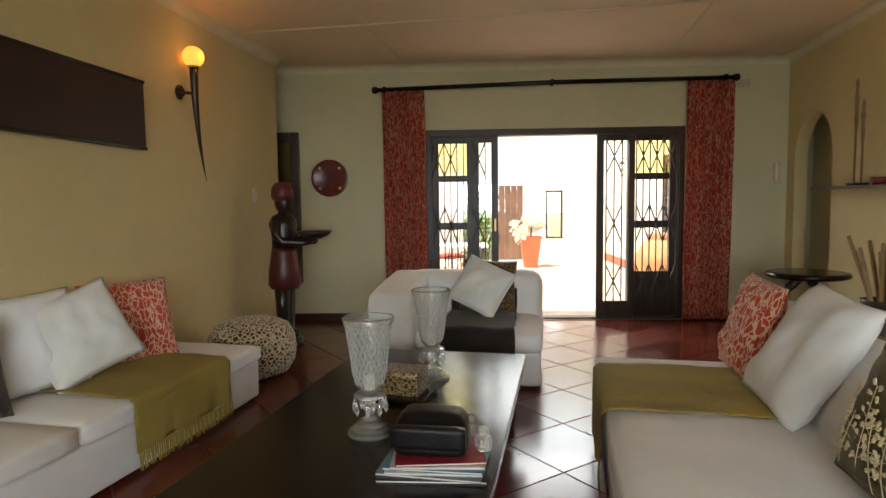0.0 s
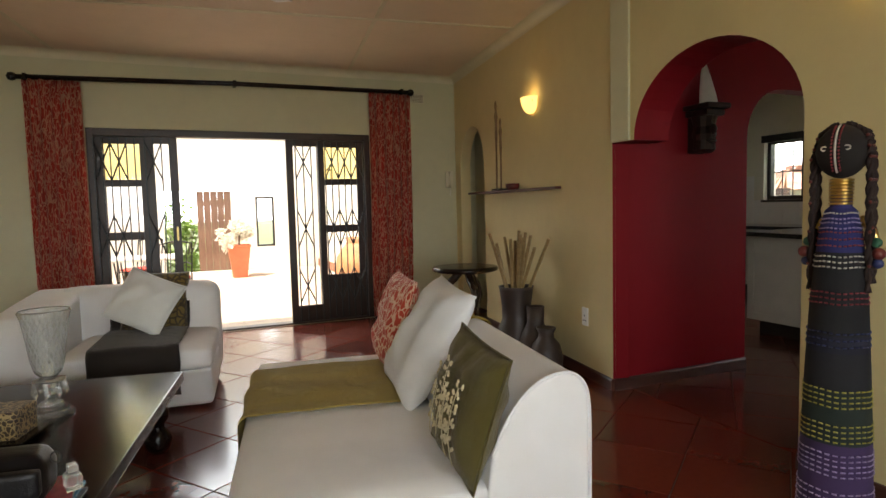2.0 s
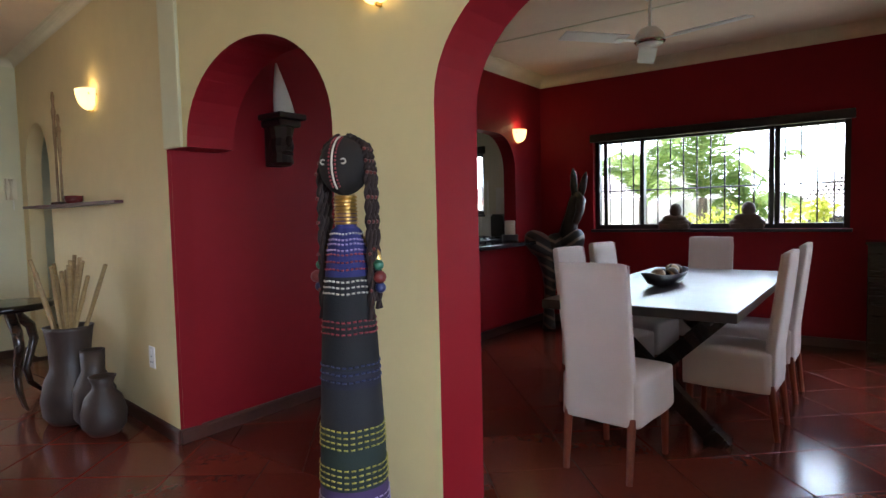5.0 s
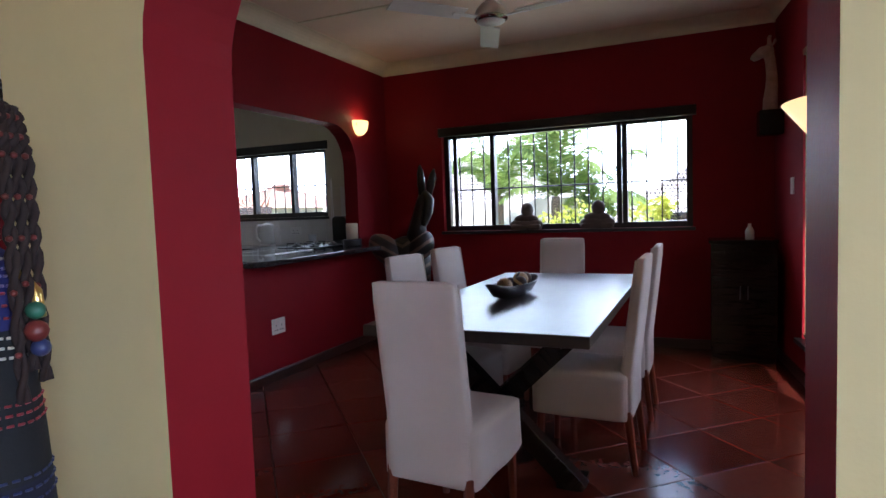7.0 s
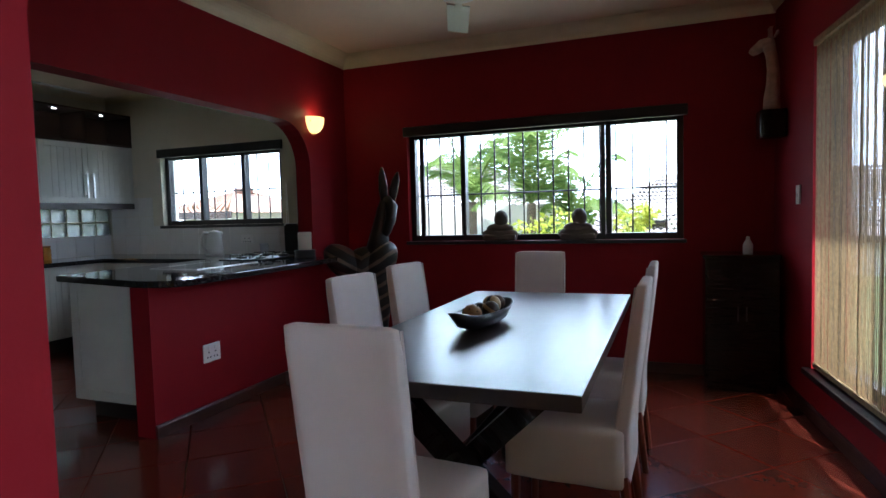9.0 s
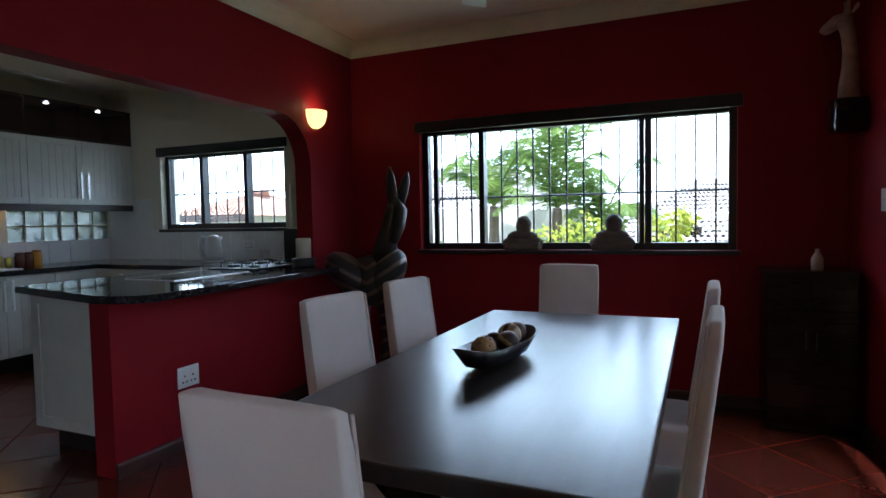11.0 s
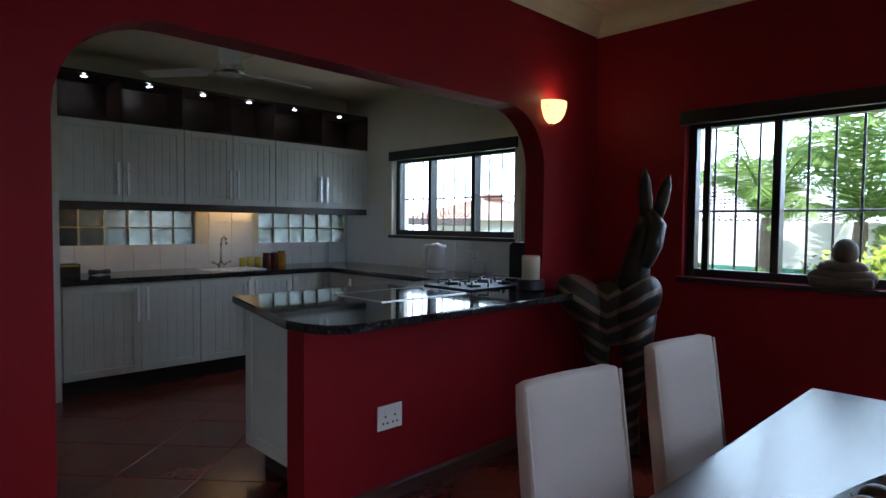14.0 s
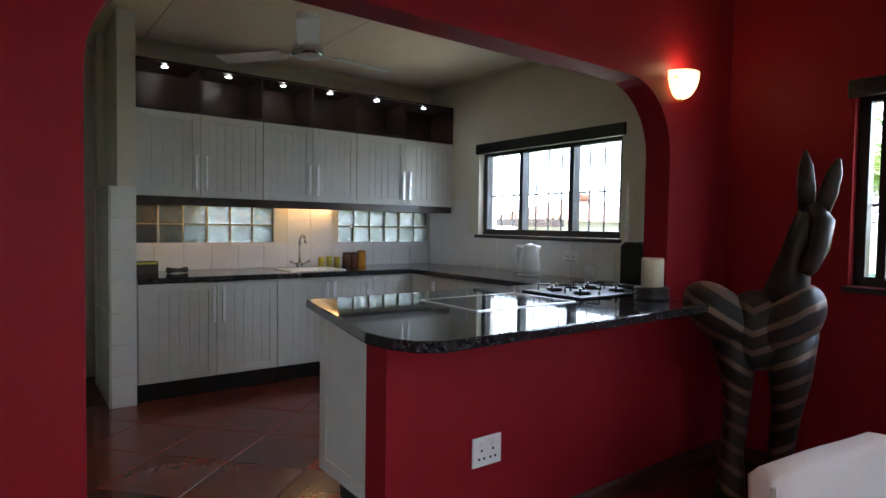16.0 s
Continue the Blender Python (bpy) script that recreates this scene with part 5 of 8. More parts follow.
curtain(-0.96, -0.50, 2.50, 0.02, 1.0)
curtain(2.27, 2.76, 2.545, 0.02, 4.0)

VT = thing("wall_vent", pose(2.865, 6.838, 2.52), "cream louvred air vent high on the wall", "vent")
part("frame", boxes(((-0.09, -0.012, -0.055), (0.09, 0, -0.045)), ((-0.09, -0.012, 0.045), (0.09, 0, 0.055)), ((-0.09, -0.012, -0.045), (-0.08, 0, 0.045)), ((0.08, -0.012, -0.045), (0.09, 0, 0.045)), bevel=0.002), CORNICE, VT)
part("backing", boxes(((-0.08, -0.003, -0.045), (0.08, -0.001, 0.045))), BLACK_METAL, VT)
for i in range(5):
    part("slat", boxes(((-0.08, -0.010, -0.038 + 0.0175 * i), (0.08, -0.003, -0.031 + 0.0175 * i)), bevel=0.001), CORNICE, VT)
for i in range(7):
    part("bar", boxes(((-0.068 + 0.0215 * i, -0.011, -0.045), (-0.062 + 0.0215 * i, -0.004, 0.045))), CORNICE, VT)
PH = thing("intercom_phone", pose(3.26, 6.838, 1.58), "cream plastic wall intercom with a handset", "intercom")
part("base", boxes(((-0.045, -0.03, -0.10), (0.045, 0, 0.10)), bevel=0.008), CORNICE, PH)
part("handset", tube([(-0.012, -0.045, -0.09), (-0.012, -0.06, -0.04), (-0.012, -0.06, 0.04), (-0.012, -0.045, 0.09)], [0.018, 0.013, 0.013, 0.018], 10), CORNICE, PH, smooth=True)
part("cord", tube([(0.01 + 0.006 * math.sin(i * 1.6), -0.02, -0.09 - 0.008 * i) for i in range(14)], 0.003, 5), WHITE_PLASTIC, PH)

# ---- dining room ----
TABLE_W = DARK_WOOD
TT, ntt, pt = node_mat("worn_dark_tabletop")
v = coords(ntt, (1.0, 9, 9))
g1, g2 = noise_tex(ntt, v, 3, 4, 0.5, 0.6), noise_tex(ntt, coords(ntt), 5, 6, 0.65)
link(ntt, mixed(ntt, 0.5, ramp(ntt, g1, [(0.3, (0.012, 0.007, 0.006)), (0.7, (0.04, 0.024, 0.018))]), ramp(ntt, g2, [(0.35, (0.014, 0.009, 0.008)), (0.7, (0.05, 0.034, 0.028))])), pt.inputs["Base Color"])
mr = ntt.nodes.new("ShaderNodeMapRange")
mr.inputs["To Min"].default_value, mr.inputs["To Max"].default_value = 0.24, 0.36
pt.inputs["Coat Weight"].default_value, pt.inputs["Coat Roughness"].default_value = 0.3, 0.28
link(ntt, g2, mr.inputs["Value"])
link(ntt, mr.outputs["Result"], pt.inputs["Roughness"])
DT = thing("dining_table", pose(4.12, 0.81, 0), "long dark timber dining table on crossed legs", "dining table")
part("tabletop", boxes(((0, 0, 0.722), (2.085, 0.982, 0.772)), bevel=0.006), TT, DT)
part("apron", boxes(((0.22, 0.16, 0.66), (1.87, 0.20, 0.722)), ((0.22, 0.78, 0.66), (1.87, 0.82, 0.722)), bevel=0.003), TABLE_W, DT)
for x in (0.42, 1.66):
    for s in (1, -1):
        lg = part("leg", boxes(((-0.04, -0.045, -0.52), (0.04, 0.045, 0.52)), bevel=0.005), TABLE_W, DT)
        lg.matrix_local = pose(x + 0.041 * s, 0.49, 0.352, 46 * s, 0, 0)
    for y in (0.10, 0.76):
        part("foot", boxes(((x - 0.08, y, 0), (x + 0.08, y + 0.12, 0.03)), bevel=0.004), TABLE_W, DT)
part("stretcher", boxes(((0.42, 0.45, 0.33), (1.66, 0.53, 0.39)), bevel=0.005), TABLE_W, DT)

CHAIR_CLOTH = cloth("white_chair_cover", (0.68, 0.605, 0.57), 700, 4, 0.3)
CHAIR_LEG = wood("red_brown_chair_leg", (0.12, 0.025, 0.012), (0.22, 0.05, 0.022), 0.35, (4, 4, 12))


def dining_chair(m, label):
    """A parson's chair in a loose cover: local -y is the back, the seat towards +y."""
    c = thing("dining_chair", m, label, "dining chair", "covered chairs round the dining table")
    w = 0.185
    bm = soft_box((-w + 0.015, -0.048, 0.26), (w - 0.015, 0.014, 1.015), 0.020, cuts=10, puff=0, seed=2)
    for v in bm.verts:
        f = max(0, (v.co.z - 0.45) / 0.58)
        v.co.y = (v.co.y + 0.017) * (1 - 0.22 * f) - 0.017 - 0.075 * f
        v.co.x *= 1 + 0.06 * max(0, (0.5 - v.co.z))
    part("backrest", bm, CHAIR_CLOTH, c, smooth=True)
    bm = soft_box((-w - 0.01, -0.03, 0.25), (w + 0.01, 0.43, 0.475), 0.022, cuts=10, puff=0.012, seed=6)
    for v in bm.verts:
        k = 1 + 0.10 * max(0, 0.46 - v.co.z) + (0.012 * math.sin(v.co.y * 30) + 0.01 * math.sin(v.co.x * 40)) * max(0, (0.40 - v.co.z) * 4)
        v.co.x *= k
    part("seat", bm, CHAIR_CLOTH, c, smooth=True)
    for x in (-w + 0.002, w - 0.002):
        part("seam", tube([(x * 0.91, 0.031 * (1 - 0.22 * f) - 0.021 - 0.075 * f, 0.45 + 0.58 * f) for f in (0.07, 0.34, 0.6, 0.86, 0.955)], 0.004, 5), CHAIR_CLOTH, c)
    for x in (-w + 0.025, w - 0.025):
        for y0, y1 in ((-0.02, -0.055), (0.39, 0.40)):
            part("leg", tube([(x, y1, 0), (x, y0, 0.30)], [0.016, 0.022], 8), CHAIR_LEG, c)
    return c


one = dining_chair(pose(3.855, 1.35, 0, 0, 0, -94), "white slip-covered dining chair on red-brown legs")
for x, y, rz in ((4.888, 1.895, 173), (5.497, 1.90, 173), (4.87, 0.762, -2), (5.62, 0.752, -1), (6.42, 1.42, 91)):
    copy_thing(one, pose(x, y, 0, 0, 0, rz))

BW = thing("fruit_bowl", pose(5.05, 1.385, 0.772, 0, 0, -10), "long black carved bowl on the dining table", "bowl")
bm = bmesh.new()
rows = []
n = 32
for sc, z, inn in ((0.45, 0.0, 0), (0.75, 0.022, 0), (1.0, 0.075, 0), (0.955, 0.075, 1), (0.72, 0.032, 1), (0.3, 0.018, 1)):
    row = []
    for i in range(n):
        a = 2 * math.pi * i / n
        ca, sa = math.cos(a), math.sin(a)
        rx, ry = 0.262 * sc, 0.086 * sc
        x, y = rx * math.copysign(abs(ca) ** 0.85, ca), ry * math.copysign(abs(sa) ** 0.85, sa)
        row.append(bm.verts.new((x, y, z + (0.022 * abs(ca) ** 4 if z > 0.05 else 0))))
    rows.append(row)
for a, b in zip(rows, rows[1:]):
    for i in range(n):
        bm.faces.new((a[i], a[(i + 1) % n], b[(i + 1) % n], b[i]))
bm.faces.new(rows[0][::-1])
bm.faces.new(rows[-1])
bmesh.ops.recalc_face_normals(bm, faces=bm.faces[:])
part("bowl", bm, plain("black_glazed_wood", (0.012, 0.010, 0.011), 0.3, vary=0.2), BW, smooth=True)
BALLS = [plain("tan_ball", (0.36, 0.22, 0.10), 0.5, vary=0.25, scale=30), plain("brown_ball", (0.10, 0.045, 0.022), 0.45, vary=0.3, scale=30), plain("dark_ball", (0.045, 0.022, 0.014), 0.4, vary=0.3, scale=25)]
for i, (x, y, z, r, k) in enumerate(((-0.125, -0.012, 0.072, 0.044, 0), (0.028, -0.027, 0.070, 0.041, 2), (-0.048, 0.024, 0.066, 0.037, 1), (0.108, 0.008, 0.080, 0.045, 0), (0.034, 0.034, 0.068, 0.033, 2), (0.178, 0.012, 0.080, 0.038, 1))):
    o = thing("decorative_ball", BW.matrix_world @ pose(x, y, z, 30 * i, 20 * i, 0), "carved wooden ball lying in the black bowl", "ball", "wooden balls in the bowl")
    bm = bmesh.new()
    bmesh.ops.create_uvsphere(bm, u_segments=24, v_segments=14, radius=r)
    part("ball", bm, BALLS[k], o, smooth=True)
    if i in (1, 3):
        part("band", lathe([(r * 0.985, -0.008), (r * 1.006, -0.006), (r * 1.006, 0.006), (r * 0.985, 0.008)], 24), BALLS[0 if k else 2], o, smooth=True)
    if i == 0:
        bm = bmesh.new()
        for q in range(26):
            zz = 1 - 2 * (q + 0.5) / 26
            a = q * 2.4
            rr = math.sqrt(1 - zz * zz)
            bmesh.ops.create_icosphere(bm, subdivisions=1, radius=0.0035, matrix=pose(r * rr * math.cos(a), r * rr * math.sin(a), r * zz))
        tagged(part("spots", bm, BALLS[2], o), kind="stuff")

# dining room window
FR = plain("black_window_timber", (0.014, 0.012, 0.012), 0.35, vary=0.2, relief=0.05)


def window(name, x, y0, y1, z0, z1, mull, bars, rail_z, label, lintel=0.055):
    """A window in a wall along y: frame, mullions at mull, burglar bars outside, thin panes."""
    o = thing(name, pose(x, 0, 0), label, "window", kind="structure")
    d0, d1 = 0.06, 0.13
    for lo, hi in (((d0, y0, z0), (d1, y0 + 0.05, z1)), ((d0, y1 - 0.05, z0), (d1, y1, z1)), ((d0, y0 + 0.05, z1 - 0.05), (d1, y1 - 0.05, z1)), ((d0, y0 + 0.05, z0), (d1, y1 - 0.05, z0 + 0.05))):
        part("window_frame", bar(lo, hi), FR, o)
    for ym in mull:
        part("mullion", bar((d0 - 0.01, ym - 0.022, z0 + 0.05), (d1 + 0.005, ym + 0.022, z1 - 0.05)), FR, o)
    cuts = [y0 + 0.05] + [q for m in mull for q in (m - 0.022, m + 0.022)] + [y1 - 0.05]
    for a, b in zip(cuts[::2], cuts[1::2]):
        g = part("pane", boxes(((d0 + 0.03, a, z0 + 0.045), (d0 + 0.034, b, z1 - 0.045))), PANE, o)
        g.visible_shadow = False
    part("window_sill", boxes(((-0.03, y0 - 0.02, z0 - 0.03), (0.2, y1 + 0.02, z0 - 0.001)), bevel=0.004), FR, o)
    part("window_lintel", boxes(((-0.022, y0 - 0.03, z1 - 0.03), (0.02, y1 + 0.03, z1 + lintel)), bevel=0.006), FR, o)
    for k in range(bars):
        yb = y0 + 0.06 + (y1 - y0 - 0.12) * (k + 0.5) / bars
        part("burglar_bar", tube([(0.17, yb, z0 + 0.0), (0.17, yb, z1)], 0.0075, 6), BLACK_METAL, o)
    part("burglar_rail", tube([(0.165, y0, rail_z), (0.165, y1, rail_z)], 0.0075, 6), BLACK_METAL, o)
    return o


window("window_1", 7.37, 0.49, 2.80, 1.05, 2.02, (1.05, 2.29), 17, 1.46, "wide black timber window with burglar bars in the crimson wall")
part("casement", boxes(((0.045, 1.075, 1.09), (0.075, 1.11, 1.98)), ((0.045, 2.66, 1.09), (0.075, 2.70, 1.98)), bevel=0.003), FR, bpy.data.objects["window_1"])
STONE = plain("mottled_carved_stone", (0.085, 0.062, 0.042), 0.6, vary=0.3, scale=14, fine=80, relief=0.3)
for yy, lab in ((1.95, "small carved stone bust on the window sill"), (1.29, "small carved stone bust on the window sill")):
    bm = bmesh.new()
    bmesh.ops.create_icosphere(bm, subdivisions=3, radius=1, matrix=pose(0, 0, 0.045) @ Matrix.Diagonal((0.055, 0.135, 0.06, 1)))
    bmesh.ops.create_icosphere(bm, subdivisions=3, radius=1, matrix=pose(0, 0, 0.09) @ Matrix.Diagonal((0.05, 0.10, 0.045, 1)))
    bmesh.ops.create_icosphere(bm, subdivisions=3, radius=1, matrix=pose(0, -0.01, 0.165) @ Matrix.Diagonal((0.055, 0.052, 0.066, 1)))
    box(bm, (-0.055, -0.12, 0), (0.055, 0.12, 0.05), 0.015)
    b = part("stone_bust", bm, STONE, smooth=True)
    b.matrix_world = pose(7.375, yy, 1.05, 0, 0, 4) @ Matrix.Diagonal((1.0, 1.18, 1.12, 1))
    tagged(b, lab, "sculpture", "pair of stone busts")

# double socket, switch, corner cabinet and bottle
switch_plate(pose(5.53, 3.43, 0.415), "white plastic double wall socket on the crimson wall", 0.15, 0.12, 2, True, "wall_socket", "socket")
SU = Vector((4.17, 0.41, 0)).normalized()
SO = Vector((-SU.y, SU.x, 0))
S_TURN = math.degrees(math.atan2(SU.y, SU.x)) + 180


def south_at(u, z, out):
    return Vector((3.2, -0.53, z)) + SU * u + SO * out


switch_plate(Matrix.Translation(south_at(3.62, 1.35, 0)) @ pose(0, 0, 0, 0, 0, S_TURN), "white plastic light switch on the crimson wall")
CB = thing("corner_cabinet", pose(6.97, -0.10, 0, 0, 0, 0), "low black wooden cabinet in the corner", "cabinet")
part("body", boxes(((0.0, 0.0, 0.06), (0.36, 0.46, 0.93)), bevel=0.004), DARK_WOOD, CB)
part("top", boxes(((-0.02, -0.005, 0.93), (0.375, 0.475, 0.955)), bevel=0.004), DARK_WOOD, CB)
part("plinth", boxes(((0.02, 0.01, 0.0), (0.35, 0.45, 0.06))), DARK_WOOD, CB)
for y in (0.012, 0.235):
    dd = part("door", boxes(((-0.016, y, 0.08), (-0.001, y + 0.213, 0.915)), bevel=0.003), DARK_WOOD, CB)
    part("handle", tube([(-0.03, y + (0.19 if y < 0.1 else 0.02), 0.5), (-0.03, y + (0.19 if y < 0.1 else 0.02), 0.6)], 0.005, 6), BLACK_METAL, dd)
BT = thing("glass_bottle", pose(7.1, 0.08, 0.955), "small clear glass bottle on the black cabinet", "bottle")
part("body", lathe([(0, 0), (0.032, 0), (0.034, 0.06), (0.02, 0.09), (0.012, 0.10), (0.013, 0.12), (0, 0.12)], 20), plain("frosted_bottle", (0.5, 0.42, 0.40), 0.25), BT, smooth=True)

GI = thing("giraffe_bust", pose(7.10, -0.146, 0.82, 0, 0, -84.4) @ Matrix.Diagonal((0.85, 0.82, 0.68, 1)), "carved pale giraffe head on a dark wall block", "wall carving")
bm = bmesh.new()
tube([(-0.10, 0, 1.62), (-0.10, 0.01, 1.75), (-0.085, 0.03, 1.90), (-0.08, 0.05, 2.05), (-0.09, 0.065, 2.20), (-0.11, 0.07, 2.30)], [0.066, 0.060, 0.052, 0.046, 0.044, 0.048], 14, bm)
tube([(-0.08, 0.06, 2.33), (-0.14, 0.10, 2.32), (-0.20, 0.16, 2.27), (-0.215, 0.175, 2.255)], [0.055, 0.058, 0.042, 0.028], 12, bm)
for y in (0.03, 0.09):
    tube([(-0.10, y, 2.36), (-0.10, y, 2.45), (-0.10, y, 2.47)], [0.014, 0.011, 0.016], 8, bm)
for s in (1, -1):
    tube([(-0.08, 0.06 + s * 0.04, 2.36), (-0.07, 0.06 + s * 0.10, 2.39), (-0.07, 0.06 + s * 0.135, 2.40)], [0.012, 0.024, 0.004], 8, bm, flat=0.5)
part("neck_and_head", bm, plain("pale_giraffe_wood", (0.42, 0.27, 0.22), 0.55, vary=0.25, scale=14), GI, smooth=True)
bm = boxes(((-0.20, -0.085, 1.36), (-0.002, 0.09, 1.64)), bevel=0.02)
part("block", bm, DARK_WOOD, GI)

# striped zebra carving in the corner, one plain body
ZB, ntz, pz = node_mat("striped_carved_wood")
tcz = ntz.nodes.new("ShaderNodeTexCoord")
sz = ntz.nodes.new("ShaderNodeSeparateXYZ")
link(ntz, tcz.outputs["Object"], sz.inputs[0])
ab = ntz.nodes.new("ShaderNodeMath")
ab.operation = "ABSOLUTE"
link(ntz, sz.outputs["X"], ab.inputs[0])
ma = ntz.nodes.new("ShaderNodeMath")
ma.operation = "MULTIPLY_ADD"
ma.inputs[1].default_value = -0.55
link(ntz, ab.outputs[0], ma.inputs[0])
link(ntz, sz.outputs["Z"], ma.inputs[2])
nz = noise_tex(ntz, tcz.outputs["Object"], 4, 3)
mb = ntz.nodes.new("ShaderNodeMath")
mb.operation = "MULTIPLY_ADD"
mb.inputs[1].default_value = 0.07
link(ntz, nz, mb.inputs[0])
link(ntz, ma.outputs[0], mb.inputs[2])
mc = ntz.nodes.new("ShaderNodeMath")
mc.operation = "MULTIPLY"
mc.inputs[1].default_value = 2 * math.pi / 0.105
link(ntz, mb.outputs[0], mc.inputs[0])
md = ntz.nodes.new("ShaderNodeMath")
md.operation = "SINE"
link(ntz, mc.outputs[0], md.inputs[0])
link(ntz, ramp(ntz, md.outputs[0], [(0.46, (0.010, 0.009, 0.009)), (0.66, (0.135, 0.090, 0.064))]), pz.inputs["Base Color"])
pz.inputs["Roughness"].default_value = 0.4
bump(ntz, pz, noise_tex(ntz, tcz.outputs["Object"], 30, 4), 0.25, 0.006)
bm = bmesh.new()
for c, tilt, r in (((-0.150, 0.0, 0.895), -48, (0.125, 0.145, 0.205)), ((0.155, 0.0, 0.89), 32, (0.125, 0.15, 0.20))):
    bmesh.ops.create_icosphere(bm, subdivisions=4, radius=1, matrix=pose(*c, 0, tilt, 0) @ Matrix.Diagonal((*r, 1)))
bmesh.ops.create_icosphere(bm, subdivisions=3, radius=1, matrix=pose(0.02, 0.01, 0.83) @ Matrix.Diagonal((0.175, 0.13, 0.20, 1)))
tube([(-0.09, 0.0, 0.84), (-0.065, 0.0, 0.62), (-0.06, 0.01, 0.42), (-0.075, 0.01, 0.22), (-0.075, -0.01, 0.05), (-0.075, -0.02, 0.0)], [0.125, 0.080, 0.060, 0.055, 0.066, 0.072], 16, bm)
tube([(0.16, 0.0, 0.84), (0.165, 0.0, 0.62), (0.155, 0.01, 0.42), (0.135, 0.01, 0.22), (0.135, -0.01, 0.05), (0.135, -0.02, 0.0)], [0.12, 0.092, 0.062, 0.055, 0.066, 0.072], 16, bm)
k0 = len(bm.faces)
tube([(0.13, 0.02, 0.98), (0.15, 0.0, 1.10), (0.170, -0.01, 1.22), (0.195, -0.02, 1.34), (0.215, -0.03, 1.41)], [0.105, 0.085, 0.064, 0.054, 0.046], 16, bm)
tube([(0.225, -0.02, 1.44), (0.265, -0.05, 1.36), (0.255, -0.08, 1.25), (0.215, -0.09, 1.15), (0.202, -0.09, 1.125)], [0.040, 0.055, 0.045, 0.038, 0.026], 14, bm)
for p0, p1 in (((0.205, -0.03, 1.40), (0.190, -0.03, 1.70)), ((0.262, -0.04, 1.40), (0.325, -0.02, 1.66))):
    a, b = Vector(p0), Vector(p1)
    tube([a, a.lerp(b, 0.4), a.lerp(b, 0.75), b], [0.030, 0.040, 0.032, 0.008], 12, bm, flat=0.45)
for i, f in enumerate(bm.faces):
    f.material_index = 1 if i >= k0 else 0
zb = part("zebra_carving", bm, [ZB, wood("dark_carved_zebra_head", (0.008, 0.006, 0.005), (0.020, 0.014, 0.011), 0.38)], smooth=True)
zb.matrix_world = pose(6.93, 3.05, 0, 0, 0, -65)
tagged(zb, "dark striped carved wooden zebra standing in the corner", "statue")

# garden window on the south side: sill, glass, split-bamboo blinds
GWN = thing("window_2", Matrix.Identity(4), "tall window with split-bamboo blinds in the crimson wall", "window", kind="structure")


def south_box(u0, u1, z0, z1, o0, o1, bevel=0.003):
    bm = boxes(((u0, o0, z0), (u1, o1, z1)), bevel=bevel)
    bmesh.ops.transform(bm, matrix=Matrix(((SU.x, SO.x, 0, 3.2), (SU.y, SO.y, 0, -0.53), (0, 0, 1, 0), (0, 0, 0, 1))), verts=bm.verts[:])
    return bm


for u0, u1, z0, z1 in ((0.9, 0.96, 0.30, 2.22), (3.30, 3.36, 0.30, 2.22), (0.96, 3.30, 2.16, 2.22), (0.96, 3.30, 0.30, 0.36), (2.10, 2.16, 0.36, 2.16)):
    part("window_frame", south_box(u0, u1, z0, z1, -0.16, -0.10), FR, GWN)
for u0, u1 in ((0.96, 2.10), (2.16, 3.30)):
    g = part("pane", south_box(u0, u1, 0.36, 2.16, -0.132, -0.128, 0), PANE, GWN)
    g.visible_shadow = False
part("window_sill", south_box(0.86, 3.40, 0.265, 0.30, -0.10, 0.045, 0.006), FR, GWN)
SLAT = plain("split_bamboo", (0.27, 0.185, 0.085), 0.6, vary=0.35, scale=40)
for u0, u1 in ((0.93, 2.03), (2.05, 3.34)):
    bl = thing("bamboo_blind", Matrix.Identity(4), "split-bamboo roll blind let down before the window", "blind", "bamboo blinds")
    part("head_rail", south_box(u0, u1, 2.20, 2.24, -0.03, 0.01), SLAT, bl)
    bm = bmesh.new()
    n = int((u1 - u0) / 0.0165)
    for i in range(n):
        u = u0 + (u1 - u0) * (i + 0.5) / n
        w = 0.0031 + 0.0018 * noise.noise(Vector((i * 0.7, u0, 0)))
        k = noise.noise(Vector((i * 0.37, 5, u0))) * 0.003
        lo = south_at(u - w, 0.34, -0.012 + k)
        box(bm, (0, 0, 0), (2 * w, 0.003, 1.86), m=Matrix(((SU.x, SO.x, 0, lo.x), (SU.y, SO.y, 0, lo.y), (0, 0, 1, lo.z), (0, 0, 0, 1))))
    tagged(part("slats", bm, SLAT, bl), kind="stuff")
    for i in range(5):
        u = u0 + (u1 - u0) * (i + 0.5) / 5
        part("cord", tube([south_at(u, 0.34, -0.004), south_at(u, 2.2, -0.004)], 0.003, 5), SLAT, bl)
    part("foot_rail", south_box(u0, u1, 0.315, 0.345, -0.02, 0.0), SLAT, bl)

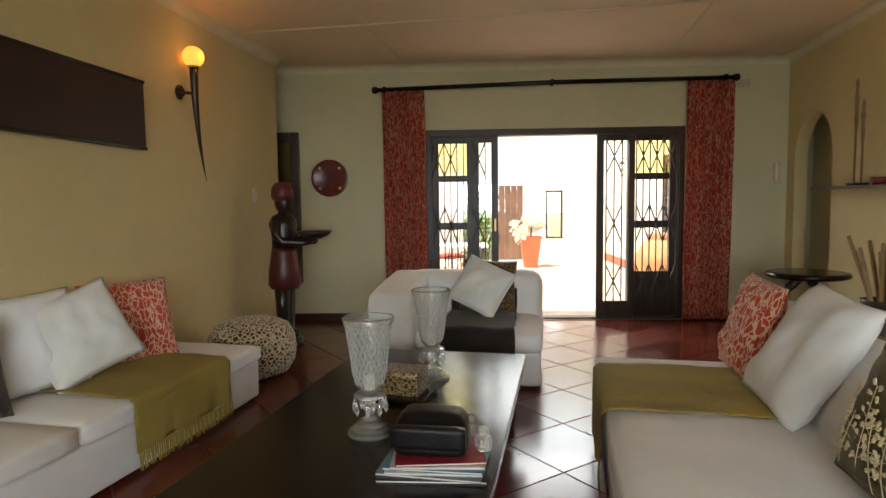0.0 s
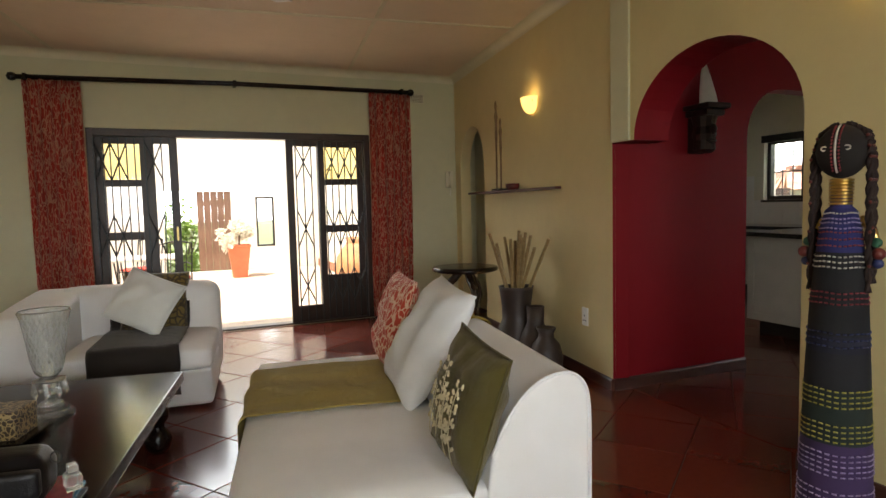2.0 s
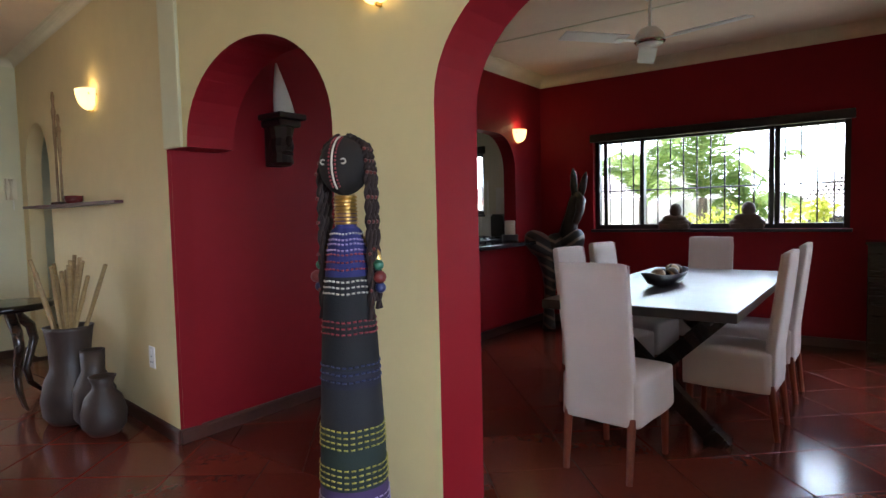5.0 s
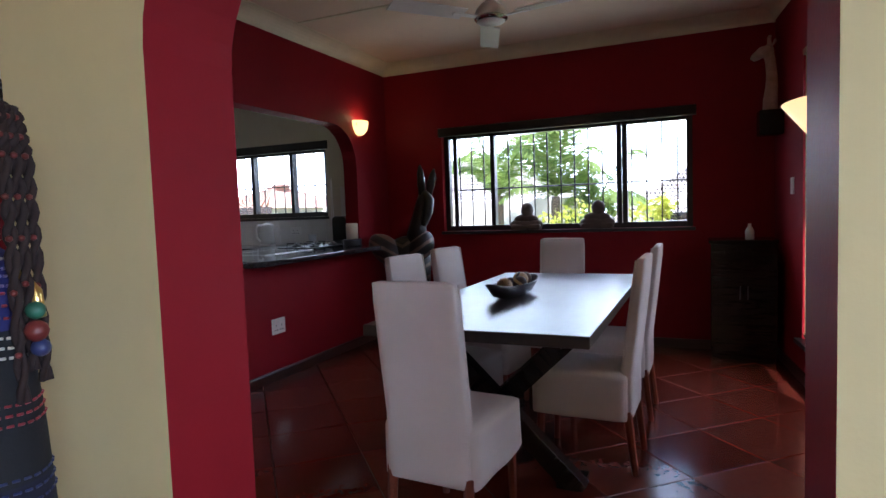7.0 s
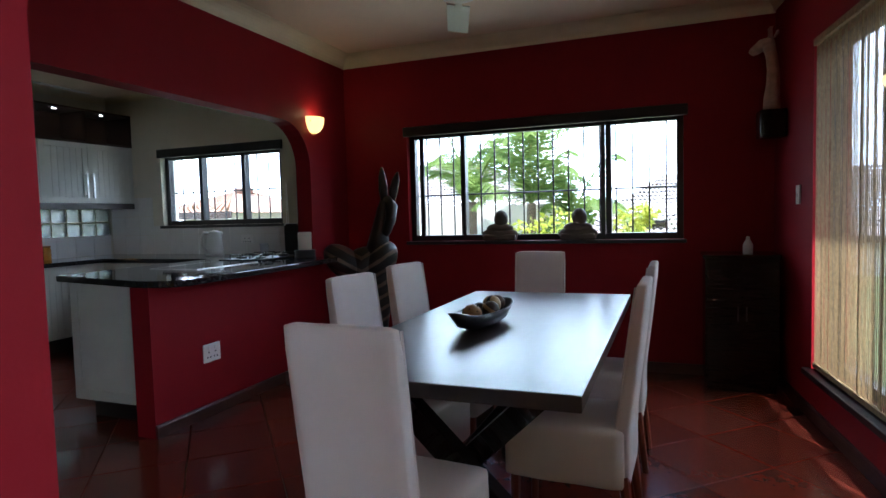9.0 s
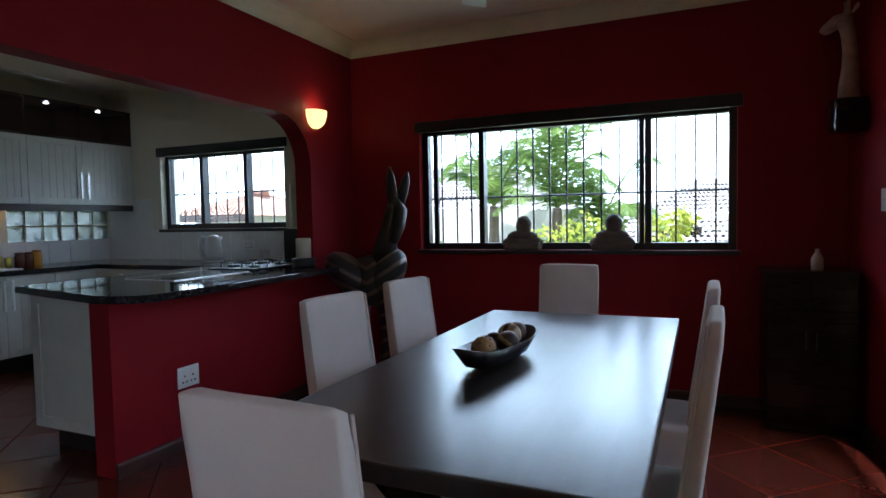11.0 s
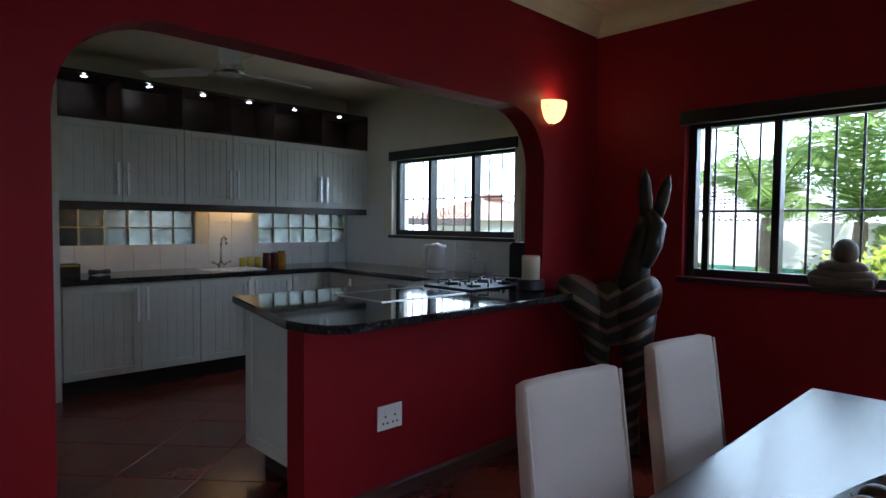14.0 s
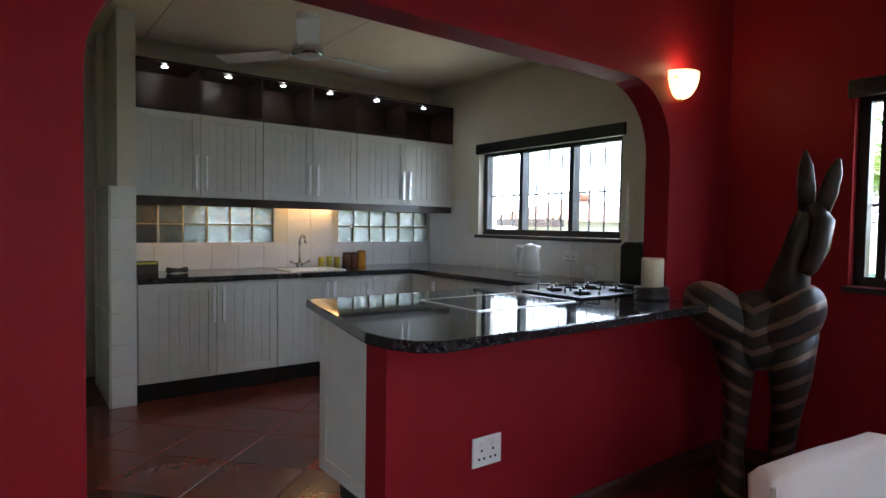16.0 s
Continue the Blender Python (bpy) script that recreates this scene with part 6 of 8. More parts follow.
# floor lamp with a flared parchment shade
FLP = thing("floor_lamp", pose(3.73, -0.012, 0), "wicker floor lamp with a lit flared parchment shade", "floor lamp")
part("base", lathe([(0, 0), (0.13, 0), (0.13, 0.02), (0.05, 0.05), (0, 0.05)], 28), DARK_WOOD, FLP, smooth=True)
part("pole", tube([(0, 0, 0.04), (0, 0, 1.1)], 0.018, 12), DARK_WOOD, FLP)
WICK = wood("brown_wicker", (0.16, 0.075, 0.025), (0.32, 0.17, 0.06), 0.6)
bm = bmesh.new()
for i in range(17):
    z = 1.08 + 0.016 * i
    r = 0.035 + 0.075 * (i / 16)
    tube([((r + 0.004 * (k % 2)) * math.cos(2 * math.pi * k / 28), (r + 0.004 * (k % 2)) * math.sin(2 * math.pi * k / 28), z) for k in range(29)], 0.007, 5, bm, caps=False)
part("wicker_cup", bm, WICK, FLP)
part("shade", lathe([(0.112, 1.345), (0.145, 1.375), (0.195, 1.44), (0.245, 1.505), (0.242, 1.505), (0.192, 1.443), (0.142, 1.378), (0.108, 1.347)], 36), glow("lit_parchment", (1.0, 0.66, 0.27), 0.36), FLP, "glowing parchment shade", smooth=True)
lamp("floor_lamp_bulb", "POINT", pose(3.73, -0.012, 1.42), 0.45, (1.0, 0.68, 0.32), 0.05)

# ---- kitchen ----
# the kitchen's back part is drawn up in its own frame and set into the house by this
KITCHEN_SET = Matrix.Translation((3.85, 1.45, 1.34)) @ Matrix.Scale(1.09, 4) @ Matrix.Translation((-3.85, -1.45, -1.34))
KIT_FLOOR = 1.34 - 1.34 / 1.09
BEFORE_KITCHEN = set(bpy.data.objects)
UNIT = plain("grey_white_unit_paint", (0.60, 0.585, 0.53), 0.4, vary=0.05, relief=0.05)
UNIT_DARK = wood("dark_shelf_veneer", (0.018, 0.008, 0.005), (0.045, 0.02, 0.012), 0.4)
STEEL = plain("brushed_steel", (0.86, 0.86, 0.85), 0.30, 0.35, vary=0.05)
CHROME = plain("polished_chrome", (0.72, 0.72, 0.72), 0.08, 1.0, vary=0.02, relief=0)
TILE_W = plain("white_glazed_tile", (0.74, 0.73, 0.70), 0.16, vary=0.04, relief=0.03)
GRANITE, ntg, pg = node_mat("black_speckled_granite")
vg = coords(ntg)
vo = ntg.nodes.new("ShaderNodeTexVoronoi")
vo.inputs["Scale"].default_value = 130
link(ntg, vg, vo.inputs["Vector"])
c = ramp(ntg, vo.outputs["Distance"], [(0.12, (0.22, 0.19, 0.18)), (0.35, (0.022, 0.020, 0.020))])
link(ntg, mixed(ntg, ramp(ntg, noise_tex(ntg, vg, 60, 5), [(0.45, (0, 0, 0)), (0.62, (1, 1, 1))]), (0.012, 0.011, 0.012), c), pg.inputs["Base Color"])
pg.inputs["Roughness"].default_value = 0.05


def unit_door(parent, x0, x1, z0, z1, handle, m):
    """A tongue-and-groove door: frame, upright boards with open grooves, bar handle. Local front is -y."""
    d = part("door", boxes(((x0, -0.012, z0), (x1, 0, z1)), bevel=0.001), UNIT, parent)
    f = 0.055
    for lo, hi in (((x0, -0.022, z0), (x0 + f, -0.012, z1)), ((x1 - f, -0.022, z0), (x1, -0.012, z1)), ((x0 + f, -0.022, z1 - f), (x1 - f, -0.012, z1)), ((x0 + f, -0.022, z0), (x1 - f, -0.012, z0 + f))):
        part("stile", boxes((lo, hi), bevel=0.0015, seg=1), UNIT, d)
    n = max(3, round((x1 - x0 - 2 * f) / 0.062))
    step = (x1 - x0 - 2 * f) / n
    for i in range(n):
        part("board", boxes(((x0 + f + i * step + 0.002, -0.0165, z0 + f), (x0 + f + (i + 1) * step - 0.002, -0.012, z1 - f)), bevel=0.0012, seg=1), UNIT, d)
    if handle:
        hx, hz0, hz1 = handle
        part("handle", boxes(((hx - 0.010, -0.058, hz0), (hx + 0.010, -0.042, hz1)), ((hx - 0.006, -0.046, hz0 + 0.02), (hx + 0.006, -0.02, hz0 + 0.035)), ((hx - 0.006, -0.046, hz1 - 0.035), (hx + 0.006, -0.02, hz1 - 0.02)), bevel=0.002), STEEL, d, "brushed steel bar handle")
    return d


for x0, xm, x1 in ((4.66, 5.11, 5.57), (5.572, 5.98, 6.38), (6.382, 6.88, 7.41)):
    u = thing("wall_cabinet", pose(0, 6.15, 0), "grey-white tongue-and-groove kitchen wall cabinet", "cabinet", "kitchen wall cabinets")
    part("body", boxes(((x0, 0.001, 1.50), (x1, 0.345, 2.10))), UNIT, u)
    unit_door(u, x0 + 0.002, xm - 0.0015, 1.502, 2.098, (xm - 0.035, 1.55, 1.80), None)
    unit_door(u, xm + 0.0015, x1 - 0.002, 1.502, 2.098, (xm + 0.035, 1.55, 1.80), None)
SHF = thing("display_shelf", pose(0, 6.15, 0), "dark veneered open shelf with small downlights above the cabinets", "shelf")
part("bottom_board", boxes(((4.66, -0.02, 2.102), (7.415, 0.345, 2.122))), UNIT_DARK, SHF)
part("top_board", boxes(((4.66, -0.02, 2.425), (7.415, 0.345, 2.445))), UNIT_DARK, SHF)
part("back_board", boxes(((4.66, 0.325, 2.122), (7.415, 0.345, 2.425))), UNIT_DARK, SHF)
for x in (4.66, 5.10, 5.56, 5.97, 6.37, 6.87, 7.397):
    part("divider", boxes(((x, -0.018, 2.122), (x + 0.018, 0.325, 2.425))), UNIT_DARK, SHF)
SPOT = glow("downlight_lens", (1.0, 0.95, 0.88), 7)
for x in (4.89, 5.34, 5.77, 6.18, 6.63, 7.14):
    o = thing("downlight", pose(x, 6.23, 2.424), "small lit recessed downlight in the open shelf", "downlight", "shelf downlights")
    part("bezel", lathe([(0.022, -0.004), (0.034, -0.004), (0.036, 0.0), (0.022, 0.0)], 20), CHROME, o, smooth=True)
    part("lens", lathe([(0, -0.003), (0.022, -0.003), (0.022, 0.0), (0, 0.0)], 16), SPOT, o)
    lamp("downlight_lamp", "POINT", pose(x, 6.23, 2.414), 0.07, (1.0, 0.9, 0.78), 0.012)
LR = thing("light_rail", pose(0, 6.15, 0), "dark timber pelmet board under the wall cabinets", "pelmet")
part("board", boxes(((4.655, -0.03, 1.44), (7.40, 0.02, 1.50)), ((4.655, 0.02, 1.478), (7.40, 0.34, 1.4985)), bevel=0.002), UNIT_DARK, LR)
UL = thing("under_cabinet_light", pose(6.09, 6.40, 1.478), "warm tube light under the wall cabinets", "light")
part("tube", tube([(-0.26, 0, -0.02), (0.26, 0, -0.02)], 0.012, 10), glow("warm_tube", (1.0, 0.55, 0.18), 1.6), UL)
part("holder", boxes(((-0.28, -0.02, -0.008), (0.28, 0.02, 0.0))), WHITE_PLASTIC, UL)
lamp("tube_light", "AREA", look((6.09, 6.38, 1.45), (6.05, 6.45, 0.9)), 0.13, (1.0, 0.60, 0.24), 0.55, 0.06)
# added warm lamp with no tube, to colour the left glass-block joints
lamp("tube_light_left", "AREA", look((5.2, 6.38, 1.46), (5.2, 6.47, 0.9)), 0.3, (1.0, 0.55, 0.2), 0.9, 0.05)

# glass blocks
RIPPLE = clear_glass("moulded_glass_ripple", (0.96, 0.97, 0.96), 0.02, 1.5)
BLOCK = clear_glass("wavy_glass_block", (0.10, 0.10, 0.09), 0.0, 1.5)
nb = BLOCK.node_tree
bump(nb, nb.nodes["Principled BSDF"], noise_tex(nb, coords(nb), 22, 1, 0.4, 3.0), 0.35, 0.02)
for wi, (a, b, z0, z1) in enumerate((GB1, GB2)):
    w = thing("window_%d" % (3 + wi), pose(0, 6.5, 0), "strip of wavy glass blocks in the kitchen wall", "window", kind="structure")
    n = 6
    sx, sz = (b - a) / n, (z1 - z0) / 2
    joint = plain("block_joint", (0.46, 0.36, 0.22), 0.7)
    for j in range(3):
        part("joint", boxes(((a, 0.02, z0 + j * sz - 0.005), (b, 0.09, z0 + j * sz + 0.005))), joint, w)
    for i in range(n + 1):
        part("joint", boxes(((a + i * sx - 0.006, 0.021, z0), (a + i * sx + 0.006, 0.089, z1))), joint, w)
    for i in range(n):
        for j in range(2):
            gb = part("glass_block", boxes(((a + i * sx + 0.006, 0.012, z0 + j * sz + 0.005), (a + (i + 1) * sx - 0.006, 0.10, z0 + (j + 1) * sz - 0.005)), bevel=0.008), BLOCK, w)
            gb.visible_shadow = False
            bm = bmesh.new()
            for k in range(5):
                e = (k - 2) * 0.030
                pts = []
                for q in range(9):
                    f = -1 + 0.25 * q
                    u, v = 0.066 * f * (1 - 0.22 * abs(e) / 0.06) + e * 0.7, 0.050 * f - e * 0.85 + 0.011 * math.sin(4.2 * f + k + i + 2 * j)
                    pts.append((a + (i + 0.5) * sx + max(-0.074, min(0.074, u if (i + j) % 2 else -u)), 0.012, z0 + (j + 0.5) * sz + max(-0.056, min(0.056, v))))
                tube(pts, [0.006 + 0.006 * math.sin(math.pi * q / 8) for q in range(9)], 8, bm)
            part("ripple", bm, RIPPLE, gb)

# base units, plinths and worktops
WT = 0.945
for x0, xm, x1, hs in ((4.66, 5.16, 5.60, 1), (5.602, 6.02, 6.42, 1), (6.422, 6.60, 6.80, 0)):
    u = thing("base_cabinet", pose(0, 5.92, 0), "grey-white tongue-and-groove kitchen base cabinet", "cabinet", "kitchen base cabinets")
    part("body", boxes(((x0, 0.001, 0.235), (x1, 0.57, 0.904))), UNIT, u)
    part("plinth", boxes(((x0, 0.05, KIT_FLOOR), (x1, 0.08, 0.234))), BLACK_METAL, u)
    if hs:
        unit_door(u, x0 + 0.002, xm - 0.0015, 0.24, 0.898, (xm - 0.025, 0.62, 0.87), None)
        unit_door(u, xm + 0.0015, x1 - 0.002, 0.24, 0.898, (xm + 0.04, 0.62, 0.87), None)
    else:
        unit_door(u, x0 + 0.002, x1 - 0.002, 0.24, 0.898, None, None)
for y0, y1 in ((4.06, 4.62), (4.622, 5.22), (5.222, 5.915)):
    u = thing("base_cabinet", pose(6.83, 0, 0, 0, 0, -90), "grey-white kitchen base cabinet under the window", "cabinet", "kitchen base cabinets")
    part("body", boxes(((-y1, 0.001, 0.235), (-y0, 0.57, 0.904))), UNIT, u)
    part("plinth", boxes(((-y1, 0.05, KIT_FLOOR), (-y0, 0.08, 0.234))), BLACK_METAL, u)
    part("drawer_front", boxes(((-y1 + 0.003, -0.018, 0.72), (-y0 - 0.003, 0, 0.898)), bevel=0.002), UNIT, u)
    unit_door(u, -y1 + 0.003, -y0 - 0.003, 0.24, 0.712, None, None)
    part("handle", boxes((((-y0 - y1) / 2 - 0.012, -0.045, 0.76), ((-y0 - y1) / 2 + 0.012, -0.018, 0.86)), bevel=0.003), STEEL, u)
PEN = thing("peninsula_cabinet", pose(0, 0, 0), "grey-white kitchen cabinet behind the crimson half wall", "cabinet")
part("body", boxes(((5.224, 3.577, 0.14), (6.76, 4.26, 0.910))), UNIT, PEN)
part("plinth", boxes(((5.27, 3.577, 0), (6.76, 4.20, 0.139))), BLACK_METAL, PEN)
ep = part("end_panel", boxes(((5.204, 3.577, 0.13), (5.223, 4.28, 0.912)), bevel=0.002), UNIT, PEN)
for lo, hi in (((5.196, 3.577, 0.13), (5.204, 3.72, 0.912)), ((5.196, 4.215, 0.13), (5.204, 4.28, 0.912)), ((5.196, 3.72, 0.85), (5.204, 4.215, 0.912)), ((5.196, 3.72, 0.13), (5.204, 4.215, 0.195))):
    part("stile", boxes((lo, hi), bevel=0.0015), UNIT, ep)


def worktop(name, outline, z0, z1, label):
    bm = slab(outline, [], z1 - z0, Matrix.Translation((0, 0, z0)))
    edges = [e for e in bm.edges if len(e.link_faces) == 2 and e.calc_face_angle(0) > 0.8 and abs(e.verts[0].co.z - e.verts[1].co.z) < 1e-5]
    bmesh.ops.bevel(bm, geom=edges, offset=0.006, segments=2, profile=0.5, affect="EDGES")
    return tagged(part(name, bm, GRANITE), label, "worktop")


worktop("peninsula_worktop", [(4.95, 3.40), (4.965, 3.28), (5.01, 3.18), (5.09, 3.135), (6.765, 3.17), (6.765, 3.58), (7.735, 3.58), (7.735, 4.05), (7.05, 4.05), (7.05, 4.32), (5.14, 4.32)], 0.915, 0.955, "polished black granite peninsula worktop with a rounded corner")
worktop("back_worktop", [(4.655, 5.88), (6.79, 5.88), (6.79, 3.84), (7.416, 3.84), (7.416, 6.496), (4.655, 6.496)], WT - 0.04, WT, "polished black granite worktop along the kitchen walls")

# wall tiles, one by one
TS = 0.205
tile_me = boxes(((0.0015, -0.006, 0.0015), (TS - 0.0015, 0, TS - 0.0015)), bevel=0.0012, seg=1)
me = bpy.data.meshes.new("wall_tile")
tile_me.to_mesh(me)
tile_me.free()
me.materials.append(TILE_W)
kb, kw, kn = (bpy.data.objects[n] for n in ("wall_kitchen_back", "wall_kitchen_window", "wall_kitchen_nib"))


def lay_tile(wall, m):
    o = new("wall_tile", me)
    o.parent = wall
    o.matrix_local = m


for i in range(13):
    for j in range(3):
        x, z = 4.655 + i * 0.2105, WT + j * TS
        if z + TS > 1.16 and (x + 0.2 > GB1[0] and x < GB1[1] - 0.02 or x + 0.2 > GB2[0] and x < GB2[1] - 0.02):
            if j == 1:
                lay_tile(kb, pose(x, 6.4985, z) @ Matrix.Diagonal((1.02, 1, 0.01 / TS, 1)))
            continue
        lay_tile(kb, pose(x, 6.4985, z) @ Matrix.Diagonal((1.02, 1, 1, 1)))
for i in range(14):
    for j in range(3):
        y, z = 6.49 - i * TS, WT + j * TS
        if z + TS > 1.25 and y - TS < 5.76 and y > 4.18:
            if j == 1:
                lay_tile(kw, pose(7.4185, y, z, 0, 0, -90) @ Matrix.Diagonal((1, 1, 0.48, 1)))
            continue
        lay_tile(kw, pose(7.4185, y, z, 0, 0, -90))
for j in range(7):
    lay_tile(kn, pose(4.502, 5.8985, KIT_FLOOR + j * TS) @ Matrix.Diagonal((0.73, 1, 1, 1)))
    for i in range(3):
        lay_tile(kn, pose(4.4985, 6.495 - i * 0.2, KIT_FLOOR + j * TS, 0, 0, -90))

# sink, tap and things on the worktops
SK2 = thing("sink", pose(5.98, 6.16, WT), "stainless steel sink set in the granite worktop", "sink")
part("rim", boxes(((-0.24, -0.17, 0.0), (0.24, -0.15, 0.008)), ((-0.24, 0.15, 0.0), (0.24, 0.17, 0.008)), ((-0.24, -0.15, 0.0), (-0.22, 0.15, 0.008)), ((0.22, -0.15, 0.0), (0.24, 0.15, 0.008)), bevel=0.003), STEEL, SK2)
part("basin", boxes(((-0.22, -0.15, 0.0005), (0.22, 0.15, 0.0025))), STEEL, SK2)
TP = thing("mixer_tap", pose(5.97, 6.36, WT), "chrome swan-neck mixer tap at the sink", "tap")
part("spout", tube([(0, 0, 0.04), (0, 0, 0.22), (0, -0.02, 0.265), (0, -0.06, 0.285), (0, -0.10, 0.265), (0, -0.115, 0.21)], 0.010, 10), CHROME, TP, smooth=True)
part("body", lathe([(0, 0), (0.026, 0), (0.022, 0.03), (0.017, 0.06), (0, 0.065)], 18), CHROME, TP, smooth=True)
for s in (1, -1):
    part("lever", tube([(s * 0.015, 0, 0.03), (s * 0.06, -0.01, 0.05), (s * 0.085, -0.01, 0.06)], [0.009, 0.007, 0.010], 8), CHROME, TP, smooth=True)
JARS = [((0.52, 0.46, 0.06), 0.085, 0.028), ((0.55, 0.50, 0.10), 0.095, 0.028), ((0.50, 0.42, 0.05), 0.085, 0.028), ((0.10, 0.035, 0.02), 0.11, 0.04), ((0.13, 0.04, 0.02), 0.11, 0.038), ((0.60, 0.26, 0.03), 0.125, 0.04)]
for i, (cc, h, r) in enumerate(JARS):
    o = thing("spice_jar" if i > 2 else "glass_tumbler", pose(6.18 + 0.075 * i + (0.02 if i > 2 else 0), 6.38, WT), ("amber-brown storage jar beside the sink" if i > 2 else "yellowish glass tumbler beside the sink"), "jar" if i > 2 else "glass", "jars by the sink" if i > 2 else "tumblers by the sink")
    part("body", lathe([(0, 0), (r, 0), (r, h * 0.85), (r * 0.85, h * 0.92), (r * 0.85, h), (r * 0.78, h), (0, h * 0.98)] if i > 2 else [(0, 0), (r * 0.8, 0), (r, h), (r * 0.93, h), (r * 0.74, 0.006), (0, 0.006)], 20), plain("amber_jar", cc, 0.2, vary=0.2), o, smooth=True)
    if i > 2:
        part("lid", lathe([(0, h), (r * 0.95, h), (r * 0.95, h + 0.015), (0, h + 0.018)], 20), plain("jar_lid", tuple(q * 0.5 for q in cc), 0.4), o, smooth=True)
o = thing("storage_box", pose(4.76, 6.30, WT), "small dark storage box on the worktop", "box")
part("body", boxes(((-0.09, -0.06, 0), (0.09, 0.06, 0.09)), bevel=0.004), UNIT_DARK, o)
part("label_strip", boxes(((-0.08, -0.0625, 0.07), (0.08, -0.0605, 0.085))), plain("yellow_label", (0.5, 0.45, 0.05), 0.6), o)
o = thing("pepper_mill", pose(4.98, 6.24, WT + 0.024, 0, 90, 20), "black pepper mill lying on the worktop", "pepper mill")
part("body", lathe([(0, -0.08), (0.024, -0.08), (0.016, -0.03), (0.012, 0.0), (0.018, 0.04), (0.022, 0.07), (0, 0.085)], 16), BLACK_METAL, o, smooth=True)
KT = thing("kettle", pose(7.20, 4.86, WT, 0, 0, 160), "white plastic cordless kettle on its base", "kettle")
part("base", lathe([(0, 0), (0.085, 0), (0.085, 0.018), (0, 0.022)], 28), WHITE_PLASTIC, KT, smooth=True)
part("body", lathe([(0, 0.022), (0.078, 0.022), (0.082, 0.06), (0.072, 0.16), (0.060, 0.225), (0.055, 0.24), (0, 0.255)], 32), WHITE_PLASTIC, KT, smooth=True)
part("handle", tube([(0.055, 0, 0.225), (0.105, 0, 0.235), (0.13, 0, 0.19), (0.122, 0, 0.10), (0.085, 0, 0.06)], [0.012, 0.013, 0.013, 0.012, 0.011], 10), WHITE_PLASTIC, KT, smooth=True)
part("spout", tube([(-0.055, 0, 0.19), (-0.082, 0, 0.235)], [0.024, 0.012], 10), WHITE_PLASTIC, KT, smooth=True)
switch_plate(pose(7.41, 4.63, 1.10, 0, 0, -90), "white double wall socket above the worktop", 0.14, 0.085, 2, True, "wall_socket", "socket")
HOB = thing("gas_hob", pose(6.62, 3.84, 0.955), "black gas hob with cast iron pan stands", "hob")
part("plate", boxes(((-0.30, -0.22, 0), (0.30, 0.21, 0.010)), bevel=0.003), plain("black_enamel", (0.010, 0.010, 0.011), 0.55, vary=0.1, spec=0.2), HOB)
for x in (-0.15, 0.15):
    for y in (-0.10, 0.10):
        part("burner", lathe([(0, 0.010), (0.045, 0.010), (0.045, 0.022), (0.03, 0.028), (0, 0.028)], 18, at=(x, y, 0)), BLACK_METAL, HOB, smooth=True)
        for k in range(4):
            a = k * math.pi / 2 + 0.6
            part("pan_stand", tube([(x + 0.09 * math.cos(a), y + 0.09 * math.sin(a), 0.010), (x + 0.09 * math.cos(a), y + 0.09 * math.sin(a), 0.042), (x + 0.025 * math.cos(a), y + 0.025 * math.sin(a), 0.042)], 0.006, 5), BLACK_METAL, HOB)
CH = thing("ceramic_hob", pose(5.92, 3.80, 0.9555), "flush black glass hob in the granite worktop", "hob")
part("glass", boxes(((-0.32, -0.22, 0), (0.30, 0.20, 0.004)), bevel=0.0015), plain("black_glass", (0.008, 0.008, 0.009), 0.03, vary=0.02, relief=0), CH)
part("trim", boxes(((-0.325, -0.225, 0), (-0.32, 0.205, 0.005)), ((0.30, -0.225, 0), (0.305, 0.205, 0.005)), ((-0.32, -0.225, 0), (0.30, -0.22, 0.005)), ((-0.32, 0.20, 0), (0.30, 0.205, 0.005))), STEEL, CH)
CM = thing("coffee_machine", pose(7.02, 3.82, 0.955, 0, 0, 0), "black rounded coffee machine on the worktop", "coffee machine")
part("body", extrude_profile([(-0.09, 0.0), (-0.09, 0.20), (-0.075, 0.26), (-0.04, 0.285), (0.06, 0.285), (0.09, 0.26), (0.09, 0.0)], 0.18, 0.012), BLACK_METAL, CM)
part("drip_tray", boxes(((-0.07, -0.07, 0.0), (0.0, 0.07, 0.03)), bevel=0.005), BLACK_METAL, CM)
CD = thing("candle_stand", pose(6.69, 3.46, 0.955), "thick ivory pillar candle on a black ridged stand", "candle")
part("stand", lathe([(0, 0), (0.085, 0), (0.09, 0.012), (0.08, 0.02), (0.09, 0.032), (0.08, 0.042), (0.092, 0.055), (0.08, 0.066), (0, 0.066)], 28), BLACK_METAL, CD, smooth=True)
part("candle", lathe([(0, 0.066), (0.056, 0.066), (0.057, 0.20), (0.053, 0.215), (0.045, 0.208), (0, 0.205)], 28), WAX, CD, smooth=True)
part("wick", tube([(0, 0, 0.205), (0.002, 0, 0.222)], 0.0015, 5), BLACK_METAL, CD)
GC = thing("glass_cup", pose(7.12, 4.20, WT), "clear glass cup on the worktop", "cup")
part("body", lathe([(0, 0), (0.035, 0), (0.04, 0.12), (0.037, 0.12), (0.032, 0.006), (0, 0.006)], 20), plain("frosted_cup", (0.6, 0.64, 0.68), 0.2), GC, smooth=True)
window("window_5", 7.42, 4.20, 5.74, 1.25, 2.0, (4.70, 5.25), 10, 1.60, "black timber kitchen window with burglar bars", 0.06)
UT = thing("hanging_tongs", pose(7.41, 4.13, 1.22), "steel tongs hung on a hook beside the window", "utensil")
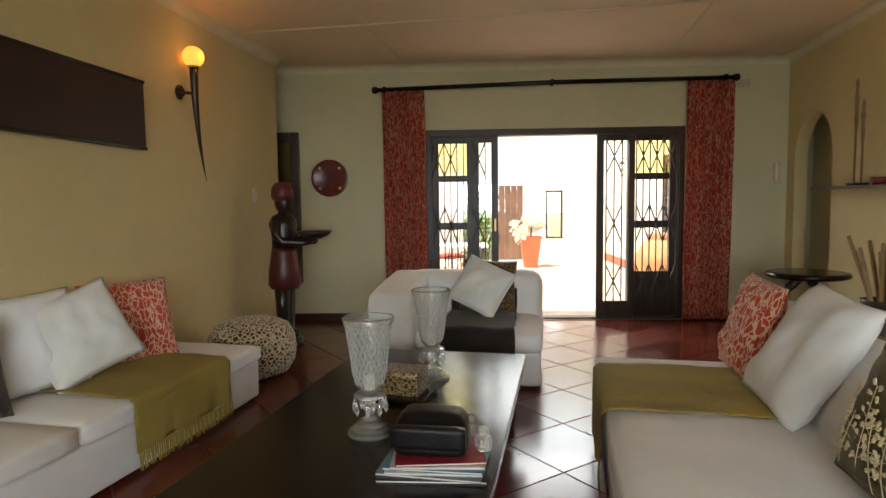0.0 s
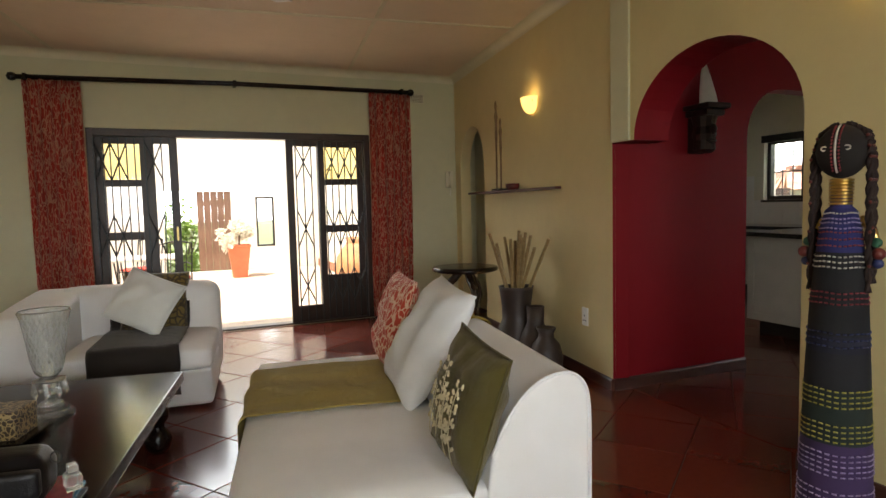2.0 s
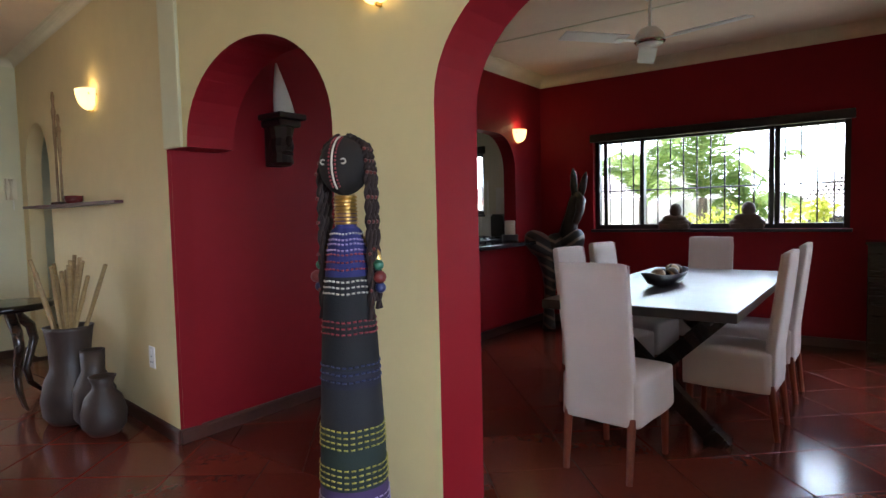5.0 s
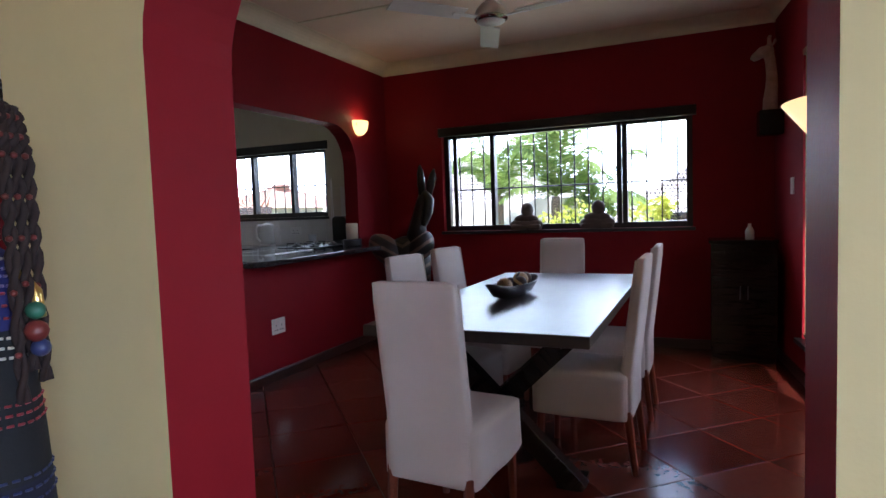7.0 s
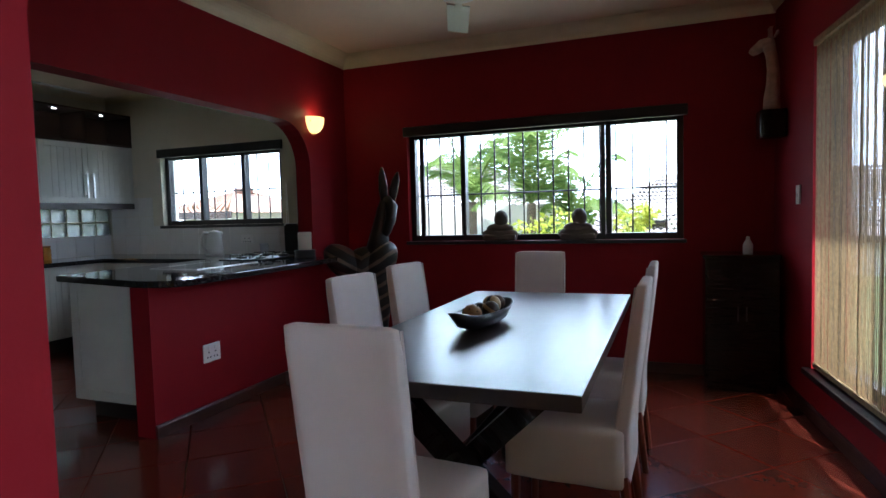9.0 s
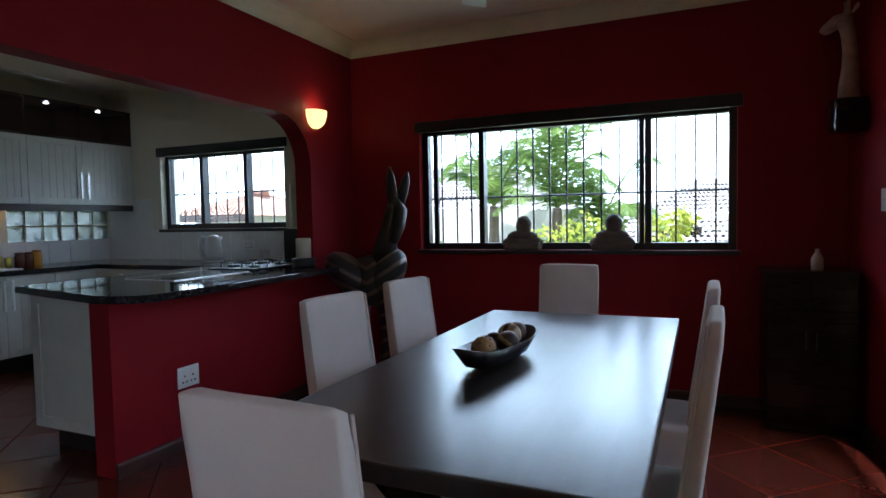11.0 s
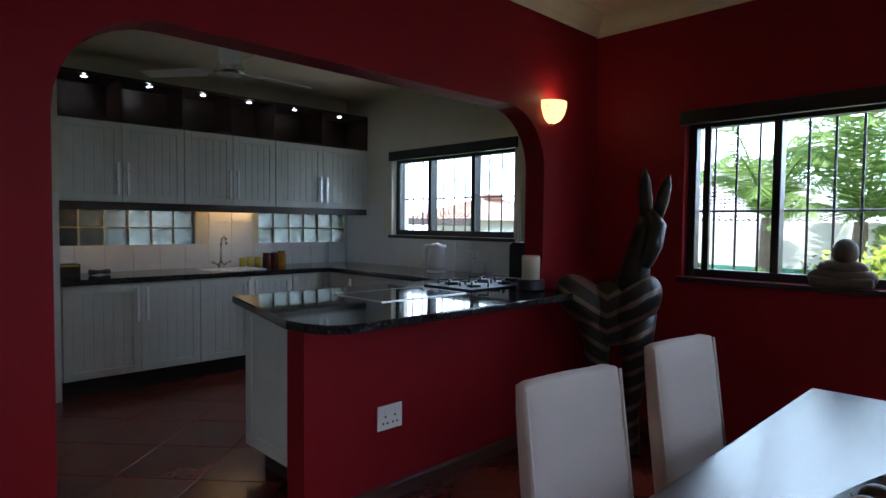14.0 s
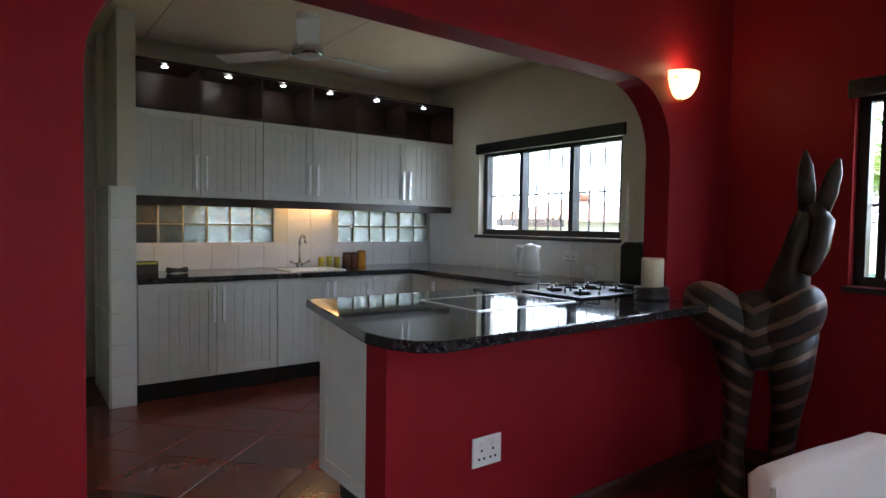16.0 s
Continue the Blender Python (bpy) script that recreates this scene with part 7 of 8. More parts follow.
part("tongs", tube([(-0.01, 0.012, 0.0), (-0.012, 0.004, 0.40), (-0.012, 0, 0.42), (-0.012, -0.004, 0.40), (-0.01, -0.012, 0.0)], 0.004, 6), STEEL, UT)
part("hook", tube([(0.008, 0, 0.43), (-0.012, 0, 0.425)], 0.003, 6), STEEL, UT)

PENINSULA = ("peninsula", "gas_hob", "ceramic_hob", "coffee_machine", "candle_stand")
for ob in [o for o in bpy.data.objects if o not in BEFORE_KITCHEN and o.parent is None and not o.name.startswith(PENINSULA)] + [bpy.data.objects[n] for n in ("wall_kitchen_back", "wall_kitchen_window", "wall_kitchen_nib")]:
    ob.matrix_world = KITCHEN_SET @ ob.matrix_basis

DH = thing("door_2", pose(0, 7.995, 0), "dark framed interior door at the end of the passage", "door", kind="structure")
for lo, hi in (((4.66, -0.04, 0), (4.75, 0, 2.08)), ((3.83, -0.04, 0), (3.92, 0, 2.08)), ((3.92, -0.04, 1.99), (4.66, 0, 2.08))):
    part("frame", boxes((lo, hi), bevel=0.004), FRAME_WOOD, DH)
part("leaf", boxes(((3.92, -0.02, 0.01), (4.66, 0, 1.99)), bevel=0.002), plain("pale_door_paint", (0.55, 0.53, 0.48), 0.4, vary=0.05), DH)

# ---- outside ----
GRASS = plain("garden_soil_and_grass", (0.09, 0.12, 0.035), 0.9, vary=0.4, scale=1.5, fine=40, relief=0.5)
tagged(part("ground", boxes(((-400, -400, -0.5), (400, 400, -0.36))), GRASS), "garden ground that reaches to the horizon", "ground", kind="structure")
# glowing ring added to whiten the low sky and light the windows
bm = bmesh.new()
rim = [[bm.verts.new((110 * math.cos(a), 110 * math.sin(a), z)) for a in [2 * math.pi * i / 64 for i in range(64)]] for z in (-0.4, 46)]
for i in range(64):
    bm.faces.new((rim[0][i], rim[0][i - 1], rim[1][i - 1], rim[1][i]))
tagged(part("backdrop", bm, glow("bright_sky_haze", (0.84, 0.93, 1.0), 1.7)), "glowing backdrop ring added to whiten the sky along the horizon", "sky", kind="structure")
PAVING = plain("pale_paving_joint", (0.30, 0.25, 0.20), 0.85, vary=0.2)
PAVER = plain("sandy_paver", (0.36, 0.29, 0.22), 0.8, vary=0.2, scale=3, fine=40, relief=0.3)
PV = tagged(part("pavement", boxes(((-6.0, 7.08, -0.36), (4.3, 14.2, -0.056))), PAVING), "sunlit sandy paving of the patio", "pavement", kind="structure")
WHITE_OUT = WHITE_WALL
YW2 = 14.2
tagged(part("wall_patio_far", slab([(-6, -0.3), (4.3, -0.3), (4.3, 3.6), (-6, 3.6)], [[(-0.15, -0.05), (1.22, -0.05), (1.22, 1.74), (-0.15, 1.74)], [(1.74, 0.46), (2.14, 0.46), (2.14, 1.58), (1.74, 1.58)]], 0.2, along_x(YW2)), WHITE_OUT), "sunlit white patio wall with a gateway and a slit window", "wall", kind="structure")
tagged(part("wall_patio_east", slab([(7.08, -0.3), (14.2, -0.3), (14.2, 3.4), (7.08, 3.4)], [[(9.0, -0.05), (10.3, -0.05), (10.3, 2.05), (9.0, 2.05)]], 0.2, along_y(3.15)), WHITE_OUT), "white patio wall with a dark doorway", "wall", kind="structure")
tagged(part("wall_patio_west", slab([(7.08, -0.3), (14.2, -0.3), (14.2, 3.2), (7.08, 3.2)], [[(9.6, 0.8), (11.2, 0.8), (11.2, 2.0), (9.6, 2.0)]], 0.2, along_y(-4.2)), WHITE_OUT), "white patio wall with a window", "wall", kind="structure")
tagged(part("patio_plinth", boxes(((3.10, 7.08, -0.05), (3.148, 9.0, 0.12)), ((3.10, 10.3, -0.05), (3.148, 14.2, 0.12)), bevel=0.004), plain("brick_red_plinth", (0.28, 0.11, 0.06), 0.8)), "brick red plinth along the patio wall", "trim", kind="structure")
tagged(part("patio_house_shell", boxes(((3.36, 7.4, -0.3), (5.4, 7.5, 3.4)), ((5.3, 7.5, -0.3), (5.4, 12, 3.4)), ((3.36, 12, -0.3), (5.4, 12.1, 3.4))), WHITE_OUT), "plain walls of the house wing beside the patio", "wall", kind="structure")

# paving slabs, one by one
pm = boxes(((0.004, 0.004, 0), (0.396, 0.396, 0.008)), bevel=0.003, seg=1)
pme = bpy.data.meshes.new("paver")
pm.to_mesh(pme)
pm.free()
pme.materials.append(PAVER)
for i in range(13):
    for j in range(17):
        o = new("paver", pme)
        o.parent = PV
        o.location = (-1.9 + 0.4 * i, 7.12 + 0.4 * j, -0.058)

GT = thing("gate", pose(0, YW2 + 0.05, 0), "brown plank gate standing in the patio wall", "gate")
PLANK = wood("weathered_gate_planks", (0.11, 0.055, 0.032), (0.22, 0.12, 0.075), 0.6, (12, 12, 1.2))
for i in range(5):
    part("plank", boxes(((0.52 + 0.14 * i, 0, -0.03), (0.655 + 0.14 * i, 0.03, 1.72)), bevel=0.004), PLANK, GT)
for z in (0.25, 1.4):
    part("ledge", boxes(((0.52, 0.03, z), (1.22, 0.055, z + 0.1)), bevel=0.003), PLANK, GT)
SW = thing("window_6", pose(0, YW2, 0), "narrow black-framed slit window in the patio wall", "window", kind="structure")
for lo, hi in (((1.74, 0.02, 0.46), (1.785, 0.08, 1.58)), ((2.095, 0.02, 0.46), (2.14, 0.08, 1.58)), ((1.785, 0.02, 1.535), (2.095, 0.08, 1.58)), ((1.785, 0.02, 0.46), (2.095, 0.08, 0.505))):
    part("window_frame", boxes((lo, hi), bevel=0.003), FR, SW)
g = part("pane", boxes(((1.785, 0.045, 0.505), (2.095, 0.049, 1.535))), PANE, SW)
g.visible_shadow = False
DW2 = thing("door_3", pose(3.15, 0, 0), "dark timber glazed door in the patio wall", "door", kind="structure")
for y0, y1 in ((9.0, 9.65), (9.65, 10.3)):
    lf = part("leaf", boxes(((0.03, y0, -0.04), (0.07, y0 + 0.09, 2.05)), ((0.03, y1 - 0.09, -0.04), (0.07, y1, 2.05)), ((0.03, y0 + 0.09, 1.93), (0.07, y1 - 0.09, 2.05)), ((0.03, y0 + 0.09, -0.04), (0.07, y1 - 0.09, 0.25)), ((0.03, y0 + 0.09, 0.95), (0.07, y1 - 0.09, 1.05)), bevel=0.004), FRAME_WOOD, DW2)
    part("pane", boxes(((0.048, y0 + 0.09, 0.25), (0.052, y1 - 0.09, 1.93))), PANE, lf)
LN = thing("wall_lantern", pose(3.15, 12.4, 1.95), "black wall lantern on the patio wall", "wall lantern")
part("bracket", tube([(0, 0, 0.18), (-0.10, 0, 0.22), (-0.12, 0, 0.16)], 0.010, 8), BLACK_METAL, LN)
part("cap", lathe([(0.075, 0.10), (0.02, 0.16), (0, 0.165)], 8, at=(-0.12, 0, 0)), BLACK_METAL, LN)
for k in range(4):
    a = k * math.pi / 2 + 0.78
    part("bar", tube([(-0.12 + 0.06 * math.cos(a), 0.06 * math.sin(a), -0.12), (-0.12 + 0.07 * math.cos(a), 0.07 * math.sin(a), 0.10)], 0.006, 5), BLACK_METAL, LN)
part("base", lathe([(0, -0.16), (0.03, -0.14), (0.065, -0.12), (0, -0.12)], 8, at=(-0.12, 0, 0)), BLACK_METAL, LN)


def leaves(bm, n, centre, radii, size, seed, droop=0.0):
    """Many small folded leaves in an uneven ellipsoid with gaps."""
    rr = random.Random(seed)
    c = Vector(centre)
    clumps = [(Vector((rr.gauss(0, 0.5), rr.gauss(0, 0.5), rr.gauss(0, 0.45))), rr.uniform(0.22, 0.42)) for _ in range(14)]
    for _ in range(n):
        k, s = rr.choice(clumps)
        p = k + Vector((rr.gauss(0, 1), rr.gauss(0, 1), rr.gauss(0, 1))).normalized() * s * rr.uniform(0.55, 1.0)
        p = Vector((p.x * radii[0], p.y * radii[1], p.z * radii[2])) + c
        d = Vector((rr.gauss(0, 1), rr.gauss(0, 1), rr.gauss(0, 0.7) - droop)).normalized()
        w = d.cross(Vector((rr.gauss(0, 1), rr.gauss(0, 1), rr.gauss(0, 1)))).normalized()
        L, W = size * rr.uniform(0.7, 1.3), size * rr.uniform(0.22, 0.36)
        vs = [bm.verts.new(q) for q in (p, p + d * L * 0.5 + w * W, p + d * L, p + d * L * 0.5 - w * W)]
        bm.faces.new(vs)
    return bm


def leaf_mat(name, a, b):
    m, nt, p = node_mat(name)
    gi = nt.nodes.new("ShaderNodeNewGeometry")
    link(nt, ramp(nt, gi.outputs["Random Per Island"], [(0.0, a), (1.0, b)]), p.inputs["Base Color"])
    p.inputs["Roughness"].default_value = 0.5
    p.inputs["Subsurface Weight"].default_value = 0.0
    tr = nt.nodes.new("ShaderNodeBsdfTranslucent")
    link(nt, ramp(nt, gi.outputs["Random Per Island"], [(0.0, a), (1.0, b)]), tr.inputs["Color"])
    ms = nt.nodes.new("ShaderNodeMixShader")
    ms.inputs[0].default_value = 0.5
    link(nt, p.outputs[0], ms.inputs[1])
    link(nt, tr.outputs[0], ms.inputs[2])
    link(nt, ms.outputs[0], nt.nodes["Material Output"].inputs["Surface"])
    return m


LEAF = leaf_mat("green_leaves", (0.10, 0.17, 0.03), (0.24, 0.33, 0.08))
LIME = leaf_mat("yellow_green_leaves", (0.30, 0.35, 0.03), (0.46, 0.48, 0.06))
PALE_LEAF = leaf_mat("silver_white_leaves", (0.55, 0.55, 0.46), (0.78, 0.76, 0.66))
BARK = wood("grey_palm_bark", (0.10, 0.075, 0.05), (0.20, 0.155, 0.11), 0.85, (6, 6, 6))

POT = thing("patio_planter", pose(1.24, 12.75, -0.05), "tall orange-pink planter with a silvery white shrub", "planter")
part("pot", lathe([(0, 0), (0.19, 0), (0.29, 0.60), (0.31, 0.61), (0.31, 0.65), (0.27, 0.65), (0.25, 0.58), (0, 0.56)], 4, m=pose(0, 0, 0, 0, 0, 45)), plain("orange_pink_pot", (0.62, 0.17, 0.08), 0.6), POT)
part("soil", lathe([(0, 0.55), (0.24, 0.56)], 4, m=pose(0, 0, 0, 0, 0, 45)), GRASS, POT)
tagged(part("foliage", leaves(bmesh.new(), 1300, (0.02, 0, 0.93), (0.32, 0.32, 0.30), 0.075, 3), PALE_LEAF, POT), kind="stuff")
part("stems", tube([(0, 0, 0.5), (0.03, 0, 0.95)], 0.02, 6), BARK, POT)
CL = thing("clay_urn", pose(2.62, 8.55, -0.05), "big round terracotta urn on the patio", "urn")
part("body", lathe([(0, 0), (0.16, 0), (0.30, 0.18), (0.38, 0.42), (0.36, 0.62), (0.24, 0.80), (0.20, 0.84), (0.24, 0.90), (0.20, 0.90), (0.16, 0.84), (0, 0.7)], 36), plain("terracotta_urn", (0.42, 0.17, 0.07), 0.7, vary=0.3), CL, smooth=True)
IRON = BLACK_METAL


def patio_chair(m):
    c = thing("patio_chair", m, "black wrought iron patio chair with a red seat pad", "chair", "patio chairs")
    for x in (-0.2, 0.2):
        part("back_leg", tube([(x, -0.2, 0), (x, -0.2, 0.45), (x, -0.27, 0.92)], 0.010, 6), IRON, c)
        part("front_leg", tube([(x, 0.2, 0), (x, 0.2, 0.45)], 0.010, 6), IRON, c)
        part("armrest", tube([(x, -0.22, 0.64), (x * 1.15, 0.05, 0.66), (x * 1.1, 0.2, 0.62), (x, 0.2, 0.45)], 0.009, 6), IRON, c)
    part("top_rail", tube([(-0.2, -0.27, 0.92), (0, -0.28, 0.96), (0.2, -0.27, 0.92)], 0.010, 6), IRON, c)
    for i in range(5):
        part("back_bar", tube([(-0.13 + 0.065 * i, -0.2, 0.46), (-0.13 + 0.065 * i, -0.27, 0.93)], 0.006, 5), IRON, c)
    part("seat_frame", boxes(((-0.21, -0.21, 0.44), (0.21, 0.21, 0.455)), bevel=0.004), IRON, c)
    part("seat_pad", soft_box((-0.2, -0.19, 0.455), (0.2, 0.2, 0.50), 0.02, cuts=6), plain("red_pad", (0.45, 0.05, 0.03), 0.8), c, smooth=True)
    return c


pc = patio_chair(pose(-0.35, 10.2, -0.05, 0, 0, 40))
copy_thing(pc, pose(-1.05, 9.4, -0.05, 0, 0, 80))
copy_thing(pc, pose(0.10, 8.75, -0.05, 0, 0, 20))
PT = thing("patio_table", pose(-0.2, 9.5, -0.05), "black iron patio table with a pale top", "table")
part("tabletop", boxes(((-0.45, -0.45, 0.68), (0.45, 0.45, 0.71)), bevel=0.006), plain("pale_slate", (0.5, 0.46, 0.42), 0.5), PT)
for x in (-0.38, 0.38):
    for y in (-0.38, 0.38):
        part("leg", tube([(x, y, 0), (x * 0.9, y * 0.9, 0.35), (x, y, 0.68)], 0.012, 6), IRON, PT)


def shrub(at, radii, n, size, mat, seed, label="leafy garden shrub outside the window"):
    s = thing("shrub", pose(*at), label, "shrub", "garden shrubs")
    bm = bmesh.new()
    rr = random.Random(seed)
    for _ in range(9):
        a, r = rr.uniform(0, 6.28), rr.uniform(0.2, 0.7)
        tube([(0, 0, 0), (radii[0] * r * 0.4 * math.cos(a), radii[1] * r * 0.4 * math.sin(a), radii[2] * 0.6), (radii[0] * r * math.cos(a), radii[1] * r * math.sin(a), radii[2] * 1.2)], [0.03, 0.02, 0.008], 5, bm)
    part("branches", bm, BARK, s)
    tagged(part("foliage", leaves(bmesh.new(), n, (0, 0, radii[2]), radii, size, seed), mat, s), kind="stuff")
    return s


shrub((0.2, 15.6, -0.3), (0.9, 0.7, 1.0), 1500, 0.14, LEAF, 2, "green shrub seen through the patio gateway")
shrub((-1.2, 15.8, -0.3), (0.9, 0.7, 1.1), 1200, 0.14, LEAF, 4, "green shrub behind the patio wall")
# the last two are added behind the glass blocks to darken them
for i, (x, y, r, h, m) in enumerate(((10.4, 1.55, 0.8, 0.72, LIME), (10.6, 2.35, 0.9, 0.74, LIME), (10.5, 0.95, 0.6, 0.60, LIME), (10.4, 0.05, 0.42, 0.74, LEAF), (12.2, 3.0, 0.9, 0.8, LEAF), (12.8, 2.2, 1.0, 0.9, LEAF), (13.0, 4.6, 0.5, 0.5, LEAF), (6.9, 8.25, 0.8, 0.95, LEAF), (6.05, 8.25, 0.6, 0.95, LEAF))):
    shrub((x, y, -0.36), (r, r, h), 1900, 0.10, m, 20 + i)
for i, (x, y, r, h) in enumerate(((5.6, -3.0, 1.2, 1.5), (4.2, -3.3, 1.1, 1.45), (7.0, -3.4, 1.2, 1.6))):
    shrub((x, y, -0.36), (r, r, h), 3000, 0.15, LEAF, 60 + i, "leafy shrub outside the blinded window")


def palm(at, h, n, length, seed):
    p = thing("palm_tree", pose(*at), "feathery garden palm behind the dining room window", "palm tree", "garden palms")
    rr = random.Random(seed)
    part("trunk", tube([(0.05 * math.sin(3 * f), 0.04 * math.sin(2 * f + 1), h * f) for f in [i / 10 for i in range(11)]], [0.10 - 0.03 * i / 10 + (0.008 if i % 2 else 0) for i in range(11)], 10), BARK, p)
    bm, bs = bmesh.new(), bmesh.new()
    for k in range(n):
        a = 2 * math.pi * k / n + rr.uniform(-0.25, 0.25)
        rise, L = rr.uniform(0.5, 2.3), length * rr.uniform(0.8, 1.15)
        dirv = Vector((math.cos(a), math.sin(a), 0))
        pts = []
        for i in range(11):
            f = i / 10
            pts.append(Vector((0, 0, h)) + dirv * L * 1.25 / (1 + 0.35 * rise) * f * (1 - 0.18 * f) + Vector((0, 0, L * (rise * f - (0.42 + 0.45 * rise) * f * f))))
        tube(pts, [0.018 * (1 - 0.8 * i / 10) for i in range(11)], 4, bs)
        side = Vector((-dirv.y, dirv.x, 0))
        for i in range(3, 66):
            f = i / 66
            j = min(9, int(f * 10))
            q = pts[j].lerp(pts[j + 1], f * 10 - j)
            t = (pts[j + 1] - pts[j]).normalized()
            ll = L * 0.27 * math.sin(math.pi * min(1, 0.15 + 0.85 * f)) ** 0.7 + 0.05
            for s in (1, -1):
                tip = q + (side * s * 0.9 + t * 0.75 + Vector((0, 0, -0.42 + rr.uniform(-0.3, 0.2)))).normalized() * ll * rr.uniform(0.8, 1.1)
                w = t * 0.008
                bm.faces.new([bm.verts.new(c) for c in (q - w, q.lerp(tip, 0.4) - w * 1.2, tip, q.lerp(tip, 0.4) + w * 1.2, q + w)])
    part("fronds", bm, LEAF, p)
    part("rachis", bs, LEAF, p)
    return p


palm((12.0, 3.72, -0.36), 1.85, 15, 1.35, 1)
palm((12.2, 2.75, -0.36), 1.80, 16, 1.50, 2)
palm((12.7, 2.15, -0.36), 1.55, 14, 1.30, 4)

ROOF_G = plain("grey_brown_roof_tile", (0.30, 0.27, 0.25), 0.8, vary=0.25, scale=4)
ROOF_R = plain("faded_red_roof_tile", (0.42, 0.25, 0.18), 0.8, vary=0.3, scale=4)


def house(at, yaw, w, d, wall_h, roof_h, roof_mat, label):
    """A low house with a hipped, tiled roof: local x along its front, the front at y = 0."""
    h = thing("neighbour_house", pose(*at, 0, 0, yaw), label, "house", "neighbouring houses")
    part("wall", boxes(((0, 0, 0), (w, d, wall_h))), WHITE_OUT, h)
    e = 0.5
    slope = roof_h / (d / 2 + e)
    rows = 16
    bm = bmesh.new()
    nx = int((w + 2 * e) / 0.16)
    for side in (0, 1):
        for r in range(rows):
            f0, f1 = r / rows, (r + 1) / rows
            y0, y1 = -e + (d / 2 + e) * f0, -e + (d / 2 + e) * f1
            z0, z1 = wall_h + roof_h * f0 + 0.03, wall_h + roof_h * f1
            inset = (d / 2 + e) * f0 * 0.8
            x0, x1 = -e + inset, w + e - inset
            pts = []
            for i in range(nx * 2 + 1):
                x = x0 + (x1 - x0) * i / (nx * 2)
                b = 0.025 if i % 2 else -0.02
                pts.append((x, b))
            lo = [bm.verts.new((x, y0 if side == 0 else d - y0, z0 + b)) for x, b in pts]
            hi = [bm.verts.new((x, y1 if side == 0 else d - y1, z1 + b)) for x, b in pts]
            for i in range(len(pts) - 1):
                bm.faces.new((lo[i], lo[i + 1], hi[i + 1], hi[i]))
    tagged(part("roof", bm, roof_mat, h), kind="stuff")
    bm = bmesh.new()
    for s in (0, 1):
        xa, xb = (-e, -e + (d / 2 + e) * 0.8) if s == 0 else (w + e, w + e - (d / 2 + e) * 0.8)
        a, b, c = bm.verts.new((xa, -e, wall_h)), bm.verts.new((xa, d + e, wall_h)), bm.verts.new((xb, d / 2, wall_h + roof_h))
        bm.faces.new((a, b, c))
    part("hip", bm, roof_mat, h)
    part("eaves", boxes(((-e, -e, wall_h - 0.12), (w + e, -e + 0.04, wall_h + 0.03)), ((-e, d + e - 0.04, wall_h - 0.12), (w + e, d + e, wall_h + 0.03))), FRAME_WOOD, h)
    for i in range(3):
        x = w * (i + 0.5) / 3
        wn2 = part("window", boxes(((x - 0.5, -0.03, 0.9), (x + 0.5, 0.01, 1.9))), FR, h)
        part("pane", boxes(((x - 0.44, -0.04, 0.96), (x + 0.44, -0.031, 1.84))), PANE, wn2)
    return h


house((18.3, 3.0, -0.9), -90, 11.0, 6.0, 1.45, 1.75, ROOF_G, "low white neighbouring house under a grey-brown tiled roof")
house((20.5, 14.5, -0.9), -90, 9.5, 6.0, 2.2, 1.9, ROOF_G, "white neighbouring house under a grey tiled roof")
house((12.8, 10.9, -0.9), -90, 1.3, 2.6, 2.35, 0.6, ROOF_R, "white outbuilding under a faded red tiled roof")
GWL = thing("garden_wall", pose(13.4, 0, -0.36), "white garden wall with a green foot behind the shrubs", "garden wall")
part("wall", boxes(((0, 2.6, 1.12), (0.18, 8.5, 1.8)), bevel=0.01), WHITE_OUT, GWL)
part("foot", boxes(((-0.05, 2.6, 0.0), (0.18, 8.5, 1.12)), bevel=0.01), plain("green_wall_foot", (0.05, 0.16, 0.10), 0.7), GWL)

# ---- floor tiles, one by one ----
TERRA, ntf, pf = node_mat("glossy_terracotta")
oi = ntf.nodes.new("ShaderNodeObjectInfo")
vf = coords(ntf)
base = ramp(ntf, oi.outputs["Random"], [(0.0, (0.105, 0.018, 0.010)), (0.5, (0.130, 0.024, 0.013)), (1.0, (0.155, 0.031, 0.017))])
spot = ramp(ntf, noise_tex(ntf, vf, 28, 5, 0.6), [(0.3, (0.66, 0.62, 0.62)), (0.65, (1, 1, 1))])
link(ntf, mixed(ntf, 0.3, base, spot, "MULTIPLY"), pf.inputs["Base Color"])
mrf = ntf.nodes.new("ShaderNodeMapRange")
mrf.inputs["To Min"].default_value, mrf.inputs["To Max"].default_value = 0.15, 0.24
link(ntf, oi.outputs["Random"], mrf.inputs["Value"])
link(ntf, mrf.outputs["Result"], pf.inputs["Roughness"])


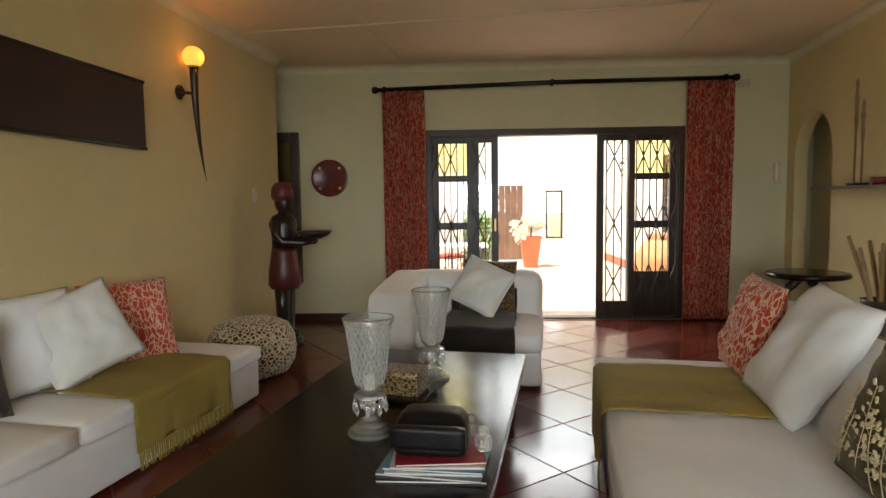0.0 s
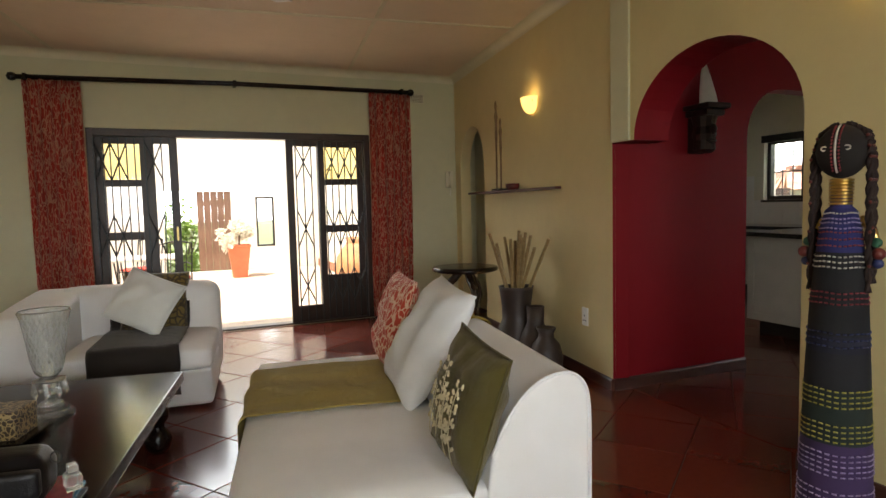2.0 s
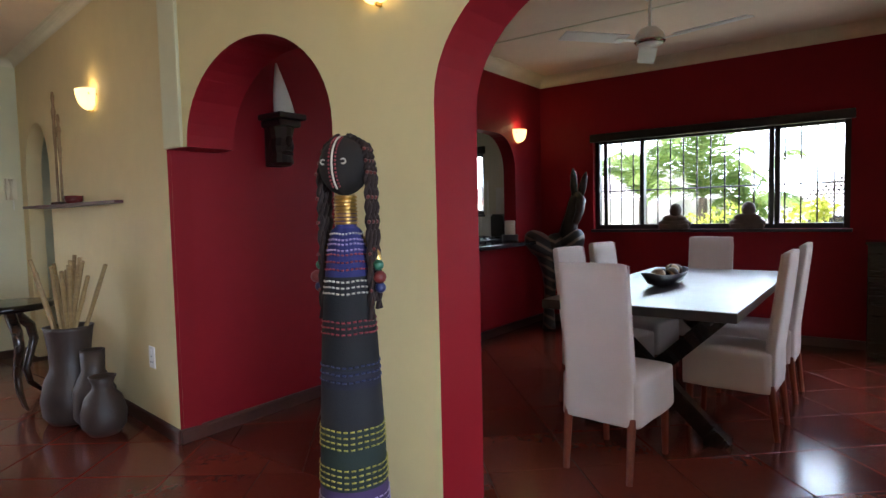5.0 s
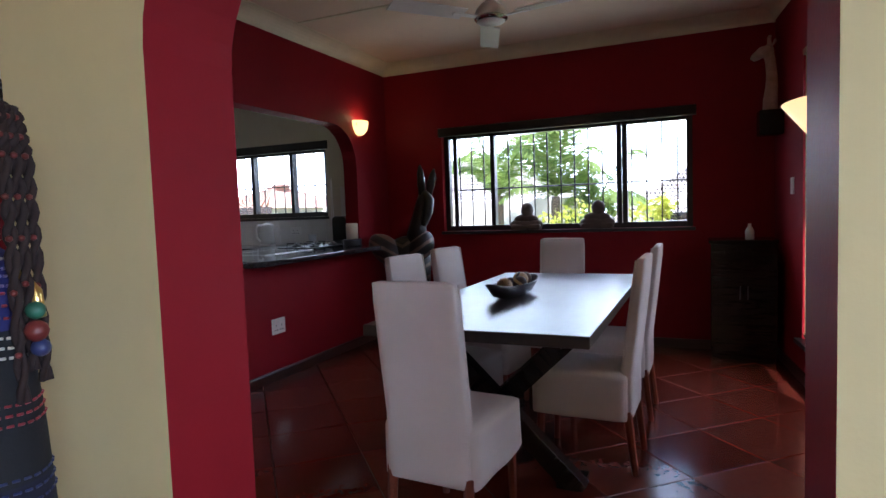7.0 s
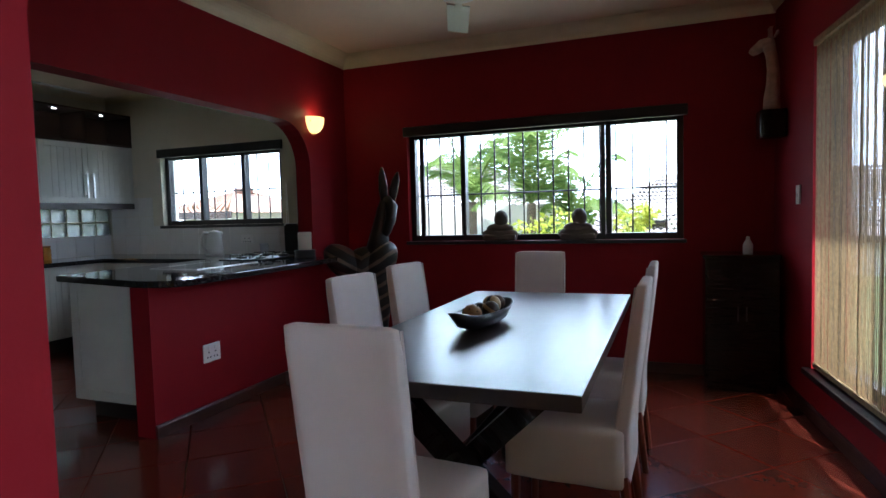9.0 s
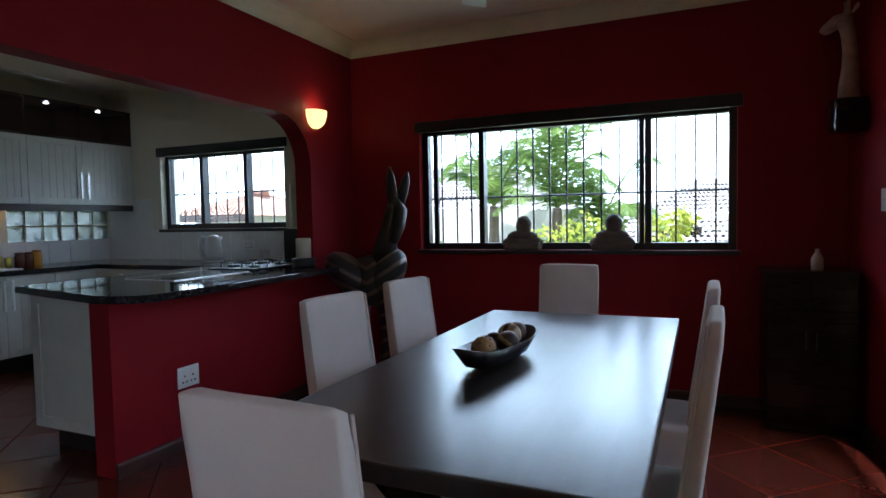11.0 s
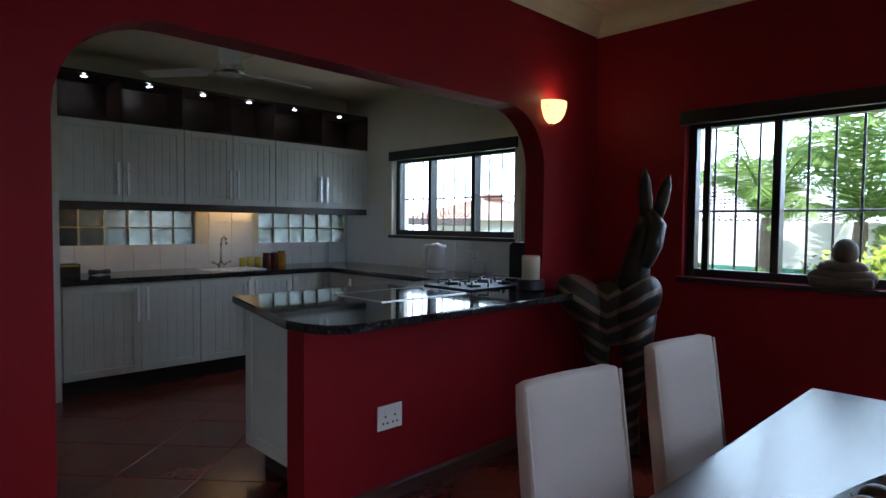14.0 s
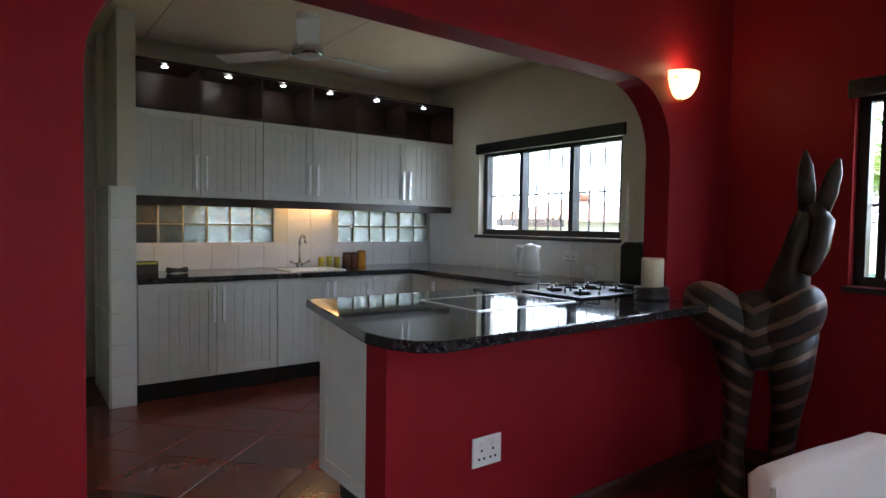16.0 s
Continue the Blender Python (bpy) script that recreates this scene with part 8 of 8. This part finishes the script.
def clip(poly, keep):
    """Cut a polygon by half planes (a, b, c): keep a x + b y <= c."""
    for a, b, c in keep:
        out = []
        for p, q in zip(poly, poly[1:] + poly[:1]):
            dp, dq = a * p[0] + b * p[1] - c, a * q[0] + b * q[1] - c
            if dp <= 0:
                out.append(p)
            if dp * dq < 0:
                f = dp / (dp - dq)
                out.append((p[0] + f * (q[0] - p[0]), p[1] + f * (q[1] - p[1])))
        poly = out
        if len(poly) < 3:
            return []
    return poly


def lay_floor(floor, origin, angle, size, keep, seed):
    ca, sa = math.cos(radians(angle)), math.sin(radians(angle))
    g = 0.0025
    full = bmesh.new()
    box(full, (g, g, -0.012), (size - g, size - g, 0.0), 0.0025, 1)
    fm = bpy.data.meshes.new("floor_tile")
    full.to_mesh(fm)
    full.free()
    fm.materials.append(TERRA)
    for i in range(-30, 30):
        for j in range(-30, 30):
            p = [(origin[0] + ca * u - sa * v, origin[1] + sa * u + ca * v) for u, v in ((i * size, j * size), ((i + 1) * size, j * size), ((i + 1) * size, (j + 1) * size), (i * size, (j + 1) * size))]
            if all(a * x + b * y <= c for x, y in p for a, b, c in keep):
                o = new("floor_tile", fm)
                o.parent = floor
                o.matrix_local = pose(*p[0], 0, 0, 0, angle)
                continue
            inner = [(origin[0] + ca * u - sa * v, origin[1] + sa * u + ca * v) for u, v in ((i * size + g, j * size + g), ((i + 1) * size - g, j * size + g), ((i + 1) * size - g, (j + 1) * size - g), (i * size + g, (j + 1) * size - g))]
            q = clip(inner, keep)
            if len(q) < 3:
                continue
            bm = bmesh.new()
            vs = [bm.verts.new((x, y, 0)) for x, y in q]
            try:
                f = bm.faces.new(vs)
            except ValueError:
                bm.free()
                continue
            if f.calc_area() < 0.0008:
                bm.free()
                continue
            ex = bmesh.ops.extrude_face_region(bm, geom=[f])
            bmesh.ops.translate(bm, vec=(0, 0, -0.012), verts=[e for e in ex["geom"] if isinstance(e, bmesh.types.BMVert)])
            bmesh.ops.recalc_face_normals(bm, faces=bm.faces[:])
            part("floor_tile", bm, TERRA, floor)


lay_floor(FLOOR_L, (0.60, 4.366), 36.5, 0.45, [(1, 0, 3.055), (-1, 0, 2.75), (0, -1, 2.88), (0, 1, 6.985)], 1)
lay_floor(FLOOR_D, (5.731, 0.748), 42.5, 0.45, [(1, 0, 7.36), (-1, 0, -3.063), (0, -1, 0.5), (0, 1, 6.45)], 2)
